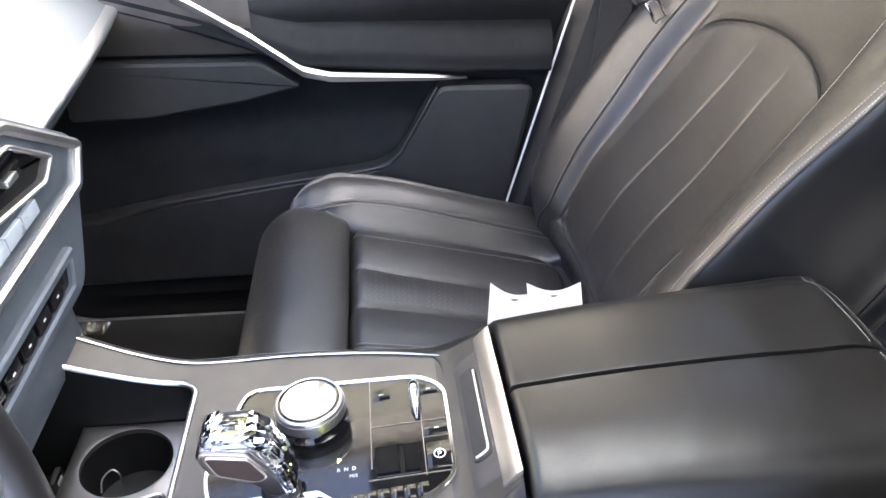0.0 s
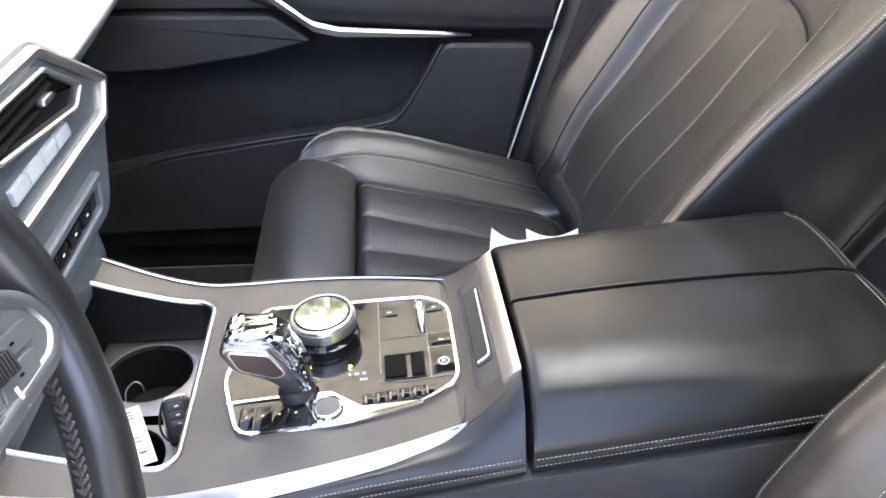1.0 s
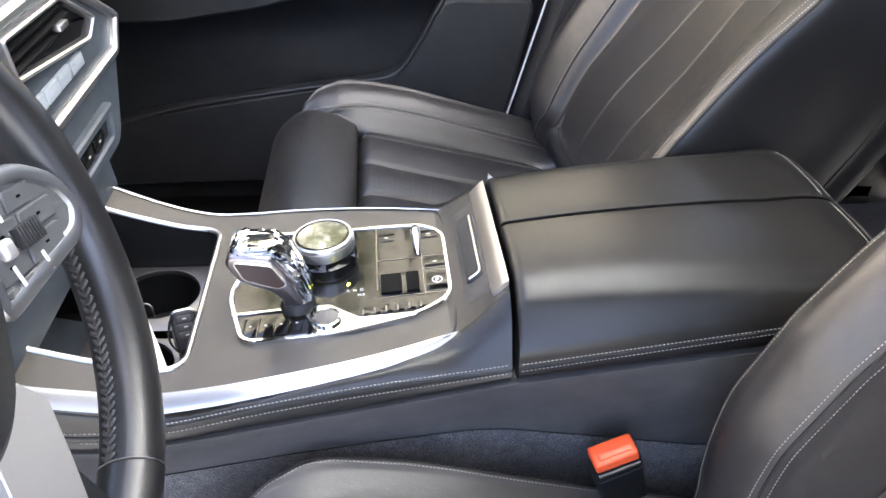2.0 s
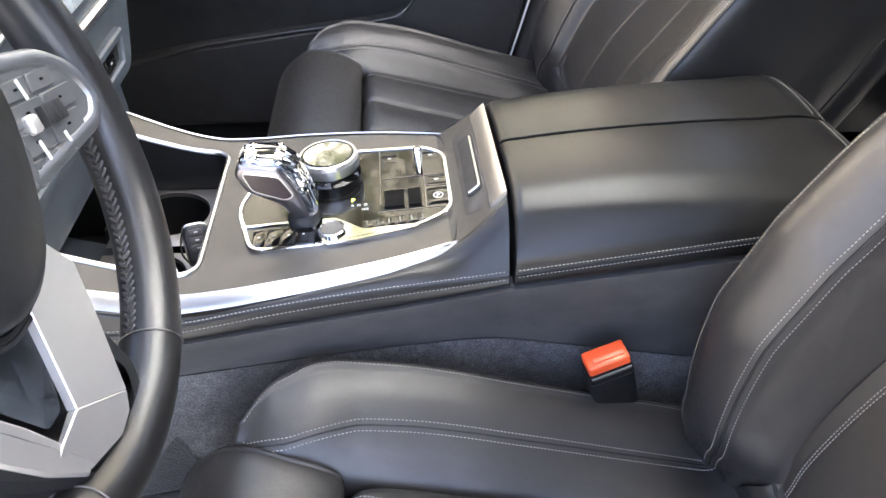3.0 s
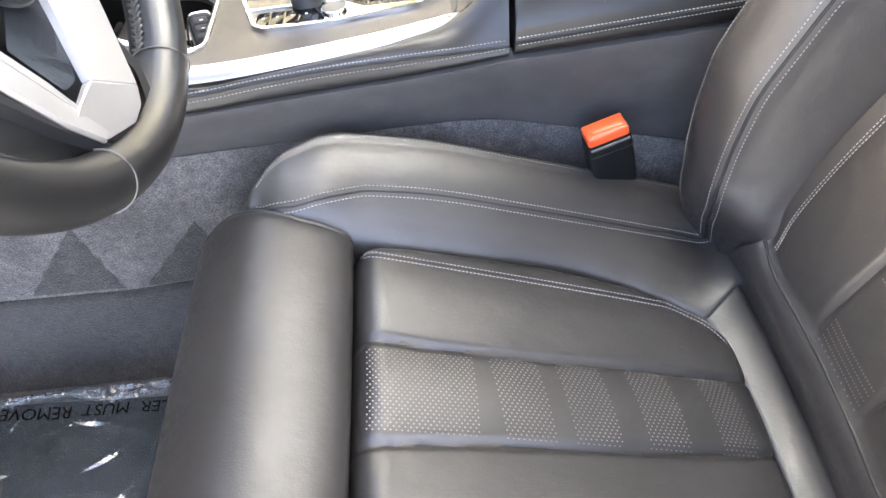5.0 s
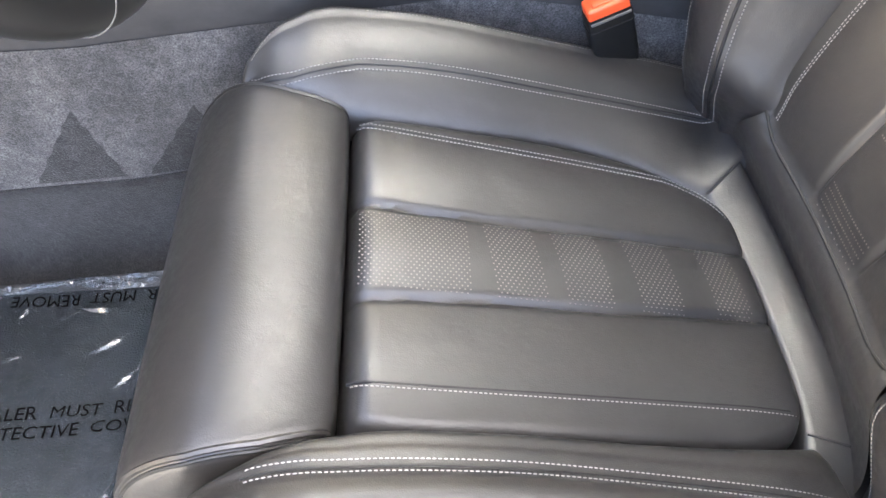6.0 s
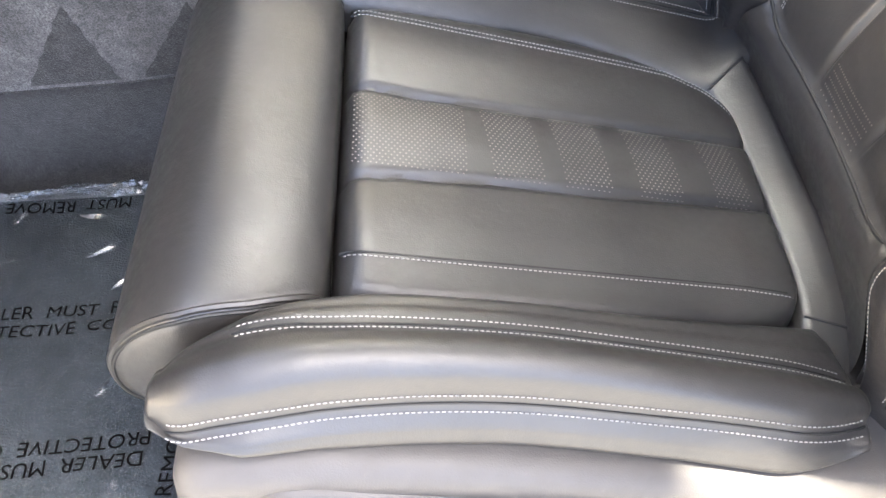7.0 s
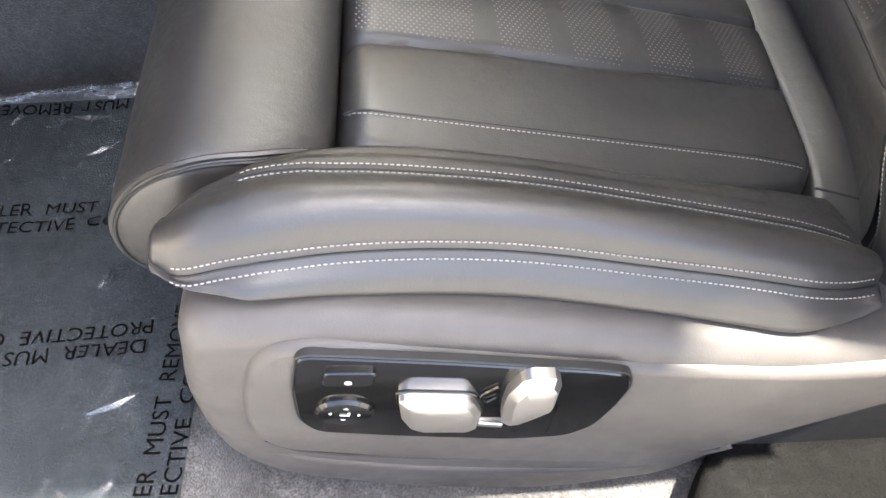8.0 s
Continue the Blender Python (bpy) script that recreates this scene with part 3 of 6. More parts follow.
    f += 0.004 * np.exp(-(((ss - low + 0.022) / 0.016) ** 2))
    bg = bp(v, ss, f)
    back = add("backrest", grid(bg), BLACK_LEATHER, "black leather backrest with fluted insert", sharp=60)
    bv = wide * np.linspace(-0.132, 0.132, 50)
    bs = 0.0805 + 0.012 * np.clip((np.abs(bv) / wide - 0.085) / 0.045, 0, 1) ** 2
    add("seam", tube(bp(bv, bs, front(bs) - 0.001 + 0.012 * (bv / 0.13) ** 2), 0.0016, 6, up=(1, 0, 0)), SEAM, "", back)
    av = wide * np.linspace(-0.147, 0.147, 60)
    arc = bp(av, arch_low + arch_rise * np.sqrt(1 - (av / (0.152 * wide)) ** 2), 0.0022 + 0.012 * (av / 0.13) ** 2)
    add("seam", tube(arc, 0.0016, 6, up=(1, 0, 0)), SEAM, "", back)
    lines = []
    for side in (-1, 1):
        for inward in (9, 11) if fine else (9,) if side > 0 else ():
            col = np.array([bg[i, inward if side < 0 else -1 - inward] for i in range(20, 66 if fine else 92)])
            lines.append(stitches(col + bp(0, 0, 0.001) - bp(0, 0, 0), (-1, 0, 0.1)))
    # perforated patches on the backrest insert
    dots = []
    for a, b in ((0.0865, 0.110), (0.158, 0.186), (0.225, 0.255)) if fine else ((0.10, 0.106),):
        for r, vv in enumerate(np.arange(-0.033, 0.0331, 0.0029)):
            for sv in np.arange(a + (0.0018 if r % 2 else 0), b, 0.0036):
                i = int(np.searchsorted(s, sv))
                dots.append((np.interp(vv, v[i], bg[i, :, 0]) - 0.0004, vv, np.interp(vv, v[i], bg[i, :, 2])))
    dots = np.array(dots)
    n = len(dots)
    vs = np.concatenate([dots + (0, 0.00085 * c, 0.00085 * sn) for c, sn in rings])
    add("perforation", (vs, [tuple(i + n * kk for kk in range(6)) for i in range(n)]), PERFORATION, "", back)["kind"] = "stuff"
    add("stitching", join(*lines), THREAD, "pale grey stitching", back)["kind"] = "stuff"
    # leather strip that runs from the corner seam round the rear of the cushion
    inner = spline([(0.318, 0.103, -0.004), (0.327, 0.076, -0.006), (0.333, 0.042, -0.007), (0.3365, 0.0, -0.007), (0.3375, -0.05, -0.007), (0.3365, -0.09, -0.007), (0.333, -0.120, -0.007), (0.326, -0.150, -0.010), (0.318, -0.178, -0.014)], 60)
    outer = spline([(0.347, 0.128, 0.018), (0.357, 0.104, 0.011), (0.364, 0.062, 0.007), (0.3675, 0.0, 0.005), (0.369, -0.054, 0.005), (0.371, -0.098, 0.004), (0.374, -0.138, 0.002), (0.377, -0.165, -0.004), (0.378, -0.190, -0.012)], 60)
    strip = [inner + (-0.004, 0, -0.03), inner + (-0.001, 0, -0.004)] + [inner + (outer - inner) * q + (0, 0, 0.0012 * math.sin(math.pi * q)) for q in np.linspace(0.03, 1, 9)] + [outer + (0.016, 0, -0.012)]
    band = add("rear_panel", grid(np.array(strip)), BLACK_LEATHER, "leather strip behind the cushion", sharp=60)
    for i in (0, 46):
        q = np.linspace(0.02, 1, 14)[:, None]
        add("seam", tube(inner[i] + (outer[i] - inner[i]) * q + np.c_[np.zeros((14, 2)), 0.0012 * np.sin(math.pi * q) + 0.0002], 0.0010, 6), SEAM, "", band)
    # backrest sides
    for side in (-1, 1):
        st = np.linspace(-0.045, 0.64, 80)
        k = smooth_at(st, [(-0.045, 0.172, 0.30, -0.018), (0.0, 0.168, 0.46, -0.013), (0.03, 0.161, 0.60, -0.008), (0.055, 0.149, 0.70, -0.006), (0.072, 0.138, 0.76, -0.005), (0.088, 0.128, 0.82, -0.004), (0.10, 0.127, 0.87, -0.002), (0.13, 0.132, 0.94, 0), (0.18, 0.138, 1, 0), (0.25, 0.142, 1, 0), (0.38, 0.146, 0.92, 0), (0.5, 0.136, 0.62, -0.006), (0.64, 0.118, 0.3, -0.025)])
        rows = []
        for sv, (vi, big, dv) in zip(st, k):
            swell = float(np.interp(sv, [0.04, 0.10, 0.15, 0.20, 0.28, 0.38, 0.50, 0.64], [1.0, 1.10, 1.26, 1.41, 1.50, 1.42, 1.28, 1.1])) - 1
            big *= big_side * (1 + swell * (1.0 if fine else 0.35))
            lift = float(front(sv) - base(sv))
            knee = min(0.55, max(0.0, (vi - 0.126) / 0.06))
            vi, out = vi * wide, 0.262 * min(wide, 1.07) + dv
            if not fine and side > 0:      # reaches towards the console
                vi, out = vi + 0.012, out + 0.012
            e = 0.012 * ((vi + 0.004) / 0.13) ** 2
            prof = [(vi - 0.006, e - 0.014 + lift), (vi + 0.003, e - 0.001 + lift), (vi + 0.010, e + 0.004 + 0.018 * big * (1 - knee) + lift * 0.6), (vi + 0.022, max(e + 0.006, 0.064 * big * (1 - 0.5 * knee))), (vi + 0.033, max(e + 0.010, 0.081 * big * (1 - 0.3 * knee))), (vi + (out - vi) * 0.54, 0.087 * big), (vi + (out - vi) * 0.84, 0.060 * big), (out, 0.0), (out, -0.07), (out - 0.027, -0.115), (0.0, -0.12)]
            if fine and side > 0:      # a broad full dome beside the console
                prof[5], prof[6] = (vi + (out - vi) * 0.552, 0.0892 * big), (vi + (out - vi) * 0.852, 0.065 * big)
            if fine and side < 0:      # slim beside the door
                thin = float(np.interp(sv, [0.0, 0.10, 0.30], [1.0, 0.8, 0.0]))
                prof = [(pv_ if i < 4 else pv_ - 0.034 * thin * min(1.0, (i - 3) / 3), pf_ * (1 - 0.42 * thin) if pf_ > 0 else pf_) for i, (pv_, pf_) in enumerate(prof)]
            if not fine:      # flat panel, roll, dome, then the seam of the side panel
                hill = big * (1 - 0.25 * knee)
                prof = [(vi - 0.006, e - 0.014 + lift), (vi + 0.003, e - 0.001 + lift), (vi + 0.016, e + 0.004 + lift * 0.8), (vi + 0.032, e + 0.010 + 0.030 * hill + lift * 0.3), (vi + (out - vi) * 0.56, 0.096 * hill), (out - 0.018, 0.082 * hill), (out - 0.005, 0.030 * hill), (out, -0.02), (out, -0.07), (out - 0.027, -0.115), (0.0, -0.12)]
                if side > 0:      # fuller towards the console, its seam on the foremost edge
                    prof[3:7] = [(vi + 0.032, e + 0.010 + 0.040 * hill + lift * 0.3), (vi + (out - vi) * 0.58, 0.108 * hill), (out - 0.011, 0.112 * hill), (out - 0.002, 0.050 * hill)]
            c = spline(prof, 10 * 12 + 1)
            rows.append(bp(side * c[:, 0], sv, c[:, 1] + base(sv) * np.clip((c[:, 1] + 0.05) / 0.05, 0, 1)))
        wing = np.array(rows)
        ob = add("back_bolster", grid(wing if fine else wing[:, :61]), SIDE_LEATHER, "", sharp=70)
        if not fine:
            add("side_panel", grid(wing[:, 60:]), SIDE_DARK, "smooth black side panel", sharp=70)
        nr = normals(wing)
        nr *= np.sign((nr[:, 52:53] * np.array([-1.0, 0, 0])).sum(-1, keepdims=True) + 1e-9)
        lines = []
        for j, dists in ((44 if side > 0 else 48, (-0.006, 0.006)), (66 if side > 0 else 72, (-0.004,))) if fine else ((36, (0.003,)), (60, (-0.0115, -0.0035) if side > 0 else (-0.0045, 0.0045)), (96, ())):
            add("seam", tube(wing[9:, j] + nr[9:, j] * 0.0002, 0.0014, 6, up=(1, 0, 0)), SEAM, "", ob)
            for d in dists:
                lines.append(stitches(along(wing[9:], j, d), nr[9:, j]))
        add("stitching", join(*lines), THREAD, "pale grey twin stitching", ob)["kind"] = "stuff"
    top = bp(np.array([-0.24, 0.24, 0.24, -0.24]), 0.63, np.array([0.02, 0.02, -0.11, -0.11]))
    add("back_cap", grid(np.array([top + (0, 0, 0), top * (1, 0.9, 1) + (0, 0, 0.02)]), False, True, True), SIDE_LEATHER)

    # base, skirt trim and switches
    add("seat_base", moved(rbox(0.42, 0.40, 0.13, 0.02), pose(0.15, 0, -0.115)), DARK_PLASTIC, "black plastic underside")
    for side in (-1, 1):
        add("seat_rail", moved(rbox(0.50, 0.035, 0.06, 0.006), pose(0.17, side * 0.19, -0.205, 0, -13, 0)), DARK_METAL, "steel floor rail")
    return seat, add


DRIVER_M = Matrix.Translation((-0.047, 0.081, 0.273)) @ Euler((radians(2.8), radians(13.3), 0), "XYZ").to_matrix().to_4x4()
PASSENGER_M = Matrix.Translation((-0.037, 0.893, 0.276)) @ Euler((radians(2.4), radians(13.3), 0), "XYZ").to_matrix().to_4x4()
driver_seat, add = build_seat("driver_seat", DRIVER_M, 1, "black leather sports seat with pale stitching and power switches", True, radians(7), 1.0, 1.0, 0.021, 0.011)
passenger_seat, _ = build_seat("passenger_seat", PASSENGER_M, -1, "black leather sports seat beside the far door", False, radians(12), 0.9, 1.05, 0.0, 0.026)


def outward(shape, v0=0.0):
    """Turns a shape drawn in (u, w, out) to the seat's outer flank."""
    p = np.asarray(shape[0])
    return np.stack([p[:, 0], -(v0 + p[:, 2]), p[:, 1]], 1), shape[1]


skirt_line = rounded([(-0.084, -0.034), (-0.083, -0.08), (-0.084, -0.125), (-0.076, -0.175), (-0.060, -0.236), (-0.015, -0.284), (0.10, -0.312), (0.22, -0.306), (0.315, -0.250), (0.35, -0.130), (0.41, -0.060), (0.47, 0.035), (0.38, -0.002), (0.30, -0.016), (0.2, -0.015), (0.1, -0.011), (0.0, -0.014)], 0.03, 5)
flank = add("side_trim", outward(soft_plate(skirt_line, 0.18, 0.257, 0.020, 8)), TRIM_PLASTIC, "warm grey grained plastic skirt")
bezel_line = rounded([(-0.047, -0.098), (-0.044, -0.060), (-0.033, -0.037), (-0.006, -0.028), (0.063, -0.0300), (0.125, -0.0315), (0.194, -0.034), (0.29, -0.030), (0.38, -0.010), (0.405, -0.040), (0.345, -0.122), (0.30, -0.180), (0.243, -0.205), (0.15, -0.210), (0.065, -0.209), (-0.0186, -0.199), (-0.0390, -0.177), (-0.046, -0.137)], 0.020, 5)
add("switch_bezel", outward(soft_plate(bezel_line, 0.215, 0.2625, 0.008)), TRIM_PLASTIC, "", flank)
panel_line = rounded([(-0.0165, -0.080), (-0.0165, -0.0365), (-0.010, -0.0330), (0.0686, -0.0308), (0.1567, -0.0318), (0.1780, -0.0345), (0.1850, -0.050), (0.1875, -0.080), (0.1860, -0.116), (0.1736, -0.136), (0.1355, -0.1468), (0.0556, -0.1476), (0.0021, -0.1450), (-0.0101, -0.126)], 0.009, 5)
switches = add("switch_panel", outward(plate(panel_line, 0.26, 0.2665, 0.001)), GLOSS, "glossy black switch panel")
add("panel_gap", outward(hoop(inset(panel_line, -0.0016), 0.0016, 0.26, 0.2655)), SEAM, "", switches)
add("memory_key", outward(plate(rounded([(-0.001, -0.064), (-0.001, -0.046), (0.028, -0.042), (0.028, -0.060)], 0.004), 0.266, 0.2695, 0.001)), GLOSS, "black memory key", switches)
add("memory_mark", outward(moved(lathe([(0.0021, 0), (0.0021, 0.0004), (0.0010, 0.0004)], 14), pose(0.0135, -0.056, 0.2694))), WHITE_PRINT, "", switches)
dial = add("lumbar_dial", outward(moved(lathe([(0.0185, 0), (0.0185, 0.002), (0.0165, 0.0042), (0.0155, 0.0040), (0.0, 0.0034)], 40), pose(0.0165, -0.1035, 0.266))), GLOSS, "black round four-way pad", switches)
for k in range(4):
    a = math.pi / 2 * k
    tri = [(0.0100, 0.0), (0.0082, 0.0016), (0.0082, -0.0016)]
    c, s = math.cos(a), math.sin(a)
    add("arrow_mark", outward(moved(plate([(x * c - y * s, x * s + y * c) for x, y in tri], 0, 0.0003, 0.0001), pose(0.0165, -0.1035, 0.2698))), WHITE_PRINT, "", switches)
add("seat_mark", outward(moved(join(plate([(-0.004, -0.003), (0.002, -0.003), (0.002, -0.001), (-0.004, -0.001)], 0, 0.0003, 0.0001), plate([(0.0022, -0.003), (0.0045, -0.003), (0.0045, 0.004), (0.0022, 0.004)], 0, 0.0003, 0.0001)), pose(0.0165, -0.1035, 0.2698) @ Matrix.Diagonal((0.72, 0.72, 1, 1)))), WHITE_PRINT, "", switches)


def paddle(outline, h, face, rise):
    """A switch with a flat face, set towards its upper edge, and sloping flanks."""
    o = np.asarray(outline, float)
    c = o.mean(0) + (0, rise)
    rings = [np.c_[o, np.zeros(len(o))], np.c_[o, np.full(len(o), h * 0.55)]]
    for q, z in ((face + 0.06, 0.95), (face, 1.0), (0.3, 1.02)):
        rings.append(np.c_[c + (o - o.mean(0)) * q, np.full(len(o), h * z)])
    return grid(np.array(rings), False, True, True)


tilt_line = (0, -0.026) + (1, 0.78) * rounded([(0.0455, -0.0620), (0.0495, -0.0585), (0.0870, -0.0560), (0.0920, -0.0600), (0.0995, -0.0780), (0.1030, -0.1130), (0.1000, -0.1180), (0.0660, -0.1225), (0.0610, -0.1190), (0.0520, -0.0970)], 0.002, 3)
tilt_switch = add("cushion_switch", outward(paddle(tilt_line, 0.011, 0.74, 0.004), 0.266), SWITCH_METAL, "satin silver seat switch", switches, 25)
add("switch_shadow_gap", outward(plate(inset(tilt_line, -0.0022), 0.2655, 0.2676, 0.0006)), GLOSS, "", switches)
lean_line = (0.004, -0.013) + (0.97, 0.92) * rounded([(0.1095, -0.0670), (0.1068, -0.0455), (0.1098, -0.0240), (0.1150, -0.0180), (0.1290, -0.0165), (0.1350, -0.0250), (0.1420, -0.0650), (0.1320, -0.0840), (0.1225, -0.0990), (0.1150, -0.0920)], 0.002, 3)
add("backrest_switch", outward(paddle(lean_line, 0.013, 0.70, 0.005), 0.266), SWITCH_METAL, "satin silver backrest switch", switches, 25)
add("backrest_switch_foot", outward(plate(rounded([(0.1225, -0.1090), (0.1310, -0.0900), (0.1420, -0.0740), (0.1500, -0.0840), (0.1560, -0.1240), (0.1330, -0.1270)], 0.003), 0.2655, 0.2705, 0.002)), GLOSS, "", switches)
add("panel_ridge", outward(tube(np.array(spline([(0.1030, -0.0560, 0.2672), (0.0960, -0.0700, 0.2676), (0.1010, -0.0790, 0.2676), (0.1060, -0.0720, 0.2672)], 24)), 0.0012, 6)), GLOSS, "", switches)
add("panel_rail", outward(plate(rounded([(0.1045, -0.1180), (0.1045, -0.1120), (0.1215, -0.1130), (0.1225, -0.1190)], 0.001), 0.2655, 0.2690, 0.0008)), SWITCH_METAL, "", switches)
# no real cover: a dark plate stands for shade behind the skirt
add("rail_cover", outward(plate(rounded([(0.14, -0.290), (0.26, -0.240), (0.33, -0.180), (0.37, -0.11), (0.44, -0.03), (0.56, 0.03), (0.62, -0.06), (0.60, -0.30), (0.40, -0.330)], 0.02), 0.19, 0.235, 0.006)), DARK_PLASTIC, "black plastic rail cover")

add("trim_groove", tube(np.array([(u, -0.2585, w) for u, w in spline([(-0.030, -0.186), (0.0, -0.206), (0.066, -0.213), (0.152, -0.209), (0.243, -0.200), (0.315, -0.172)], 40)]), 0.0018, 6), SEAM, "", flank)
ridge = spline([(-0.052, -0.203), (-0.017, -0.222), (0.03, -0.238), (0.113, -0.247), (0.216, -0.240), (0.284, -0.222), (0.335, -0.185)], 50)
add("lower_ridge", tube(np.array([(u, -0.2475, w) for u, w in ridge]), 0.012 * np.sin(np.linspace(0.15, 0.9, 50) * math.pi) ** 0.5, 10), TRIM_PLASTIC, "", flank)


# ---------------------------------------------------------------- centre console
DECK_TABLE = [(-0.47, 0.150, 0.490), (-0.38, 0.150, 0.452), (-0.31, 0.147, 0.423), (-0.28, 0.144, 0.411), (-0.245, 0.139, 0.399), (-0.215, 0.136, 0.3905), (-0.19, 0.133, 0.3870), (-0.15, 0.130, 0.3885), (-0.10, 0.126, 0.394), (0.0, 0.110, 0.404), (0.046, 0.098, 0.4085)]


def deck_at(x):
    """Half width and height of the console's deck."""
    return smooth_at(x, DECK_TABLE)


def deck_z(x, y=0.0):
    return 0.403 + 0.1 * (x + 0.01)


console = thing("centre_console", pose(0, CENTRE, 0.02), "dark centre console with silver trims and split leather armrest", "centre console")
xs = np.linspace(-0.47, 0.046, 70)
hw, zt = deck_at(xs).T
BIN_X, BIN_W = -0.177, 0.106
full = xs >= BIN_X
fx = np.r_[BIN_X, xs[full]]
fh, fz = deck_at(fx).T
q = np.linspace(-1, 1, 15)
tops = [grid(np.stack([np.repeat(fx[:, None], 15, 1), CENTRE + fh[:, None] * q, np.repeat(fz[:, None], 15, 1)], -1))]
ax = np.r_[xs[~full], BIN_X]
ah, az = deck_at(ax).T
for sg in (-1, 1):
    t = np.linspace(0, 1, 5)
    yy = CENTRE + sg * (BIN_W + (ah[:, None] - BIN_W) * t)
    cheek = grid(np.stack([np.repeat(ax[:, None], 5, 1), yy, np.repeat(az[:, None], 5, 1)], -1))
    tops.append(cheek)
    cz = deck_at(BIN_X)[0, 1]
    corner = [(BIN_X, CENTRE + sg * BIN_W, cz - 0.0002)] + [(BIN_X - 0.018 + 0.018 * math.sin(a), CENTRE + sg * (BIN_W - 0.018 + 0.018 * math.cos(a)), cz - 0.0002) for a in np.linspace(0, math.pi / 2, 8)]
    tops.append((np.array(corner), [tuple(range(len(corner)))]))
deck = wpart("deck", join(*tops), DECK, console, "dark taupe satin wood veneer")

# bin under the deck
rim = [(-0.46, -BIN_W)] + [(BIN_X - 0.018 + 0.018 * math.sin(a), -(BIN_W - 0.018 + 0.018 * math.cos(a))) for a in np.linspace(0, math.pi / 2, 8)]
rim += [(x, -y) for x, y in rim[::-1]]
rim = np.array([(x, CENTRE + y, deck_at(x)[0, 1]) for x, y in np.concatenate([np.c_[np.linspace(-0.46, -0.20, 20), np.full(20, -BIN_W)], np.array(rim[1:-1]), np.c_[np.linspace(-0.20, -0.46, 20), np.full(20, BIN_W)]])])
wpart("bin_front", moved(rbox(0.012, 0.216, 0.020, 0.004, 3), pose(-0.338, CENTRE, 0.4305, 0, -20, 0)), SLATE_PLASTIC, console, "slate edge ahead of the bin")
wpart("bin_rim", tube(rim + (0, 0, 0.0006), 0.0026, 8), SATIN, console, "thin satin silver edging")
walls = np.array([rim, rim * (1, 1, 0) + np.array([0, 0, 0.285]) + (CENTRE - rim[:, 1:2]) * np.array([0, 0.06, 0])])
wpart("storage_bin", join(grid(walls), (np.array([(-0.47, CENTRE - 0.1, 0.285), (-0.17, CENTRE - 0.1, 0.285), (-0.17, CENTRE + 0.1, 0.285), (-0.47, CENTRE + 0.1, 0.285)]), [(0, 1, 2, 3)])), WELL_BLACK, console, "deep black storage bin")
# cup holder insert with two wells
ang = np.linspace(0, 2 * math.pi, 48, endpoint=False)
for cx, cy, r, wide in ((-0.238, 0.527, 0.0405, 0.058), (-0.238, 0.419, 0.036, 0.054)):
    sq = np.stack([np.clip(1.45 * wide * np.cos(ang), -0.052, 0.052), np.clip(1.45 * wide * np.sin(ang), -wide + (0.001 if cy > 0.5 else 0), wide - (0.0095 if cy > 0.5 else 0.015))], -1)
    circ = np.stack([np.cos(ang), np.sin(ang)], -1)
    loops = [np.c_[sq + (cx, cy), np.full(48, 0.344)], np.c_[circ * (r + 0.003) + (cx, cy), np.full(48, 0.346)], np.c_[circ * r + (cx, cy), np.full(48, 0.3455)], np.c_[circ * r + (cx, cy), np.full(48, 0.340)]]
    holder = wpart("cup_holder", grid(np.array(loops), False, True), CUP_METAL, console, "satin silver cup holder ring")
    well = [np.c_[circ * r + (cx, cy), np.full(48, 0.3402)], np.c_[circ * (r - 0.003) + (cx, cy), np.full(48, 0.292)], np.c_[circ * 0.001 + (cx, cy), np.full(48, 0.290)]]
    wpart("cup_well", grid(np.array(well), False, True), WELL_BLACK, holder, "black well")
wpart("phone_tray", moved(rbox(0.12, 0.09, 0.012, 0.004), pose(-0.37, CENTRE + 0.03, 0.300, 0, 16, 0)), SLATE_PLASTIC, console, "slate grey sloping phone tray")
socket = wpart("usb_socket", moved(rbox(0.006, 0.022, 0.014, 0.002), pose(-0.305, CENTRE + 0.055, 0.325)), DARK_PLASTIC, console)
wpart("socket_mark", moved(rbox(0.001, 0.010, 0.004, 0.0003), pose(-0.3015, CENTRE + 0.055, 0.325)), WHITE_PRINT, socket)

# silver strips beside the deck, wedge-shaped towards the rear
for sg in (-1, 1):
    x = np.linspace(-0.47, 0.056, 70)
    h, z = deck_at(np.minimum(x, 0.046)).T
    h = h - np.clip(x - 0.046, 0, 1) * 0.2
    width = np.interp(x, [-0.47, -0.2, 0.0, 0.035, 0.056], [0.0145, 0.0140, 0.0105, 0.0075, 0.001])
    prof = [(0.0, 0.0008), (0.10, 0.0016), (0.75, -0.25), (1.0, -0.62)]
    rows = []
    for i in range(len(x)):
        rows.append([(x[i], CENTRE + sg * (h[i] + width[i] * a), z[i] + 0.001 + (width[i] * b if j > 1 else b)) for j, (a, b) in enumerate(prof)])
    wpart("silver_strip", grid(np.array(rows)), SATIN, console, "satin aluminium trim strip")


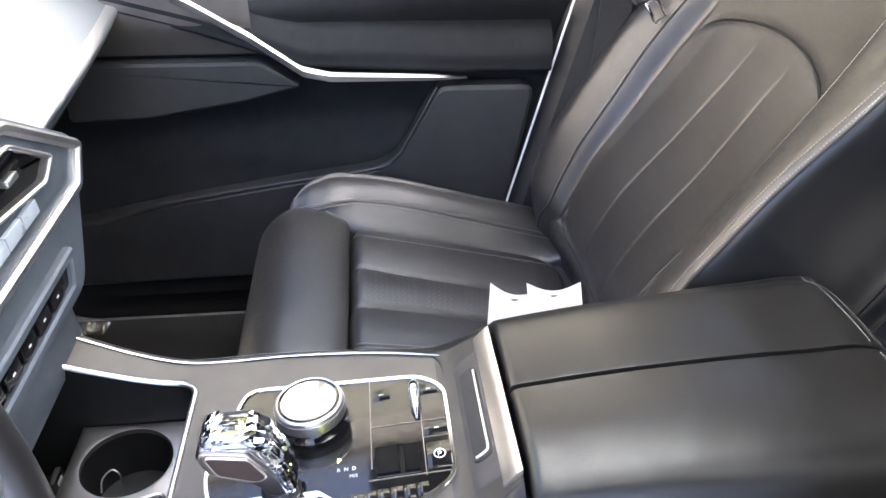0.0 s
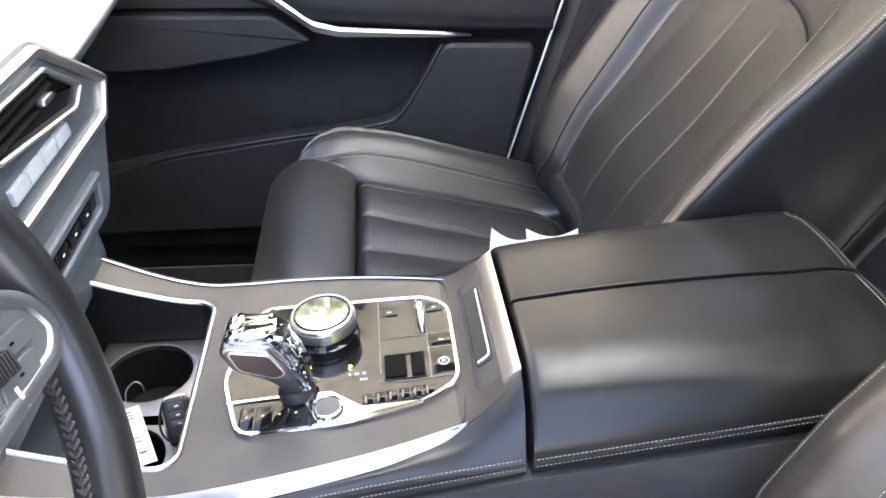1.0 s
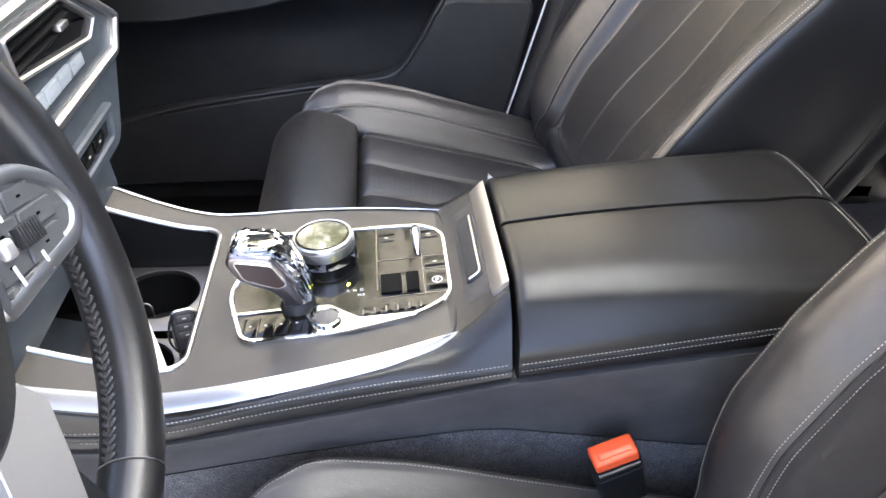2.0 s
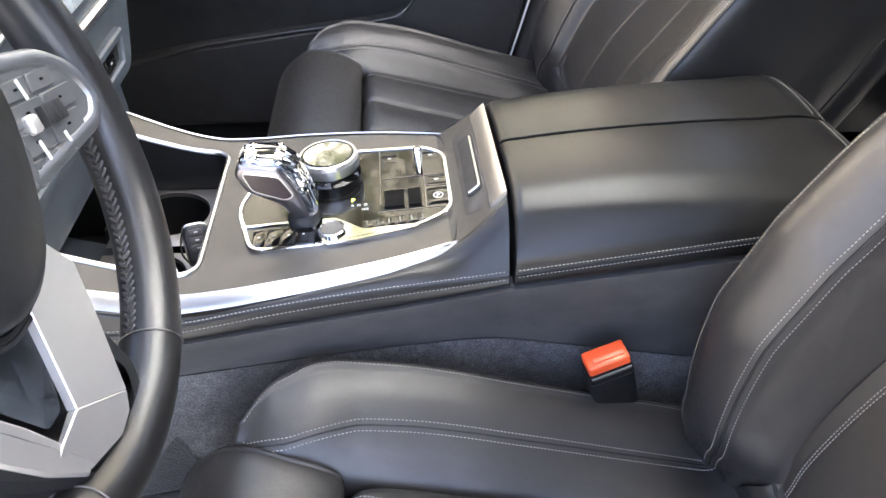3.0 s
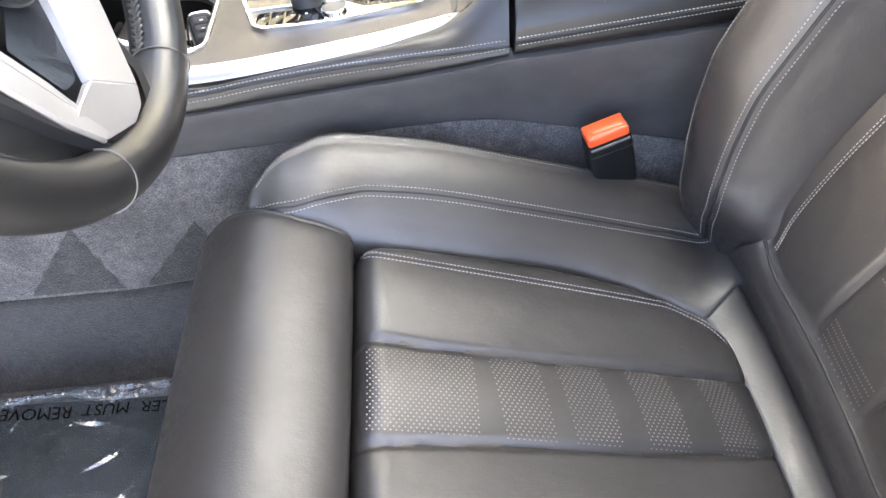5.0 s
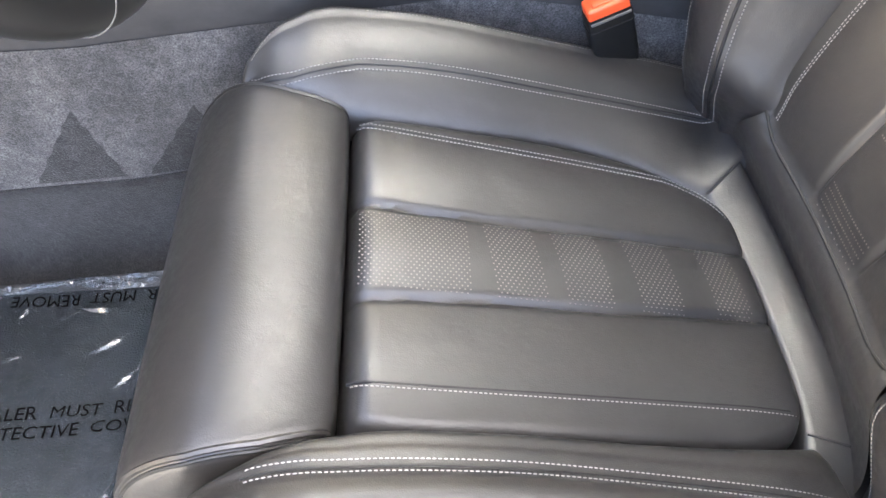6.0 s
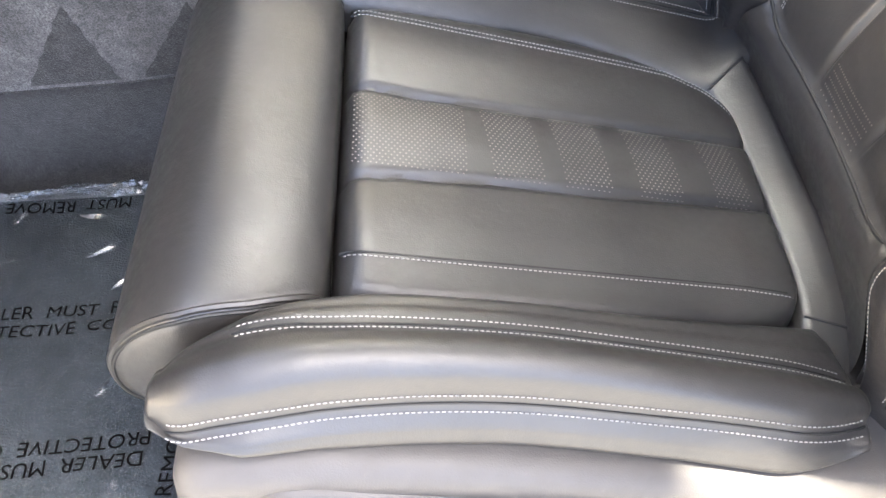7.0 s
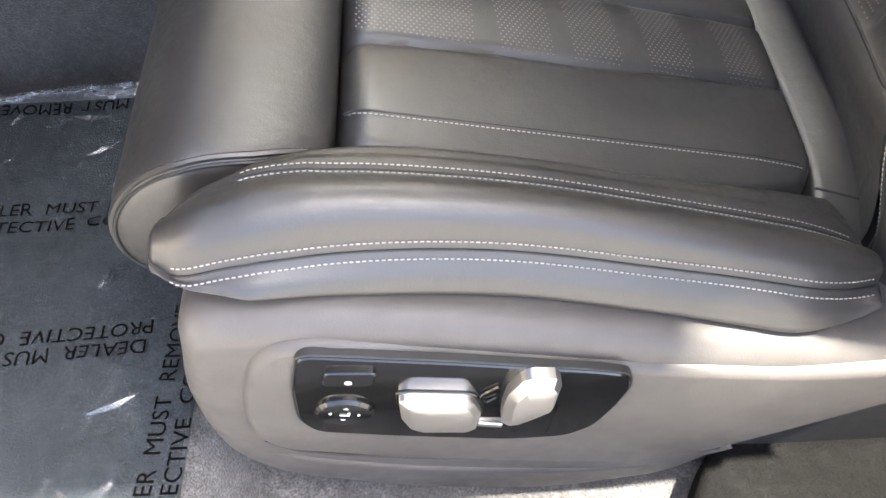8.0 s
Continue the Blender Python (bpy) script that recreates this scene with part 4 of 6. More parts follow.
# leather flanks, shoulder and split lid
def console_section(x):
    """Half outline of the console's leather at x: from the strip over a rolled, stitched edge down to the side rail."""
    h, z, hb, z1, z2, zd = smooth_at(x, [(-0.47, 0.166, 0.480, 0.178, 0.462, 0.455, 0.442), (-0.30, 0.161, 0.411, 0.169, 0.392, 0.385, 0.372), (-0.24, 0.154, 0.389, 0.162, 0.374, 0.367, 0.356), (-0.18, 0.148, 0.376, 0.156, 0.3755, 0.369, 0.356), (-0.12, 0.142, 0.383, 0.150, 0.383, 0.3765, 0.362), (-0.06, 0.132, 0.391, 0.143, 0.388, 0.3815, 0.366), (0.0, 0.121, 0.398, 0.136, 0.391, 0.384, 0.370), (0.05, 0.104, 0.409, 0.132, 0.394, 0.3875, 0.376), (0.0925, 0.091, 0.445, 0.130, 0.398, 0.392, 0.383)])[0]
    out = hb - 0.003
    return [(h - 0.006, z + 0.001), (h, z + 0.001), (h * 0.5 + out * 0.5, z * 0.66 + z1 * 0.34 + 0.002), (out, z1), (hb - 0.001, z2), (hb, zd + 0.002), (hb - 0.012, zd - 0.003)]


for sg in (-1, 1):
    x = np.linspace(-0.47, 0.0925, 90)
    g = np.array([np.c_[np.full(49, xx), CENTRE + sg * spline(console_section(xx), 49)[:, 0], spline(console_section(xx), 49)[:, 1]] for xx in x])
    fl = wpart("leather_flank", grid(g), LID_LEATHER, console, "black leather flank with twin stitching", sharp=70)
    nr = np.repeat(np.array([[0.0, sg, 0.6]]) / 1.17, len(x), 0)
    wpart("stitching", join(stitches(g[:, 24] + nr * 0.0004, nr), stitches(g[:, 33] + nr * 0.0004, nr)), THREAD, fl)["kind"] = "stuff"
    wpart("seam", tube(g[:, 28] + nr * 0.0001, 0.0012, 6), SEAM, fl)

# sloping shoulder in front of the lid with silver band and latch
bx = np.linspace(0.044, 0.0925, 16)
bt = (bx - 0.044) / (0.0925 - 0.044)
bz = 0.408 + 0.040 * (bt**1.3)
bh = 0.100 - 0.012 * bt
wpart("shoulder", grid(np.stack([np.repeat(bx[:, None], 11, 1), CENTRE + bh[:, None] * np.linspace(-1, 1, 11), np.repeat(bz[:, None], 11, 1)], -1)), BLACK_LEATHER, console)
k = slice(11, 16)
band = np.stack([np.repeat(bx[k, None], 9, 1), CENTRE + 0.084 * np.linspace(-1, 1, 9) * np.ones((5, 1)), np.repeat(bz[k, None], 9, 1) + 0.003 + 0.003 * np.sin(np.linspace(0.1, 1, 5) * math.pi * 0.75)[:, None]], -1)
wpart("silver_band", join(grid(band), grid(np.array([band[0], band[0] - (0, 0, 0.006)])), grid(np.array([band[:, 0], band[:, 0] - (0, 0, 0.006)]))), SATIN, console, "satin silver cross band")
k = slice(5, 12)
lat = np.stack([np.repeat(bx[k, None], 25, 1), CENTRE + 0.072 * np.linspace(-1, 1, 25) * np.ones((7, 1)), np.repeat(bz[k, None], 25, 1) + 0.0028], -1)
lat[:, [0, -1], 2] -= 0.0025
lat[0, :, 2] -= 0.0022
latch = wpart("latch_panel", grid(lat), TRIM_PLASTIC, console, "dark grey latch panel")
slope = math.atan2(float(bz[11] - bz[5]), float(bx[11] - bx[5]))
face_m = Matrix.Translation((float(bx[8]), CENTRE, float(bz[8]) + 0.0030)) @ Euler((0, -slope, 0)).to_matrix().to_4x4()
key = rounded([(-0.0085, -0.050), (-0.0085, 0.052), (0.0095, 0.052), (0.0095, -0.050)], 0.005, 5)
wpart("latch_key", moved(plate(key, -0.001, 0.0016, 0.0008), face_m), DARK_PLASTIC, latch, "rounded dark release key")
wpart("latch_bar", moved(tube(spline([(-0.005, -0.046, 0.002), (0.004, -0.0455, 0.002), (0.0072, -0.042, 0.002), (0.0074, -0.02, 0.002), (0.0074, 0.046, 0.002)], 30), 0.0011, 8), face_m), SATIN, latch, "slim silver bar along the key")
gap = spline([(0.030, CENTRE - 0.1035, deck_z(0.03)), (0.046, CENTRE - 0.097, deck_z(0.046)), (0.052, CENTRE - 0.07, deck_z(0.052) + 0.001), (0.053, CENTRE, deck_z(0.053) + 0.001), (0.052, CENTRE + 0.07, deck_z(0.052) + 0.001), (0.046, CENTRE + 0.097, deck_z(0.046)), (0.030, CENTRE + 0.1035, deck_z(0.03))], 50)
wpart("deck_gap", tube(gap, 0.0016, 6), SEAM, console)


def lid_top(x):
    return smooth_at(x, [(0.097, 0.455), (0.16, 0.463), (0.25, 0.4705), (0.34, 0.474), (0.41, 0.472), (0.425, 0.466)])[:, 0]


for sg in (-1, 1):
    x = np.r_[0.0975, 0.0985, 0.101, np.linspace(0.106, 0.405, 50), 0.4115, 0.4165, 0.4205, 0.4235, 0.425]
    rise = np.interp(x, [0.0975, 0.0985, 0.101, 0.106, 0.4115, 0.4165, 0.4205, 0.4235, 0.425], [-0.006, -0.003, -0.0008, 0, 0, -0.0012, -0.0022, -0.0055, -0.012])
    rows = []
    for xx, rr in zip(x, rise):
        zt0 = lid_top(xx)[0] + rr
        d = xx - 0.10
        hc, z1, z2, zb = 0.098 + 0.035 * d, 0.4025 + 0.139 * d, 0.396 + 0.147 * d, 0.3855 + 0.123 * d
        prof = [(0.002, zt0 - 0.02), (0.0022, zt0 - 0.003), (0.008, zt0 + 0.0005), (0.05, zt0 + 0.0015), (hc - 0.017, zt0 - 0.0016), (hc + 0.0005, zt0 - 0.0085), (hc + 0.0125, zt0 * 0.64 + z1 * 0.36), (0.1275, zt0 * 0.2 + z1 * 0.8 + 0.003), (0.1315, z1), (0.1325, z2), (0.1315, zb + 0.002), (0.118, zb - 0.006)]
        c = spline(prof, 133)
        rows.append(np.c_[np.full(133, xx), CENTRE + sg * c[:, 0], c[:, 1]])
    g = np.array(rows)
    lid = wpart("armrest_lid", grid(g, cap=False), LID_LEATHER, console, "padded black leather armrest half", sharp=60)
    for edge in (g[0], g[-1]):
        wpart("lid_end", (edge, [tuple(range(133))]), LID_LEATHER, lid)
    nr = np.repeat(np.array([[0.0, sg, 0.15]]), len(x), 0)
    wpart("stitching", join(stitches(g[:, 96] + nr * 0.0003, nr), stitches(g[:, 108] + nr * 0.0003, nr), stitches(g[-4, 22:100], (0.7, 0, 0.7)), stitches(g[-6, 22:100], (0.2, 0, 1))), THREAD, lid, "pale grey stitching")["kind"] = "stuff"
    wpart("seam", tube(g[:, 102] + nr * 0.0001, 0.0012, 6), SEAM, lid)
    wpart("end_seam", tube(g[-5, 22:100] + (0.0005, 0, 0.0002), 0.0010, 6, up=(1, 0, 0)), SEAM, lid)

# lower console walls: hard upper rail, felt below
for sg in (-1, 1):
    x = np.linspace(-0.62, 0.415, 60)
    zr = np.interp(x, [-0.62, -0.47, -0.30, -0.24, -0.18, -0.12, -0.06, 0.0, 0.05, 0.0925, 0.42], [0.47, 0.438, 0.368, 0.352, 0.353, 0.358, 0.362, 0.366, 0.372, 0.3785, 0.4190])
    hr = np.interp(x, [-0.62, -0.47, -0.30, -0.24, -0.18, -0.12, -0.06, 0.0, 0.05, 0.0925, 0.5], [0.186, 0.179, 0.1705, 0.1635, 0.1575, 0.1515, 0.1445, 0.1375, 0.1345, 0.1335, 0.1335])
    yo = np.interp(x, [-0.62, -0.3, -0.1, 0.1, 0.5], [0.185, 0.168, 0.138, 0.120, 0.118])
    zc = np.interp(x, [-0.62, -0.3, -0.12, 0.0, 0.06, 0.09, 0.12, 0.18, 0.24, 0.28, 0.5], [0.31, 0.303, 0.303, 0.307, 0.3075, 0.305, 0.299, 0.288, 0.276, 0.268, 0.25])
    side = np.array([np.c_[x, CENTRE + sg * (hr + (yo - 0.010 - hr) * q + 0.003 * math.sin(math.pi * q)), zr + (zc - zr) * q] for q in np.linspace(0.03, 1, 8)])
    rail = [np.c_[x, CENTRE + sg * (hr - 0.02), zr + 0.0035], np.c_[x, CENTRE + sg * (hr - 0.004), zr + 0.003], np.c_[x, CENTRE + sg * (hr - 0.0008), zr + 0.002]] + list(side)
    wpart("side_rail", grid(np.array(rail)), RAIL_SOFT, console, "dark grey soft side trim", sharp=60)
    lower = [np.c_[x, CENTRE + sg * (yo - 0.008), zc + 0.001]] + [np.c_[x, CENTRE + sg * (yo - 0.008 - 0.02 * t + 0.004 * math.sin(3 * t)), zc * (1 - t) + 0.03 * t] for t in np.linspace(0.04, 1, 8)]
    felt = wpart("felt_side", grid(np.array(lower)), FELT, console, "charcoal felt lining")
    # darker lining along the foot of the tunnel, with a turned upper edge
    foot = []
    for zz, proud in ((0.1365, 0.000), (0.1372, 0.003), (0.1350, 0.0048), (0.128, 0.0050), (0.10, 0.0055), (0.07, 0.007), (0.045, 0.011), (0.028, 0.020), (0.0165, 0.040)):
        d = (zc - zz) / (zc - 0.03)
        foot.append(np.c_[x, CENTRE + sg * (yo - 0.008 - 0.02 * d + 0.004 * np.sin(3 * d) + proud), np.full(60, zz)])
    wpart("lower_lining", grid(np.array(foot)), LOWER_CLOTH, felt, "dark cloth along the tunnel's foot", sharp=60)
    # wedge-shaped strokes where the pile is brushed the other way
    for ax0, az0, bx1, bx2, bz1 in ((-0.330, 0.236, -0.400, -0.306, 0.142), (-0.455, 0.215, -0.520, -0.440, 0.14), (-0.215, 0.225, -0.284, -0.190, 0.14)):
        tri = []
        for t in np.linspace(0.02, 1, 12):
            zz = az0 + (bz1 - az0) * t
            for q in np.linspace(0, 1, 8):
                xq = ax0 + ((bx1 + (bx2 - bx1) * q) - ax0) * t + 0.0015 * math.sin(40 * zz * 7)
                zq, yq = np.interp(xq, x, zc), np.interp(xq, x, yo)
                d = (zq - zz) / (zq - 0.03)
                tri.append((xq, CENTRE + sg * (yq - 0.008 - 0.02 * d + 0.004 * math.sin(3 * d) + 0.0012), zz))
        wpart("brushed_patch", grid(np.array(tri).reshape(12, 8, 3)), BRUSHED, felt)
# block coloured near black to give the unlit void behind the lid
wpart("rear_block", moved(rbox(0.10, 0.20, 0.34, 0.02), pose(0.470, CENTRE, 0.20)), WELL_BLACK, console, "plain rear end, near-black for the dark void there")

# ---- control panel on the deck
TILT_M = Matrix.Translation((-0.05, CENTRE, deck_z(-0.05))) @ Euler((0, -math.atan(0.1), 0)).to_matrix().to_4x4()


def panel_xy(x, y):
    """Deck place (metres in the car) to the panel's own plane."""
    return ((x + 0.05) / math.cos(math.atan(0.1)), y - CENTRE)


def on_panel(shape):
    return moved(shape, TILT_M)


def outline(pts, r):
    return rounded([panel_xy(*p) for p in pts], r)


ring_line = outline([(-0.134, 0.390), (-0.154, 0.462), (-0.128, 0.558), (0.030, 0.547), (0.052, 0.528), (0.052, 0.424), (0.018, 0.402), (-0.070, 0.389)], 0.016)
gloss = wpart("control_panel", on_panel(plate(inset(ring_line, 0.002), -0.002, 0.0025, 0.0005)), GLOSS, console, "mirror-glossy black control panel")
wpart("chrome_ring", on_panel(hoop(ring_line, 0.0042, -0.002, 0.0042)), CHROME, gloss, "bright chrome surround")
bar = outline([(-0.146, 0.428), (-0.146, 0.4315), (-0.094, 0.4315), (-0.071, 0.4295), (-0.058, 0.4295), (-0.032, 0.4075), (0.018, 0.4065), (0.018, 0.402), (-0.040, 0.3905), (-0.066, 0.389), (-0.084, 0.428)], 0.002)
wpart("chrome_bar", on_panel(plate(bar, 0.002, 0.0042, 0.0006)), CHROME, gloss, "chrome divider plate")
btn = wpart("start_button", on_panel(moved(lathe([(0.0125, 0.003), (0.0125, 0.0066), (0.0112, 0.0072), (0.0106, 0.0062), (0, 0.0064)], 32), pose(*panel_xy(-0.060, 0.409), 0))), CHROME, gloss, "round start button in chrome ring")
wpart("start_face", on_panel(moved(lathe([(0.0102, 0.0064), (0.0102, 0.0070), (0, 0.0070)], 28), pose(*panel_xy(-0.060, 0.409), 0))), GREY_KEY, btn)
for i, (bx0, by0) in enumerate([(-0.127, 0.4095), (-0.1135, 0.4090), (-0.100, 0.4085), (-0.0865, 0.4080)]):
    kk = wpart("mode_key", on_panel(moved(rbox(0.0120, 0.025 - 0.0045 * (i == 3), 0.003, 0.0008), pose(*panel_xy(bx0 - 0.001 * (i == 3), by0 + 0.001 * (i == 3)), 0.0016))), GLOSS, gloss, "glossy black key")
    wpart("key_mark", on_panel(moved(rbox(0.0022, 0.0016, 0.0002, 0), pose(*panel_xy(bx0, by0 + 0.002), 0.0032))), WHITE_PRINT, kk)
for i in range(6):
    bx0 = -0.028 + 0.0102 * i
    kk = wpart("function_key", on_panel(moved(rbox(0.0092, 0.0135, 0.003, 0.0008), pose(*panel_xy(bx0, 0.4145 + 0.0006 * i), 0.0016))), GLOSS, gloss, "glossy black key")
    wpart("key_mark", on_panel(moved(rbox(0.0016, 0.0085, 0.0004, 0), pose(*panel_xy(bx0 - 0.001, 0.4145 + 0.0006 * i), 0.0034))), TOUCH_GLASS, kk)
wpart("seam_line", on_panel(join(moved(rbox(0.0008, 0.106, 0.001, 0), pose(*panel_xy(-0.016, 0.497), 0.0026)), moved(rbox(0.067, 0.0008, 0.001, 0), pose(*panel_xy(0.018, 0.489), 0.0026)), moved(rbox(0.0008, 0.11, 0.001, 0), pose(*panel_xy(0.027, 0.485), 0.0026)), moved(rbox(0.026, 0.0008, 0.001, 0), pose(*panel_xy(0.039, 0.470), 0.0026)), moved(rbox(0.07, 0.0008, 0.001, 0), pose(*panel_xy(0.016, 0.432), 0.0026)))), DARK_METAL, gloss)
frame_key = wpart("brake_frame", on_panel(hoop(outline([(-0.014, 0.434), (-0.014, 0.466), (0.024, 0.466), (0.024, 0.434)], 0.002), 0.0010, 0.002, 0.0036)), GLOSS, gloss, "glossy frame of the brake keys")
for bx0, w in ((-0.003, 0.019), (0.0165, 0.012)):
    wpart("brake_key", on_panel(moved(rbox(w, 0.028, 0.004, 0.0012), pose(*panel_xy(bx0, 0.450), 0.0035))), DEEP_BLACK, gloss, "matt black key")
for bx0, by0 in ((0.039, 0.450), (0.039, 0.479)):
    kk = wpart("parking_key", on_panel(moved(rbox(0.021, 0.028 if by0 < 0.46 else 0.014, 0.003, 0.0008), pose(*panel_xy(bx0, by0), 0.0016))), GLOSS, gloss)
    if by0 < 0.46:
        wpart("park_mark", on_panel(moved(join(lathe([(0.0050, 0), (0.0050, 0.0003), (0.0041, 0.0003), (0.0041, 0)], 20, False), moved(lettering("P", 0.0075), pose(-0.0022, -0.0028, 0, 0, 0, 0))), pose(*panel_xy(bx0, by0), 0.0033))), WHITE_PRINT, kk)
    else:
        wpart("key_mark", on_panel(moved(rbox(0.0040, 0.0012, 0.0002, 0), pose(*panel_xy(bx0, by0), 0.0032))), WHITE_PRINT, kk)
for bx0 in (-0.006, 0.036):
    kk = wpart("upper_key", on_panel(moved(rbox(0.016, 0.014, 0.003, 0.0008), pose(*panel_xy(bx0, 0.527), 0.0016))), GLOSS, gloss)
    wpart("key_mark", on_panel(moved(rbox(0.0040, 0.0009, 0.0002, 0), pose(*panel_xy(bx0, 0.527), 0.0032))), WHITE_PRINT, kk)
toggle = wpart("toggle_switch", on_panel(moved(tube(np.array([(0, y, z) for y, z in spline([(-0.026, 0.004), (-0.012, 0.010), (0.0, 0.014), (0.012, 0.010), (0.020, 0.005)], 16)]), np.array([0.0008, 0.0018, 0.003, 0.004, 0.0045, 0.005, 0.0052, 0.0052, 0.005, 0.0048, 0.0044, 0.004, 0.0034, 0.0028, 0.002, 0.001]), 10), pose(*panel_xy(0.0235, 0.517), 0))), CHROME, gloss, "chrome rocker switch")
# gear markings beside the lever
wpart("gear_mark", on_panel(moved(lettering("P", 0.0065), pose(*panel_xy(-0.044, 0.455), 0.0027))), YELLOW, gloss, "glowing yellow gear mark")
wpart("gear_lettering", on_panel(join(moved(lettering("R  N  D", 0.0048), pose(*panel_xy(-0.044, 0.446), 0.0027)), moved(lettering("M/S", 0.0044), pose(*panel_xy(-0.034, 0.4385), 0.0027)))), WHITE_PRINT, gloss, "white gear letters")

# rotary controller
KNOB_M = pose(*panel_xy(-0.0645, 0.5045), 0)
knob = wpart("rotary_controller", on_panel(moved(lathe([(0.0245, 0.011), (0.0250, 0.0135), (0.0290, 0.0150), (0.0296, 0.0265), (0.0288, 0.0290), (0.0272, 0.0300), (0.0262, 0.0296)], 64, False), KNOB_M)), SATIN, console, "silver rotary controller")
wpart("knob_base", on_panel(moved(lathe([(0.0305, 0.002), (0.0305, 0.0075), (0.0262, 0.0105), (0.0240, 0.0145)], 48, False), KNOB_M)), GLOSS, knob, "glossy black collar")
wpart("touch_ring", on_panel(moved(lathe([(0.0264, 0.0296), (0.0258, 0.0300), (0.0240, 0.0298), (0.0234, 0.0294)], 48, False), KNOB_M)), GLOSS, knob, "glossy black ring")
wpart("touch_face", on_panel(moved(lathe([(0.0236, 0.0295), (0.0160, 0.0297), (0.008, 0.0299), (0, 0.0299)], 48), KNOB_M)), KNOB_GLASS, knob, "mirror-like glass touch face")
rid = [moved(rbox(0.0012, 0.0006, 0.009, 0), pose(0, 0, 0) @ Euler((0, 0, a)).to_matrix().to_4x4() @ pose(0.0297, 0, 0.021, 0, 0, 90)) for a in np.linspace(0, 2 * math.pi, 90, endpoint=False)]
wpart("knurling", on_panel(moved(join(*rid), KNOB_M)), SATIN, knob)["kind"] = "stuff"

# gear lever: leather gaiter ring, neck, inlaid flank and cut crystal
lever = wpart("gear_lever", moved(lathe([(0.0160, 0.002), (0.0155, 0.006), (0.0135, 0.009), (0.0120, 0.011)], 32), TILT_M @ pose(*panel_xy(-0.087, 0.435), 0)), DARK_PLASTIC, console, "gear lever with crystal head")
LEVER_Y = 0.437


def pillow(side, half, r, n=5, taper=None, middle=0):
    """A body of that side view (x, z), rounded on both flanks; taper gives its breadth at a height."""
    o = np.asarray(side, float)
    turns = np.linspace(0, math.pi / 2, n)
    steps = [(-half + r * (1 - math.sin(a)), r * (1 - math.cos(a))) for a in turns[::-1]] + [((half - r) * q, 0.0) for q in np.linspace(-1, 1, middle + 2)[1:-1]] + [(half - r * (1 - math.sin(a)), r * (1 - math.cos(a))) for a in turns]
    rings = []
    for y, d in steps:
        q = inset(o, d)
        wide = 1.0 if taper is None else np.interp(q[:, 1], *taper)
        rings.append(np.c_[q[:, 0], LEVER_Y + y * wide * np.ones(len(q)), q[:, 1]])
    return grid(np.array(rings), False, True, True)


body_line = rounded([(-0.0985, 0.3970), (-0.0985, 0.4096), (-0.107, 0.4231), (-0.134, 0.4384), (-0.1425, 0.4573), (-0.138, 0.4663), (-0.104, 0.4609), (-0.090, 0.4411), (-0.0795, 0.4141), (-0.0770, 0.3970)], 0.006, 5)
wpart("neck", pillow(body_line, 0.0205, 0.004, 5, ([0.395, 0.412, 0.428, 0.442], [0.55, 0.58, 0.85, 1.0])), NECK_METAL, lever, "satin grey metal neck")
inlay_line = rounded([(-0.135, 0.4596), (-0.104, 0.4551), (-0.0925, 0.4357), (-0.100, 0.4316), (-0.1275, 0.4415)], 0.004, 5)
inlay = moved(plate(inlay_line * (1, 1), 0, 0.0024, 0.0006), Matrix.Translation((0, LEVER_Y - 0.0195, 0)) @ pose(0, 0, 0, 90, 0, 0))
wpart("side_inlay", inlay, INLAY, lever, "brown-grey metal inlay")
wpart("inlay_rim", tube(np.c_[inlay_line[:, 0], np.full(len(inlay_line), LEVER_Y - 0.0207), inlay_line[:, 1]], 0.0011, 6, True, 1, (0, 1, 0)), SATIN, lever, "thin silver edge")


def facets(shape, d, seed):
    """Cuts a smooth body into uneven flat facets."""
    v = np.asarray(shape[0])
    return v + np.random.default_rng(seed).uniform(-d, d, v.shape), [f[i:i + 3] if i == 0 else (f[0], f[2], f[3]) for f in shape[1] if len(f) == 4 for i in (0, 1)] + [f for f in shape[1] if len(f) != 4]


crown = rounded([(-0.1405, 0.4591), (-0.137, 0.4681), (-0.127, 0.4717), (-0.102, 0.4694), (-0.090, 0.4600), (-0.081, 0.4402), (-0.0725, 0.4114), (-0.0800, 0.4096), (-0.0915, 0.4375), (-0.105, 0.4591)], 0.004, 3)
wpart("crystal_head", facets(pillow(crown, 0.0190, 0.0075, 4, None, 5), 0.0007, 4), CRYSTAL, lever, "clear faceted cut crystal", sharp=2)
heart = rounded([(-0.136, 0.4596), (-0.1335, 0.4645), (-0.124, 0.4677), (-0.105, 0.4658), (-0.0935, 0.4564), (-0.085, 0.4402), (-0.077, 0.4159), (-0.082, 0.4141), (-0.0945, 0.4393), (-0.107, 0.4609)], 0.004, 3)
wpart("crystal_core", facets(pillow(heart, 0.0140, 0.004, 3, None, 5), 0.0022, 6), CUT_METAL, lever, "bright cut metal core", sharp=2)

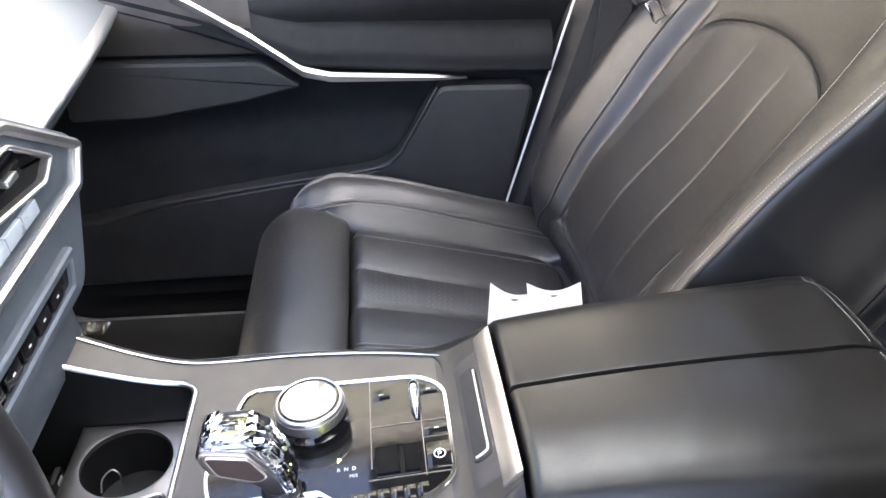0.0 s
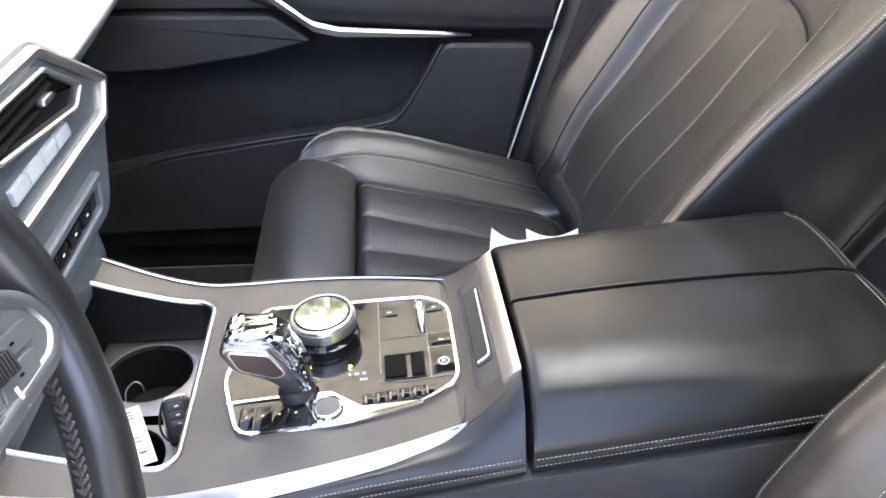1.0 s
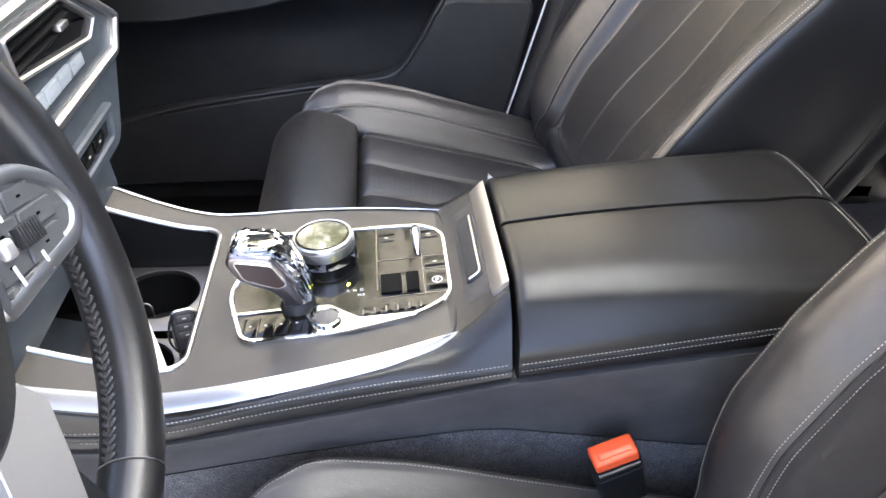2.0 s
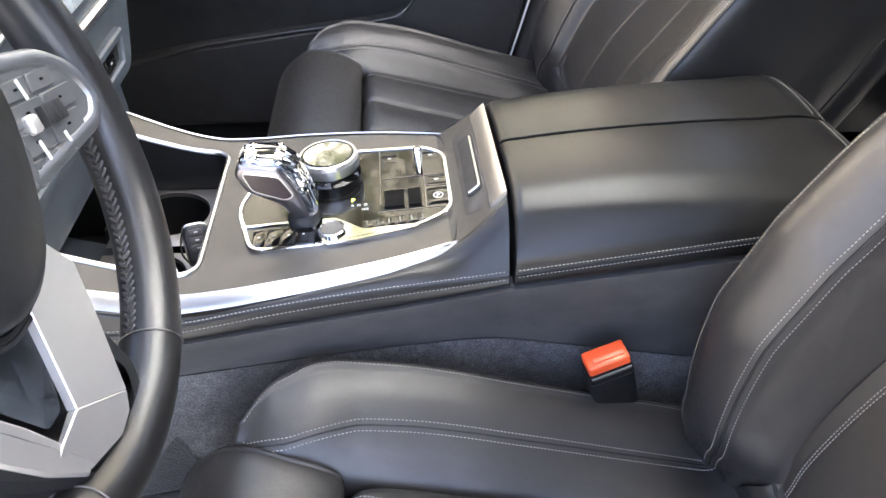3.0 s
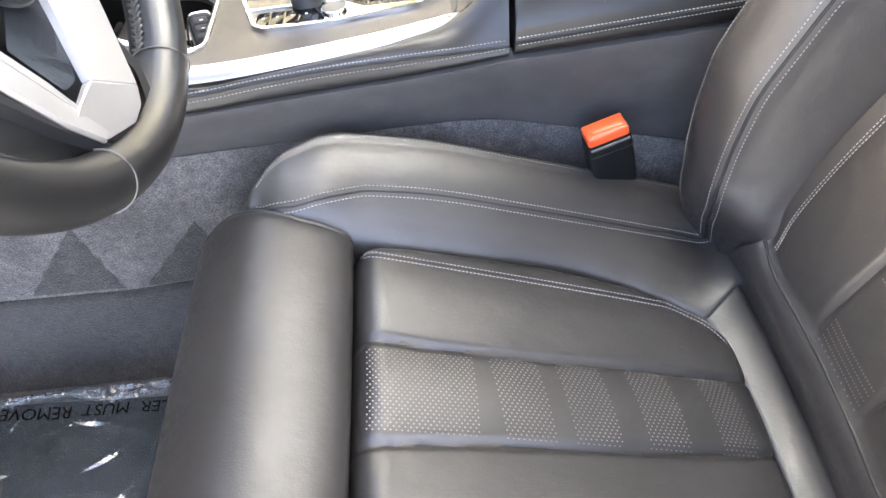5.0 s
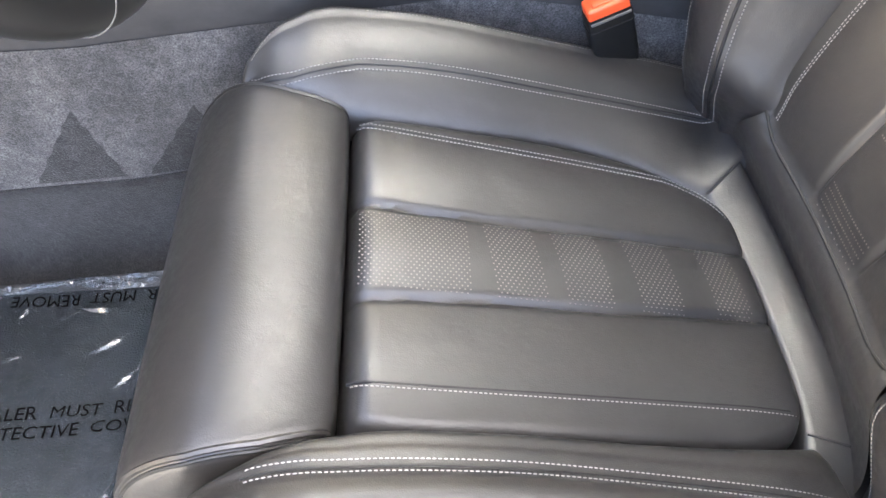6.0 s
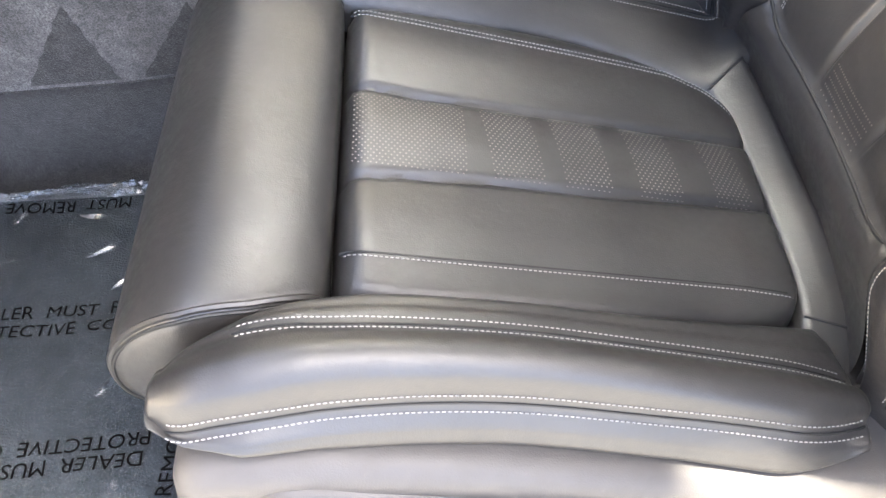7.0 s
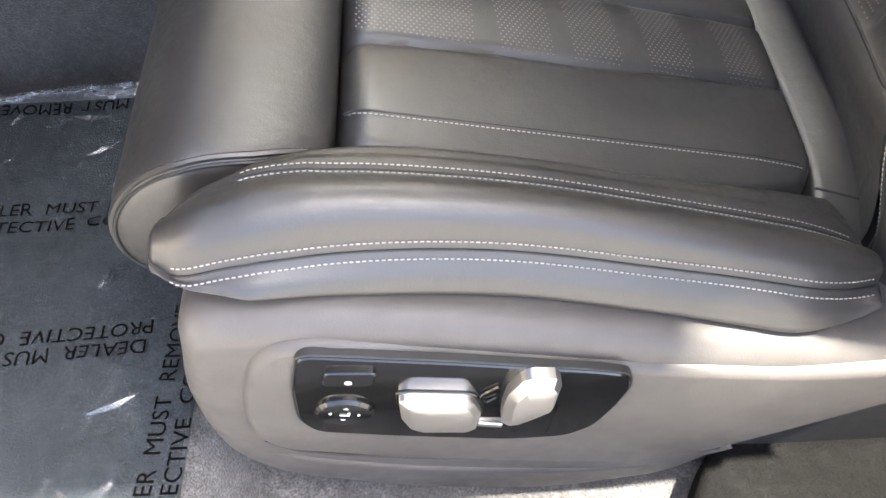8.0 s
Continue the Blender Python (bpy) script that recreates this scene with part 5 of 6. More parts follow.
# ---- loose things in and beside the console
TAG_M = pose(-0.232, 0.433, 0.3565, -8, 3, 24)
tag_x, tag_y = np.meshgrid(np.linspace(-0.0145, 0.0145, 8), np.linspace(-0.043, 0.043, 20), indexing="ij")
tag_z = 0.0012 * np.cos(tag_y / 0.043 * 1.4) + 0.0008 * np.sin(tag_x / 0.0145 * 1.2)
sheet_a, sheet_b = np.stack([tag_x, tag_y, tag_z], -1), np.stack([tag_x, tag_y, tag_z - 0.0006], -1)
tag = solid("paper_tag", moved(join(grid(sheet_a), grid(sheet_b[::-1]), grid(np.array([sheet_a[0], sheet_b[0]])), grid(np.array([sheet_a[-1], sheet_b[-1]]))), TAG_M), PAPER, "white printed paper key tag lying over the cup holder", "paper tag")
for bx, by, bw, bl in ((-0.008, 0.026, 0.007, 0.012), (0.003, 0.034, 0.010, 0.002), (0.004, 0.029, 0.008, 0.0016), (0.004, 0.024, 0.006, 0.0016), (0.0, -0.006, 0.018, 0.0014), (0.001, -0.012, 0.015, 0.0014), (0.006, -0.028, 0.006, 0.003)):
    wpart("print_bar", moved(rbox(bw, bl, 0.0002, 0), TAG_M @ pose(bx, by, 0.0018)), GREY_KEY, tag)
fob_up = Vector((-0.15, 0.45, 0.80)).normalized()
fob_side = (Vector((1.0, 0.25, 0.0)) - fob_up * fob_up.dot(Vector((1.0, 0.25, 0.0)))).normalized()
fob_m = Matrix.Translation((-0.193, 0.4460, 0.3690)) @ Matrix((fob_side, fob_up, fob_side.cross(fob_up))).transposed().to_4x4() @ Matrix.Scale(0.76, 4)
fob = thing("car_key", fob_m, "black car key with silver edge standing in the cup holder", "car key")
fob_line = rounded([(-0.0135, -0.030), (-0.0150, 0.010), (-0.0105, 0.019), (0.0105, 0.019), (0.0150, 0.010), (0.0135, -0.030)], 0.004, 4)
shell = part("shell", soft_plate(fob_line, -0.006, 0.006, 0.004, 4), DARK_PLASTIC, fob, "black key shell")
part("silver_edge", tube(np.c_[fob_line, np.zeros(len(fob_line))] * (1.03, 1.03, 1) - (0, 0, 0.001), 0.0020, 8, True), SATIN, fob, "satin silver edge")
for ky in (0.010, 0.000, -0.010):
    pad_k = part("key_button", soft_plate(rounded([(-0.0085, ky - 0.004), (-0.0085, ky + 0.004), (0.0085, ky + 0.004), (0.0085, ky - 0.004)], 0.002, 3), 0.0052, 0.0068, 0.0008, 3), TRIM_PLASTIC, fob)
    part("key_mark", moved(rbox(0.0045, 0.0016, 0.0002, 0), pose(0.001, ky, 0.0069)), WHITE_PRINT, pad_k)
part("strap_loop", tube(spline([(-0.012, 0.017, 0.001), (-0.018, 0.004, 0.005), (-0.020, -0.014, 0.008), (-0.012, -0.028, 0.010), (-0.004, -0.030, 0.008)], 30), 0.0014, 8), WELL_BLACK, fob, "thin black strap")
solid("cable_end", tube(spline([(-0.266, 0.522, 0.312), (-0.266, 0.531, 0.320), (-0.259, 0.538, 0.324), (-0.252, 0.536, 0.321), (-0.249, 0.530, 0.312)], 30), 0.0009, 8), DARK_METAL, "thin grey cable loop in the cup well", "cable")

up_b = Vector((-0.30, -0.10, 0.95)).normalized()
across_b = (Vector((0.955, 0.13, 0.27)) - up_b * up_b.dot(Vector((0.955, 0.13, 0.27)))).normalized()
buckle_m = Matrix.Translation((0.183, 0.317, 0.315)) @ Matrix((across_b, up_b.cross(across_b), up_b)).transposed().to_4x4()
buckle = thing("seat_belt_buckle", buckle_m, "black seat belt buckle with red release button", "belt buckle")
case = rounded([(-0.0215, -0.012), (-0.0215, 0.012), (0.0215, 0.012), (0.0215, -0.012)], 0.005, 4)
loops = [np.c_[case * q, np.full(len(case), z)] for q, z in ((0.72, -0.084), (0.86, -0.080), (0.97, -0.060), (1.0, -0.030), (1.0, -0.004), (0.96, 0.0)) for q in [np.array([q, q])]]
housing = part("housing", grid(np.array(loops), False, True, True), WELL_BLACK, buckle, "black plastic housing")
part("housing_seam", tube(np.c_[case * 1.002, np.full(len(case), -0.0135)], 0.0006, 5, True), SEAM, housing)
part("release_button", moved(rbox(0.0395, 0.0215, 0.013, 0.003, 3), pose(0, 0, 0.0035)), RED, buckle, "bright red release button")
part("button_step", moved(rbox(0.029, 0.006, 0.003, 0.001), pose(0.001, -0.0035, 0.0102, 8, 0, 0)), RED, buckle)
part("side_lip", moved(rbox(0.038, 0.003, 0.0025, 0.0008), pose(0, -0.0118, -0.0035)), GREY_KEY, buckle)
part("stalk", moved(rbox(0.022, 0.010, 0.07, 0.003), pose(0.002, 0.002, -0.105)), DARK_PLASTIC, buckle)
part("rivet", moved(lathe([(0.004, 0), (0.004, 0.001), (0.002, 0.0018)], 14), pose(0.012, -0.0095, -0.080, 90, 0, 0)), CHROME, buckle)


# ---------------------------------------------------------------- steering wheel, turned a little to the right
WHEEL_TILT, WHEEL_TURN = 21.5, 27.0
# wheel axes: a across to the passenger, b up the rim, c out to the driver
wheel_m = Matrix.Translation((-0.217, 0.138, 0.628)) @ Matrix(((0, -math.sin(radians(WHEEL_TILT)), math.cos(radians(WHEEL_TILT)), 0), (1, 0, 0, 0), (0, math.cos(radians(WHEEL_TILT)), math.sin(radians(WHEEL_TILT)), 0), (0, 0, 0, 1))) @ pose(0, 0, 0, 0, 0, -WHEEL_TURN)
wheel = thing("steering_wheel", wheel_m, "black leather steering wheel with silver spokes, turned to one side", "steering wheel")
RIM = 0.171
a = np.linspace(0, 2 * math.pi, 128, endpoint=False)
fat = 0.0165 + 0.0018 * np.exp(-(((np.degrees(a) - 25 + 180) % 360 - 180) / 14) ** 2) + 0.0018 * np.exp(-(((np.degrees(a) - 155 + 180) % 360 - 180) / 14) ** 2)
circle = np.stack([RIM * np.cos(a), RIM * np.sin(a), np.zeros(128)], -1)
part("rim", tube(circle, fat, 20, True, 1.12), WHEEL_LEATHER, wheel, "black leather rim", sharp=80)
lace, lines = [], []
LACE = radians(-12)
for i in range(30):
    t = radians(-44) + radians(54) * i / 29
    for sgn in (-1, 1):
        spot = Euler((0, 0, t)).to_matrix().to_4x4() @ pose(RIM - 0.0165 * math.cos(LACE) - 0.0004, 0, 0.0185 * math.sin(LACE) + 0.0004, 0, -(90 - math.degrees(LACE)), 0)
        lace.append(moved(rbox(0.0070, 0.0030, 0.0020, 0.0009, 1), spot @ pose(0.0021 * sgn, 0, 0, 0, 0, 40 * sgn)))
part("rim_lacing", join(*lace), BRAID, wheel, "dark cross-stitched lacing")["kind"] = "stuff"
th = radians(-44) + radians(54) * np.linspace(0, 1, 40)
rl, zl = RIM - 0.0165 * math.cos(LACE), 0.0185 * math.sin(LACE)
part("lacing_groove", tube(np.c_[rl * np.cos(th), rl * np.sin(th), np.full(40, zl)], 0.0012, 6), SEAM, wheel)
for deg in (-45, -88, 42, 138):
    t = radians(deg)
    k = np.linspace(0, 2 * math.pi, 26, endpoint=False)
    c = np.array([(math.cos(t) * (RIM + 0.0172 * math.cos(x)), math.sin(t) * (RIM + 0.0172 * math.cos(x)), 0.0192 * math.sin(x)) for x in k])
    part("rim_seam", tube(c, 0.0005, 5, True, 1, (math.cos(t), math.sin(t), 0.3)), GREY_KEY, wheel)
pad_line = rounded([(-0.058, 0.030), (-0.050, 0.060), (0.050, 0.060), (0.058, 0.030), (0.053, -0.004), (0.044, -0.034), (0.033, -0.056), (0.018, -0.069), (-0.002, -0.077), (-0.020, -0.074), (-0.036, -0.056), (-0.046, -0.032), (-0.053, -0.004)], 0.012, 4)
rings = [np.c_[pad_line, np.full(len(pad_line), z)] if q == 1 else np.c_[pad_line * q, np.full(len(pad_line), z)] for q, z in ((1, -0.03), (1, 0.012), (0.97, 0.021), (0.88, 0.026), (0.5, 0.031), (0.1, 0.032))]
pad = part("airbag_cover", grid(np.array(rings), False, True, True), PAD_LEATHER, wheel, "smooth black airbag cover", sharp=60)
part("cover_edge", tube(np.c_[inset(pad_line, -0.002), np.full(len(pad_line), 0.012)], 0.0022, 6, True), SEAM, pad)
part("cover_bead", tube(np.c_[inset(pad_line, -0.0055), np.full(len(pad_line), 0.011)], 0.0020, 6, True), PAD_LEATHER, pad)
part("embossed_mark", moved(rbox(0.022, 0.0022, 0.0004, 0), pose(0.010, -0.036, 0.0284, 0, 0, 27)), GREY_KEY, pad)
part("hub", moved(rbox(0.12, 0.11, 0.06, 0.02), pose(0, -0.01, -0.035)), DARK_PLASTIC, wheel)
# lower spoke: a broad silver blade and a bar that meet near the rim
part("lower_spoke", plate(rounded([(0.018, -0.058), (0.050, -0.044), (0.065, -0.058), (0.064, -0.090), (0.0605, -0.1300), (0.0185, -0.1225), (0.0185, -0.096)], 0.0012, 4), -0.012, 0.0132, 0.0006), SPOKE_METAL, wheel, "broad satin silver spoke")
foot_v, foot_f = plate(rounded([(0.0185, -0.1225), (0.0605, -0.1300), (0.058, -0.1410), (0.047, -0.1490), (0.016, -0.1525), (-0.004, -0.1390), (0.002, -0.1330)], 0.0015, 4), -0.014, 0.0132, 0.0006)
foot_v = np.asarray(foot_v, float)
foot_v[:, 2] -= 0.15 * np.clip(-0.1225 - 0.18 * (foot_v[:, 0] - 0.0185) - foot_v[:, 1], 0, 1)
part("spoke_foot", (foot_v, foot_f), SPOKE_METAL, wheel, "satin silver spoke foot")
part("spoke_bar", plate(rounded([(-0.075, -0.070), (-0.035, -0.097), (-0.011, -0.117), (0.004, -0.1320), (0.019, -0.1485), (0.012, -0.1540), (-0.012, -0.141), (-0.042, -0.118), (-0.080, -0.089)], 0.0015, 3), -0.012, 0.0104, 0.0015), SPOKE_METAL, wheel, "satin silver spoke bar")
part("spoke_back", plate(rounded([(-0.085, -0.085), (-0.044, -0.112), (-0.014, -0.134), (0.022, -0.153), (0.052, -0.149), (0.068, -0.138), (0.072, -0.122), (0.052, -0.104), (0.040, -0.070), (0.062, -0.075), (0.088, -0.120), (0.084, -0.146), (0.047, -0.162), (0.016, -0.160), (-0.022, -0.142), (-0.09, -0.10)], 0.004, 3), -0.020, 0.008, 0.004), PAD_LEATHER, wheel, "black leather spoke backing")
part("inner_spoke", plate(rounded([(-0.006, -0.070), (0.018, -0.070), (0.022, -0.100), (0.018, -0.122), (0.002, -0.128), (-0.028, -0.102)], 0.005, 3), -0.022, 0.008, 0.003), SLATE_PLASTIC, wheel, "dark grey spoke infill")
catch = part("pad_catch", plate(rounded([(-0.026, -0.074), (0.028, -0.070), (0.026, -0.090), (0.012, -0.099), (-0.010, -0.101), (-0.028, -0.092)], 0.006, 3), -0.014, 0.002, 0.003), WHEEL_LEATHER, wheel, "black lower key pod")
part("pod_rim", tube(np.c_[rounded([(-0.026, -0.074), (0.028, -0.070), (0.026, -0.090), (0.012, -0.099), (-0.010, -0.101), (-0.028, -0.092)], 0.006, 4), np.full(24, 0.001)], 0.0022, 6, True), SLATE_PLASTIC, catch)
part("key_mark", moved(join(rbox(0.0035, 0.009, 0.0005, 0), moved(rbox(0.008, 0.004, 0.0005, 0), pose(0.001, -0.003, 0))), pose(0.012, -0.086, 0.0025, 0, 0, 27)), WHITE_PRINT, catch)
# side spokes with keys
for sg in (-1, 1):
    body = [(sg * 0.056, 0.050), (sg * 0.112, 0.059), (sg * 0.142, 0.052), (sg * 0.156, 0.032), (sg * 0.146, 0.014), (sg * 0.058, -0.020)]
    sp = part("side_spoke", plate(rounded(body, 0.012, 5), -0.014, 0.0135, 0.004), KEY_GRAPHITE, wheel, "grey spoke with control keys")
    part("spoke_rim", tube(np.c_[inset(rounded(body, 0.012, 5), 0.004), np.full(30, 0.0135)], 0.0050, 8, True, 0.6), SPOKE_GREY, sp, "grey metallic surround")
    # three slanting rows of keys with pale bars between them
    slant = lambda x, y: (sg * (x - 0.002), y - 0.007 + 0.25 * (x - 0.095))
    for yy, hh, x0, x1 in ((0.0455, 0.011, 0.066, 0.118), (0.0325, 0.012, 0.064, 0.132), (0.0175, 0.013, 0.062, 0.130), (0.0050, 0.009, 0.064, 0.094)):
        mid = x0 + (x1 - x0) * 0.5
        for xa, xb in ((x0, mid - 0.0008), (mid + 0.0008, x1)):
            part("wheel_key", plate(rounded([slant(xa, yy - hh / 2), slant(xa, yy + hh / 2), slant(xb, yy + hh / 2), slant(xb, yy - hh / 2)], 0.0022, 3), 0.012, 0.0152, 0.0007), KEY_GRAPHITE, sp)
            mx, my = slant((xa + xb) / 2, yy)
            part("key_mark", moved(rbox(0.0034, 0.0014, 0.0003, 0), pose(mx, my, 0.0154, 0, 0, 14 * sg)), INK, sp)
    roll_x, roll_y = slant(0.097, 0.0275)
    ribs = [moved(rbox(0.0016, 0.0118, 0.0100, 0.0005, 1), pose(roll_x + sg * 0.0026 * (k - 3), roll_y + 0.25 * 0.0026 * (k - 3), 0.0150, 0, 0, 14 * sg)) for k in range(8)]
    part("thumb_wheel", join(*ribs), DARK_PLASTIC, sp, "ribbed dark thumb wheel")
    lug_x, lug_y = slant(0.0785, 0.0265)
    part("silver_lug", moved(rbox(0.0100, 0.0105, 0.0085, 0.0030, 3), pose(lug_x, lug_y, 0.0150, 0, 0, 14 * sg)), SPOKE_METAL, sp, "small silver push key")
    for bx, by in ((0.0835, 0.0415), (0.1070, 0.0125), (0.0810, 0.0085)):
        part("key_light", moved(rbox(0.0028, 0.0115, 0.0008, 0.0003, 1), pose(sg * (bx - 0.002), by - 0.007, 0.0156, 0, 0, 18 * sg)), WHITE_PRINT, sp, "pale bar between keys")
part("column", tube(np.array([(0, 0, -0.03), (0, 0, -0.08), (0, 0, -0.22)]), [0.05, 0.055, 0.06], 20), DARK_PLASTIC, wheel, "black column shroud")
stalk_m = wheel_m @ pose(0, 0, 0, 0, 0, WHEEL_TURN)
stalk = thing("column_stalk", stalk_m, "black column stalk behind the steering wheel", "stalk")
part("lever", tube(spline([(0.03, -0.01, -0.055), (0.09, -0.012, -0.05), (0.14, -0.016, -0.046), (0.17, -0.02, -0.044)], 14), [0.006] * 8 + [0.008] * 6, 10), DARK_PLASTIC, stalk)
part("shift_paddle", plate(rounded([(0.06, -0.05), (0.115, -0.066), (0.125, -0.02), (0.07, 0.0)], 0.008), -0.035, -0.030, 0.002), SLATE_PLASTIC, stalk, "slate grey shift paddle")

# ---------------------------------------------------------------- dashboard
dash = thing("dashboard", pose(-0.35, CENTRE, 0.5), "slate dashboard with silver trims and centre vents", "dashboard")
Y0, Y1 = -0.25, 1.25


def across(profile, y0, y1, n=24, bow=0.0):
    """A profile in (x, z) drawn across the car."""
    p = np.array(profile, float)
    y = np.linspace(y0, y1, n)
    return grid(np.array([np.c_[p[:, 0] - bow * ((yy - CENTRE) / 0.7) ** 2, np.full(len(p), yy), p[:, 1]] for yy in y]))


wpart("upper_pad", across(spline([(-0.47, 0.690), (-0.52, 0.715), (-0.60, 0.735), (-0.80, 0.73), (-1.0, 0.70)], 30), Y0, Y1, 30, 0.05), DARK_PLASTIC, dash, "dark dash top")
wpart("upper_strip", across(spline([(-0.455, 0.680), (-0.462, 0.688), (-0.472, 0.692)], 8), Y0, Y1, 30, 0.05), SATIN, dash, "satin silver strip")
wpart("decor_panel", across(spline([(-0.318, 0.592), (-0.36, 0.622), (-0.41, 0.655), (-0.456, 0.682)], 20), Y0, Y1, 30, 0.05), DECOR, dash, "pale grey brushed decor panel")
wpart("lower_strip", across(spline([(-0.311, 0.574), (-0.306, 0.582), (-0.309, 0.590), (-0.320, 0.594)], 12), Y0, Y1, 30, 0.05), SATIN, dash, "satin silver strip")
wpart("knee_panel", across(spline([(-0.314, 0.575), (-0.335, 0.545), (-0.40, 0.50), (-0.48, 0.42), (-0.56, 0.36), (-0.70, 0.34)], 30), Y0, Y1, 30, 0.05), DARK_PLASTIC, dash, "black lower dash")
# centre stack
stack_line = rounded([(CENTRE - 0.285, 0.566), (CENTRE - 0.250, 0.522), (CENTRE - 0.190, 0.450), (CENTRE + 0.190, 0.450), (CENTRE + 0.250, 0.522), (CENTRE + 0.285, 0.566), (CENTRE + 0.155, 0.640), (CENTRE - 0.155, 0.640)], 0.02, 5)


def stack(shape, x0=-0.300, lean=0.10):
    """Turns a shape drawn in (y, z, out) onto the centre stack's face."""
    p = np.asarray(shape[0], float)
    return np.stack([x0 - lean * (p[:, 1] - 0.55) + p[:, 2], p[:, 0], p[:, 1]], 1), shape[1]


face = wpart("middle_fascia", stack(plate(stack_line, -0.10, 0.004, 0.004)), SLATE_PLASTIC, dash, "slate grey centre stack")
frame_line = rounded([(CENTRE - 0.283, 0.562), (CENTRE - 0.246, 0.526), (CENTRE + 0.246, 0.526), (CENTRE + 0.283, 0.562), (CENTRE + 0.262, 0.574), (CENTRE + 0.152, 0.637), (CENTRE - 0.152, 0.637), (CENTRE - 0.262, 0.574)], 0.010, 5)
wpart("vent_surround", stack(hoop(frame_line, 0.011, 0.0, 0.010, 0.003)), SATIN, face, "broad satin silver surround")
for sg in (-1, 1):
    lo = CENTRE + sg * 0.010
    vent_line = rounded([(lo, 0.588), (CENTRE + sg * 0.176, 0.566), (CENTRE + sg * 0.207, 0.581), (CENTRE + sg * 0.140, 0.621), (lo, 0.624)], 0.006, 4)
    vent = wpart("air_vent", stack(hoop(vent_line, 0.0045, 0.0, 0.013, 0.0015)), SATIN, face, "silver-framed air vent")
    wpart("vent_throat", stack(plate(inset(vent_line, 0.0045), 0.0, 0.0045, 0.0005)), DEEP_BLACK, vent)
    for zz in (0.594, 0.603, 0.612):
        wpart("slat", stack(moved(rbox(0.130, 0.0035, 0.006, 0.001), pose(0.474 + sg * 0.083, zz, 0.008, 25, 0, 0))), DEEP_BLACK, vent)
    wpart("vent_tab", stack(moved(rbox(0.022, 0.006, 0.008, 0.002), pose(0.474 + sg * 0.118, 0.600, 0.013))), SATIN, vent)
    for k in range(4):
        wpart("stack_key", stack(moved(rbox(0.0325, 0.013, 0.005, 0.0015), pose(0.474 + sg * (0.035 + 0.034 * k), 0.558, 0.006))), SKY_PALE_KEY, face, "key painted pale for the sky it reflects")
climate_line = rounded([(CENTRE - 0.157, 0.466), (CENTRE - 0.178, 0.503), (CENTRE + 0.178, 0.503), (CENTRE + 0.157, 0.466)], 0.008, 4)
climate = wpart("climate_panel", stack(hoop(climate_line, 0.009, 0.0, 0.012, 0.002)), SLATE_PLASTIC, face, "slate framed climate panel")
wpart("climate_face", stack(plate(inset(climate_line, 0.009), 0.0, 0.0065, 0.0005)), GLOSS, climate, "glossy black key row")
for k in range(8):
    kk = wpart("climate_key", stack(moved(rbox(0.028, 0.014, 0.004, 0.001), pose(0.474 - 0.119 + 0.034 * k, 0.485, 0.008))), GLOSS, climate)
    wpart("key_mark", stack(moved(rbox(0.0045, 0.0016, 0.0004, 0), pose(0.474 - 0.119 + 0.034 * k, 0.485, 0.0101))), WHITE_PRINT, climate)
wpart("stack_foot", stack(moved(rbox(0.34, 0.06, 0.06, 0.015), pose(0.474, 0.428, -0.035))), SLATE_PLASTIC, dash)

# ---------------------------------------------------------------- passenger door and pillar
DOOR_Y = 1.205


def door_sheet(fn, x0, x1, z0, z1, nx=60, nz=40):
    x, z = np.meshgrid(np.linspace(x0, x1, nx), np.linspace(z0, z1, nz), indexing="ij")
    return grid(np.stack([x, fn(x, z), z], -1))


door = thing("passenger_door", pose(0, DOOR_Y, 0.1), "closed dark door with silver strip, armrest and map pocket", "car door")
edge_x = lambda z: 0.225 + (z - 0.246) * 0.25


def door_face(x, z):
    """Inner face: upper roll, armrest ledge, recess and pocket."""
    roll = -0.035 * np.exp(-(((z - 0.57 - 0.03 * np.sin((x + 0.2) * 3)) / 0.045) ** 2))
    low = 0.018 * np.exp(-(((z - 0.40) / 0.06) ** 2))
    return DOOR_Y + roll + low - 0.03 * np.clip((0.30 - z) / 0.2, 0, 1)


x, z = np.meshgrid(np.linspace(0, 1, 70), np.linspace(0.08, 0.70, 60), indexing="ij")
xx = -0.62 + x * (edge_x(z) + 0.62)
wpart("door_panel", grid(np.stack([xx, door_face(xx, z), z], -1)), DOOR_SOFT, door, "black soft door panel")
# raised armrest with a folded edge
arm = []
for xv in np.linspace(-0.45, 0.285, 60):
    zt = np.interp(xv, [-0.45, -0.25, -0.10, 0.15, 0.285], [0.62, 0.565, 0.512, 0.498, 0.496])
    c = spline([(0.0, zt + 0.060), (-0.030, zt + 0.045), (-0.046, zt + 0.015), (-0.047, zt - 0.004), (-0.044, zt - 0.016), (-0.010, zt - 0.028)], 30)
    arm.append(np.c_[np.full(30, xv), DOOR_Y + c[:, 0], c[:, 1]])
wpart("door_armrest", grid(np.array(arm)), DOOR_SOFT, door, "dark leather armrest roll", sharp=70)
sw = []
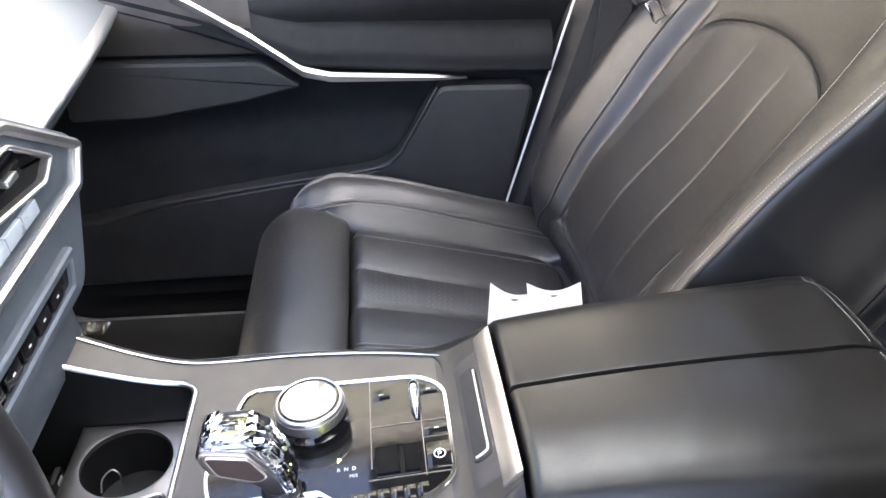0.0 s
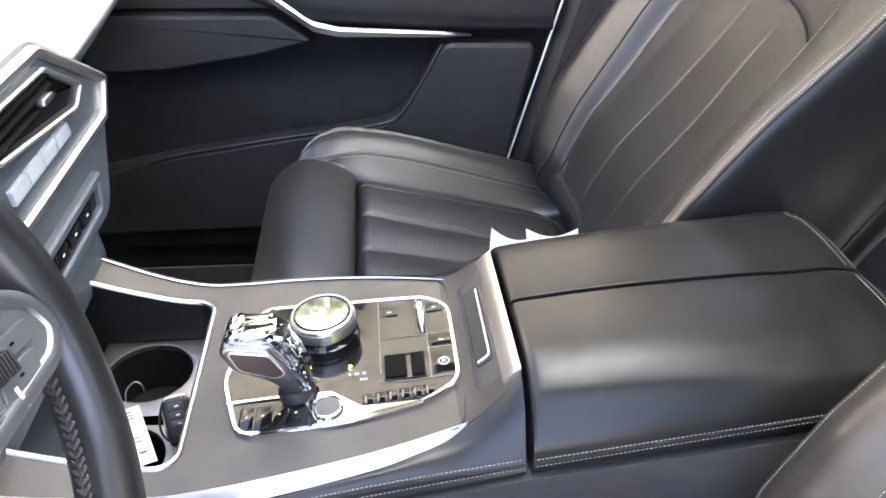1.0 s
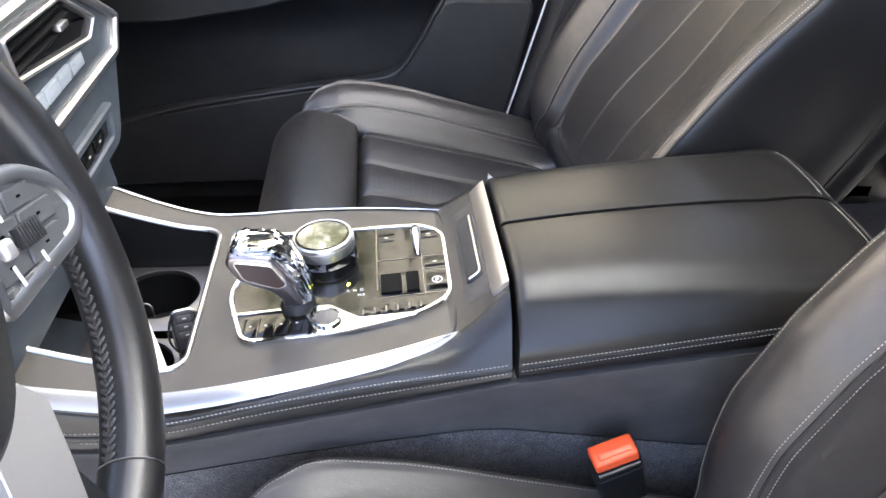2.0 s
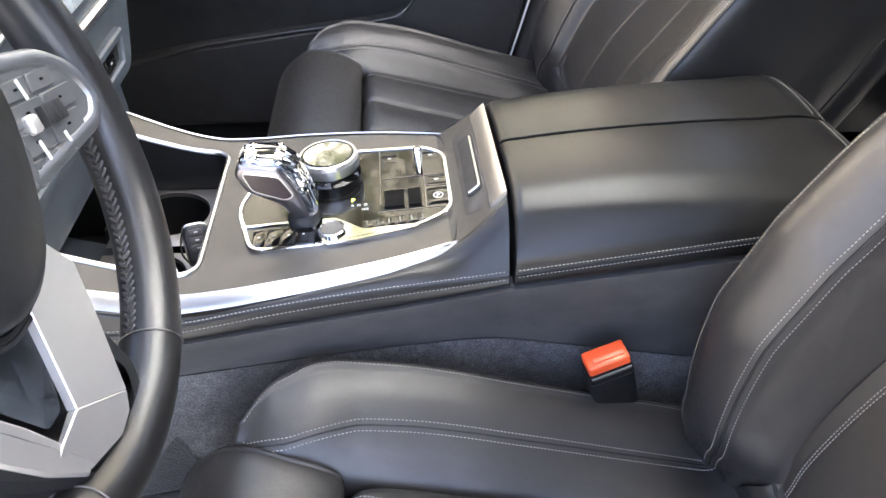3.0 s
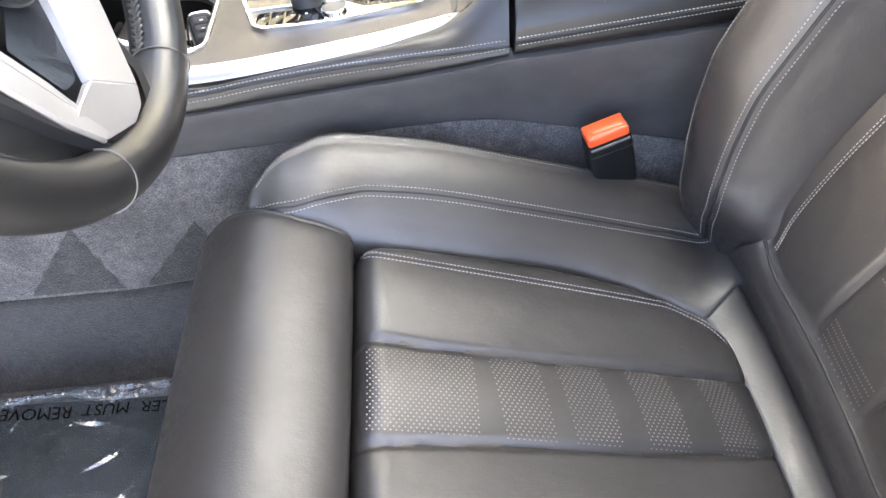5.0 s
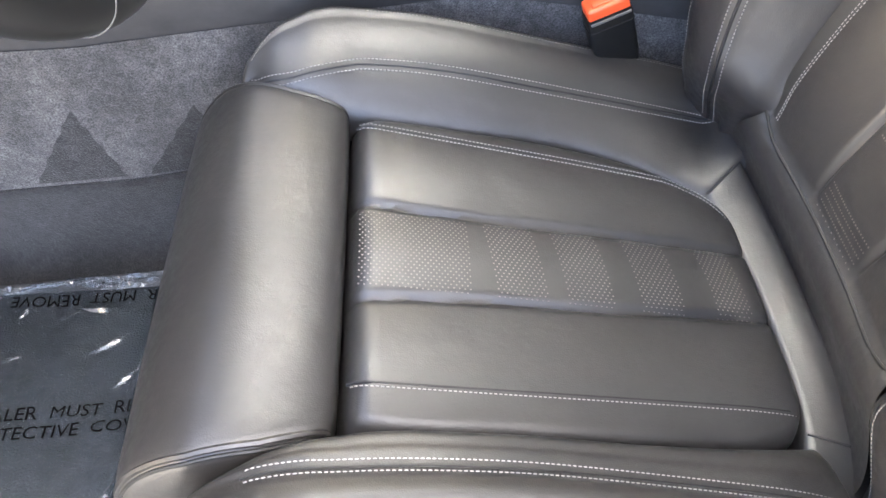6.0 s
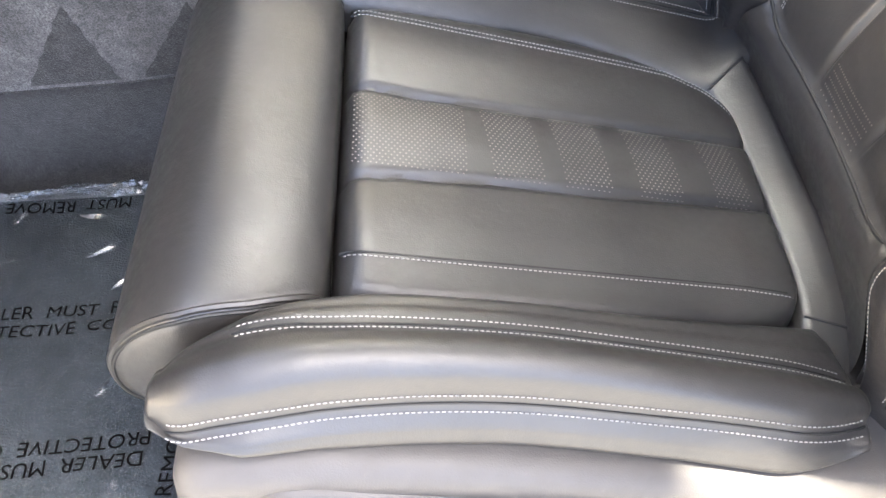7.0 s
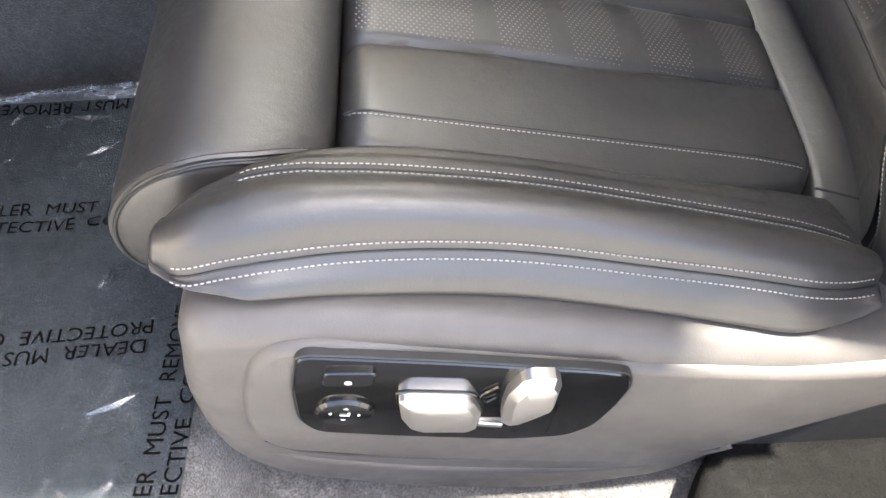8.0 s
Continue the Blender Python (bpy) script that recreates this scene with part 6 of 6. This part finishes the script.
for xv in np.linspace(-0.30, 0.152, 60):
    zt = np.interp(xv, [-0.30, -0.25, -0.17, -0.10, -0.06, 0.15], [0.617, 0.588, 0.538, 0.487, 0.478, 0.473])
    th = np.interp(xv, [-0.30, -0.1, 0.1, 0.152], [0.011, 0.010, 0.006, 0.001])
    sw.append([(xv, DOOR_Y - 0.046, zt + th), (xv, DOOR_Y - 0.052, zt + th * 0.4), (xv, DOOR_Y - 0.050, zt - th * 0.6), (xv, DOOR_Y - 0.036, zt - th)])
wpart("door_strip", grid(np.array(sw)), SATIN, door, "satin silver sweep")
wpart("decor_inlay", door_sheet(lambda x, z: DOOR_Y - 0.0475 + 0.03 * np.clip((0.56 - z) / 0.06, 0, 1), -0.46, -0.17, 0.512, 0.60, 10, 8), DECK, door, "brown mottled inlay")
tri = [(-0.46, 0.505), (-0.165, 0.503), (-0.105, 0.463), (-0.20, 0.440), (-0.34, 0.418), (-0.46, 0.415)]
wpart("grey_inlay", (lambda s: (np.stack([s[0][:, 0], DOOR_Y - 0.002 - s[0][:, 2], s[0][:, 1]], 1), s[1]))(plate(rounded(tri, 0.01), 0, 0.042, 0.004)), DOOR_GREY, door, "dark grey leather inlay")
pocket = [(0.105, 0.458), (0.262, 0.456), (0.205, 0.125), (-0.60, 0.112), (-0.60, 0.215), (-0.34, 0.268), (-0.15, 0.298), (0.0, 0.318), (0.035, 0.335), (0.062, 0.375)]
pock = wpart("map_pocket", (lambda s: (np.stack([s[0][:, 0], DOOR_Y - 0.010 - s[0][:, 2], s[0][:, 1]], 1), s[1]))(plate(rounded(pocket, 0.02, 4), 0, 0.035, 0.006)), DARK_PLASTIC, door, "dark grey map pocket")
wpart("pocket_lip", tube(spline([(-0.46, DOOR_Y - 0.044, 0.237), (-0.34, DOOR_Y - 0.044, 0.270), (-0.15, DOOR_Y - 0.044, 0.300), (0.0, DOOR_Y - 0.044, 0.320), (0.035, DOOR_Y - 0.044, 0.337), (0.062, DOOR_Y - 0.044, 0.377), (0.105, DOOR_Y - 0.044, 0.458)], 60), 0.0028, 8), SIDE_LEATHER, pock, "rounded pocket lip")
wpart("door_edge", tube(np.array([(edge_x(zz) + 0.004, DOOR_Y - 0.035, zz) for zz in np.linspace(0.2, 0.72, 20)]), 0.0022, 6), CAR_PAINT, door, "pale painted door edge")
wpart("door_end", grid(np.array([[(edge_x(zz) - 0.03, DOOR_Y + 0.008, zz), (edge_x(zz) + 0.03, DOOR_Y + 0.008, zz)] for zz in np.linspace(0.05, 0.74, 8)])), DOOR_SOFT, door)
solid("window_pane", moved(rbox(0.95, 0.005, 0.42, 0.001), pose(-0.15, 1.235, 0.90)), WINDOW, "clear side window above the door", "window", "structure").visible_shadow = False

pil = [(edge_x(zz) + 0.008, zz) for zz in np.linspace(0.05, 1.12, 12)]
pv = np.array([[(xx0, DOOR_Y - 0.02, zz), (xx0 + 0.02, DOOR_Y - 0.055, zz), (xx0 + 0.16, DOOR_Y - 0.06, zz), (xx0 + 0.22, DOOR_Y, zz), (xx0 + 0.22, DOOR_Y + 0.06, zz), (xx0, DOOR_Y + 0.06, zz)] for xx0, zz in pil])
solid("pillar_far", grid(pv, False, True, True), DARK_PLASTIC, "dark plastic pillar trim between the doors", "pillar", "structure")

belt = thing("seat_belt", pose(0.36, 1.14, 0.62), "black seat belt hanging beside the far seat with chrome tongue", "seat belt")
webb = spline([(0.40, 1.155, 1.0), (0.375, 1.14, 0.72), (0.365, 1.13, 0.55), (0.36, 1.135, 0.35), (0.36, 1.14, 0.12)], 30)
wpart("strap", grid(np.array([webb + (-0.023, 0, 0), webb + (0.023, -0.006, 0), webb + (0.023, -0.0045, 0), webb + (-0.023, 0.0015, 0)]), True, False), WEBBING, belt, "black woven strap")
tg = pose(0.402, 1.06, 0.598, 60, 0, 10) @ pose(0, 0, 0, 0, 0, 24)
wpart("tongue", moved(hoop(rounded([(-0.012, -0.017), (0.012, -0.017), (0.011, 0.017), (-0.011, 0.017)], 0.004), 0.0045, -0.0012, 0.0012), tg), CHROME, belt, "bright metal tongue")
wpart("tongue_grip", moved(rbox(0.050, 0.022, 0.010, 0.004), tg @ pose(0, 0.030, 0)), DARK_PLASTIC, belt)

# ---------------------------------------------------------------- floor, mats and the car round them
fx, fy = np.meshgrid(np.linspace(-0.85, 1.1, 160), np.linspace(-0.27, 1.22, 90), indexing="ij")
fz = 0.012 + 0.22 * np.clip((-0.52 - fx) / 0.3, 0, 1) ** 1.5
fz -= 0.095 * np.clip((fx + 0.205) / 0.045, 0, 1) * np.clip((0.30 - fy) / 0.08, 0, 1)      # sunk beside the seat rails
solid("floor", grid(np.stack([fx, fy, fz], -1)), CARPET, "charcoal carpeted car floor", "floor", "structure")


def mat_sheet(x0, x1, y0, y1, z0, thick):
    o = rounded([(x0, y0), (x1, y0), (x1, y1), (x0, y1)], 0.03, 6)
    return plate(o, z0, z0 + thick, 0.003)


solid("floor_mat", mat_sheet(-0.62, -0.202, -0.21, 0.262, 0.016, 0.014), MAT_CLOTH, "dark grey velour mat before the driver's seat", "floor mat")
# far mat coloured near black to hold the footwell's shade
solid("floor_mat", mat_sheet(-0.62, -0.06, 0.590, 1.175, 0.016, 0.014), SHADED_PILE, "velour mat before the far seat, blackened for the footwell's shade", "floor mat")


def film_material(name, ior, rough):
    m = bpy.data.materials.new(name)
    m.use_nodes = True
    nt = m.node_tree
    nt.nodes.remove(nt.nodes["Principled BSDF"])
    mix, tr, gl, fr, sky_veil, df = (nt.nodes.new(k) for k in ("ShaderNodeMixShader", "ShaderNodeBsdfTransparent", "ShaderNodeBsdfGlossy", "ShaderNodeFresnel", "ShaderNodeMixShader", "ShaderNodeBsdfDiffuse"))
    # faint blue-grey diffuse share stands in for sky reflected by the film
    sky_veil.inputs[0].default_value, df.inputs[0].default_value = 0.028, (0.62, 0.70, 0.80, 1)
    tr.inputs[0].default_value = (0.93, 0.95, 0.97, 1)
    gl.inputs["Roughness"].default_value = rough
    fr.inputs[0].default_value = ior
    bp = nt.nodes.new("ShaderNodeBump")
    bp.inputs["Strength"].default_value, bp.inputs["Distance"].default_value = 0.5, 0.002
    nt.links.new(noise_tex(nt, coords(nt), 60, 5), bp.inputs["Height"])
    nt.links.new(bp.outputs[0], gl.inputs["Normal"])
    for a0, b0 in ((fr.outputs[0], mix.inputs[0]), (tr.outputs[0], sky_veil.inputs[1]), (df.outputs[0], sky_veil.inputs[2]), (sky_veil.outputs[0], mix.inputs[1]), (gl.outputs[0], mix.inputs[2]), (mix.outputs[0], nt.nodes["Material Output"].inputs[0])):
        nt.links.new(a0, b0)
    return m


CLING = film_material("cling_film", 1.32, 0.13)
CRINKLE = film_material("crinkled_film", 1.7, 0.07)
film = thing("protective_film", pose(-0.4, 0.05, 0.031), "clear printed plastic film over the driver's floor mat", "protective film")


ANCHOR = (-0.271, -0.162)      # round fastener under the film


def film_z(x, y):
    w = 0.0
    for k, (ax0, ay0, ph, am) in enumerate(((31, 17, 0.3, 0.0012), (-14, 43, 1.7, 0.0010), (57, -29, 2.2, 0.0007), (90, 61, 0.9, 0.0004))):
        w = w + am * np.sin(ax0 * x + ay0 * y + ph)
    lift = 0.010 * np.clip((y - 0.235) / 0.03, 0, 1) ** 2 * (0.7 + 0.2 * np.sin(47 * x) + 0.1 * np.sin(131 * x)) + 0.004 * np.clip((x + 0.225) / 0.03, 0, 1) ** 2 * (0.6 + 0.4 * np.sin(50 * y))
    anchor = np.clip((0.026 - np.hypot(x - ANCHOR[0], y - ANCHOR[1])) / 0.004, 0, 1)
    crease = 0.0022 * np.exp(-((np.sin(9 * x + 23 * y + 1.0) / 0.10) ** 2)) + 0.0018 * np.exp(-((np.sin(27 * x - 11 * y) / 0.09) ** 2))
    return 0.0345 + w + lift + 0.004 * anchor + crease


gx, gy = np.meshgrid(np.linspace(-0.62, -0.197, 180), np.linspace(-0.215, 0.264, 180), indexing="ij")
gy += 0.06 * (gx + 0.395) * np.clip(gy / 0.26, 0, 1)
wpart("film_sheet", grid(np.stack([gx, gy, film_z(gx, gy)], -1)), CLING, film, "clear wrinkled plastic")
rng = np.random.default_rng(12)
xs0 = np.linspace(-0.62, -0.197, 190)
edge_y = 0.2645 + 0.06 * (xs0 + 0.395) + 0.0012 * np.sin(xs0 * 61)
deep = 0.010 + 0.006 * np.sin(xs0 * 37 + 1)
ribbon = np.stack([np.c_[xs0, edge_y - deep * j / 6 + rng.normal(0, 0.0006, 190), film_z(xs0, edge_y - deep * j / 6) + 0.0022 + 0.0018 * math.sin(j * 1.9) + rng.normal(0, 0.0009, 190)] for j in range(7)], 0)
wpart("film_fold", grid(ribbon), CRINKLE, film, "glinting crumpled film edge", sharp=10)

# sharp pinched creases of the sheet
for cx0, cy0, turn, long in ((-0.327, 0.180, 33, 0.026), (-0.431, 0.231, 68, 0.012), (-0.385, 0.222, 20, 0.018), (-0.350, 0.226, -8, 0.022), (-0.300, 0.140, 48, 0.020), (-0.440, 0.165, 12, 0.024), (-0.290, 0.020, 61, 0.018), (-0.262, -0.110, 25, 0.022)):
    q = np.linspace(-1, 1, 14)
    rows = []
    for across, high in ((-0.0035, 0.0), (-0.0012, 0.0018), (0.0, 0.0026), (0.0010, 0.0016), (0.0035, 0.0)):
        taper = 1 - q ** 2
        a1, b1 = q * long, across * taper + 0.0015 * q ** 2
        px, py = cx0 + a1 * math.cos(radians(turn)) - b1 * math.sin(radians(turn)), cy0 + a1 * math.sin(radians(turn)) + b1 * math.cos(radians(turn))
        rows.append(np.c_[px, py, film_z(px, py) + 0.0003 + high * taper])
    wpart("film_crease", grid(np.array(rows)), CRINKLE, film)


def film_text(body, size, x0, y0, turn):
    v, f = lettering(body, size, 0.0001)
    v = v * (1.02, 1, 1)
    v, f = moved((v, f), pose(x0, y0, 0, 0, 0, turn))
    v[:, 2] += film_z(v[:, 0], v[:, 1]) + 0.0012
    wpart("printed_text", (v, f), INK, film, "black printed warning text")


for body, x0, y0, turn in (("DEALER  MUST  REMOVE", -0.450, 0.092, 2), ("PROTECTIVE  COVER", -0.449, 0.071, 2), ("DEALER  MUST  REMOVE", -0.243, -0.050, 183), ("PROTECTIVE  COVER", -0.240, -0.031, 183),
                           ("DEALER  MUST  REMOVE", -0.219, -0.235, 88), ("PROTECTIVE  COVER", -0.199, -0.238, 88), ("DEALER  MUST  REMOVE", -0.233, 0.249, 180), ("PROTECTIVE  COVER", -0.56, 0.02, 90)):
    film_text(body, 0.0195, x0, y0, turn)

far_film = thing("protective_film", pose(-0.52, 1.13, 0.032), "scrap of crumpled clear film on the far mat", "protective film")
sx, sy = np.meshgrid(np.linspace(-0.56, -0.48, 18), np.linspace(1.12, 1.155, 8), indexing="ij")
wpart("film_sheet", grid(np.stack([sx, sy, 0.036 + np.abs(rng.normal(0, 0.004, sx.shape))], -1)), CRINKLE, far_film, "", sharp=10)

card = thing("paper_cards", pose(0.20, 0.845, 0.255), "white printed cards lying on the far seat", "paper cards")
for k, (dx, ry) in enumerate(((0.0, 8), (0.055, -4))):
    cm = pose(0.175 + dx, 0.82, 0.275 + 0.003 * k, 62, ry, 2 - 3 * k)
    o = np.array([(-0.036, -0.030), (0.036, -0.030)] + [(0.036 - 0.072 * q, 0.026 + 0.006 * q - 0.012 * math.sin(math.pi * q)) for q in np.linspace(0, 1, 14)])
    sheet = plate(o, 0, 0.0008, 0.0002)
    bent = np.asarray(sheet[0]).copy()
    bent[:, 2] += 5.0 * bent[:, 0] ** 2
    c1 = wpart("card", moved((bent, sheet[1]), cm), PAPER, card)
    for j in range(3):
        wpart("print_bar", moved(rbox(0.03, 0.0025, 0.0003, 0), cm @ pose(0, 0.01 - 0.01 * j, 0.0022)), GREY_KEY, c1)

# shell of the car: sills, unseen roof, rear wall, driver's unseen pillar
solid("sill_near", moved(rbox(1.9, 0.10, 0.09, 0.02), pose(0.1, -0.31, -0.06)), DARK_PLASTIC, "black door sill", "door sill", "structure")
# dark sheet laid where the rear floor lies in shade
solid("rear_floor_shade", soft_plate(rounded([(0.175, -0.262), (0.20, -0.20), (0.235, -0.14), (0.30, -0.09), (0.90, -0.06), (0.90, -0.262)], 0.03, 5), -0.085, -0.045, 0.012), SHADED_PILE, "near-black sheet for the shaded rear floor beside the sill", "floor covering", "structure")
solid("sill_far", moved(rbox(1.9, 0.06, 0.09, 0.02), pose(0.1, 1.235, 0.03)), WELL_BLACK, "black door sill", "door sill", "structure")


def roof_z(x, y):
    return 1.13 + 0.05 * (1 - ((y - CENTRE) / 0.64) ** 2) - 0.05 * ((x - 0.5) / 1.1) ** 2


def roof_piece(x0, x1, y0, y1):
    """A piece of roof with headliner below and skin above."""
    x, y = np.meshgrid(np.linspace(x0, x1, 12), np.linspace(y0, y1, 10), indexing="ij")
    low, high = np.stack([x, y, roof_z(x, y)], -1), np.stack([x, y, roof_z(x, y) + 0.05], -1)
    rim_low, rim_high = (np.concatenate([a[:, 0], a[-1, 1:], a[::-1, -1][1:], a[0, ::-1][1:]]) for a in (low, high))
    return join(grid(low), grid(high), grid(np.array([rim_low, rim_high])))


# roof out of view; near edges set so sun reaches only the rear trim
solid("ceiling", join(roof_piece(-0.18, -0.10, -0.30, 1.14), roof_piece(0.42, 0.62, -0.30, 1.14), roof_piece(0.62, 1.6, -0.25, 1.14), roof_piece(-0.10, 0.42, -0.30, 0.12), roof_piece(-0.10, 0.42, 0.83, 1.14)), HEADLINER, "unseen grey fabric headliner, its edges set to shape the sun", "ceiling", "structure")
solid("wall_rear", moved(rbox(0.15, 1.5, 1.09, 0.05), pose(1.15, CENTRE, 0.57)), DARK_PLASTIC, "dark rear bench and shell", "rear bench", "structure")
solid("wall_front", moved(rbox(0.06, 1.5, 0.75, 0.02), pose(-1.0, CENTRE, 0.34)), DARK_PLASTIC, "dark bulkhead", "bulkhead", "structure")
solid("wall_far", moved(rbox(0.85, 0.06, 0.72, 0.03), pose(0.86, 1.235, 0.36)), DARK_PLASTIC, "dark rear door trim", "door trim", "structure")
# panel out of view, added to cut sky light on the seat's rear trim
solid("wall_near_shade", moved(rbox(0.62, 0.07, 0.86, 0.03), pose(0.95, -0.335, 0.36)), DARK_PLASTIC, "unseen dark panel added to shade the seat's rear trim", "door trim", "structure")
solid("window_rear", moved(rbox(0.84, 0.005, 0.46, 0.001), pose(0.88, 1.225, 0.94)), TINTED, "dark tinted rear side window", "window", "structure").visible_shadow = False
# pillar out of view, placed to dim the bolster's heel yet pass the sun
solid("pillar_near_shade", moved(rbox(0.32, 0.12, 1.15, 0.03), pose(0.49, -0.34, 0.58)), DARK_PLASTIC, "unseen dark pillar placed to shade the seat's rear side", "pillar", "structure")
# glass roof and blind are additions out of view, for soft top light
solid("window_roof", moved(rbox(0.54, 0.74, 0.005, 0.001), pose(0.16, CENTRE, 1.232)), WINDOW, "added unseen glass roof panel over the blind", "window", "structure").visible_shadow = False
bx0, by0 = np.meshgrid(np.linspace(-0.105, 0.425, 16), np.linspace(0.115, 0.835, 12), indexing="ij")
solid("roof_fill_blind", grid(np.stack([bx0, by0, roof_z(bx0, by0) + 0.03], -1)), FILL_BLIND, "added unseen cloth blind that passes soft light from above", "roof blind", "structure")
def plastered(name, long, high, m, bays, label):
    """An unseen rendered wall with windows; local x along it, its face towards -y."""
    wall = thing(name, m, label, "wall", "", "structure")
    part("wall_face", moved(rbox(long, 0.25, high, 0.02), pose(0, 0.125, high / 2)), PLASTER, wall)
    part("coping", moved(rbox(long, 0.36, 0.10, 0.02), pose(0, 0.12, high + 0.05)), CONCRETE, wall)
    for wx in bays:
        part("window_frame", moved(rbox(1.1, 0.10, 1.4, 0.01), pose(wx, -0.03, 1.7)), PAPER, wall)
        part("pane", moved(rbox(0.94, 0.03, 1.24, 0.005), pose(wx, -0.09, 1.7)), GLOSS, wall)
        part("window_sill", moved(rbox(1.3, 0.22, 0.08, 0.01), pose(wx, -0.07, 0.94)), CONCRETE, wall)


# both walls are added out of view to warm the light and fill reflections
plastered("wall_bounce_side", 10.0, 4.9, pose(-3.0, 4.5, -0.35), (-3.2, -0.2, 2.6), "unseen beige wall added for warm bounce and reflections")
plastered("wall_bounce_ahead", 12.0, 4.6, pose(-6.0, 0.5, -0.35, 0, 0, 90), (-3.0, 3.0), "unseen beige wall added to bounce warm light through the windscreen")
tree = thing("yard_tree", pose(-0.3, 3.9, -0.35), "slim yellow-green tree before the yard wall", "tree")
part("trunk", tube(spline([(0, 0, 0), (0.04, 0.02, 0.8), (-0.03, 0.0, 1.6), (0.05, 0.03, 2.4), (0.0, 0.0, 3.4)], 30), np.linspace(0.07, 0.015, 30), 10), BARK, tree)
twigs, leaves, facets_l = [], [], []
rng = np.random.default_rng(21)
for k in range(26):
    z0, a0, r0 = rng.uniform(1.0, 3.2), rng.uniform(0, 2 * math.pi), rng.uniform(0.5, 1.2)
    tip = np.array([r0 * math.cos(a0), 0.45 * r0 * math.sin(a0), z0 + rng.uniform(0.15, 0.5)])
    twigs.append(tube(spline([(0, 0, z0 - 0.2), tip * (0.5, 0.5, 0) + (0, 0, z0 + 0.1), tip], 8), np.linspace(0.018, 0.004, 8), 5))
    for c in range(46):
        p = np.array([0, 0, z0 - 0.2]) + (tip - (0, 0, z0 - 0.2)) * rng.uniform(0.35, 1.05) + rng.normal(0, 0.09, 3)
        e1, e2 = rng.normal(0, 1, 3), rng.normal(0, 1, 3)
        e1, e2 = e1 / np.linalg.norm(e1) * 0.065, e2 / np.linalg.norm(e2) * 0.030
        n0 = len(leaves)
        leaves += [p - e1, p + e2, p + e1, p - e2]
        facets_l.append((n0, n0 + 1, n0 + 2, n0 + 3))
part("limbs", join(*twigs), BARK, tree)
part("crown", (np.array(leaves), facets_l), LEAF, tree, "sparse yellow-green leaves")["kind"] = "stuff"
solid("ground", moved(rbox(400, 400, 0.2, 0), pose(0, 0, -0.45)), CONCRETE, "pale paved ground outside", "ground", "structure")
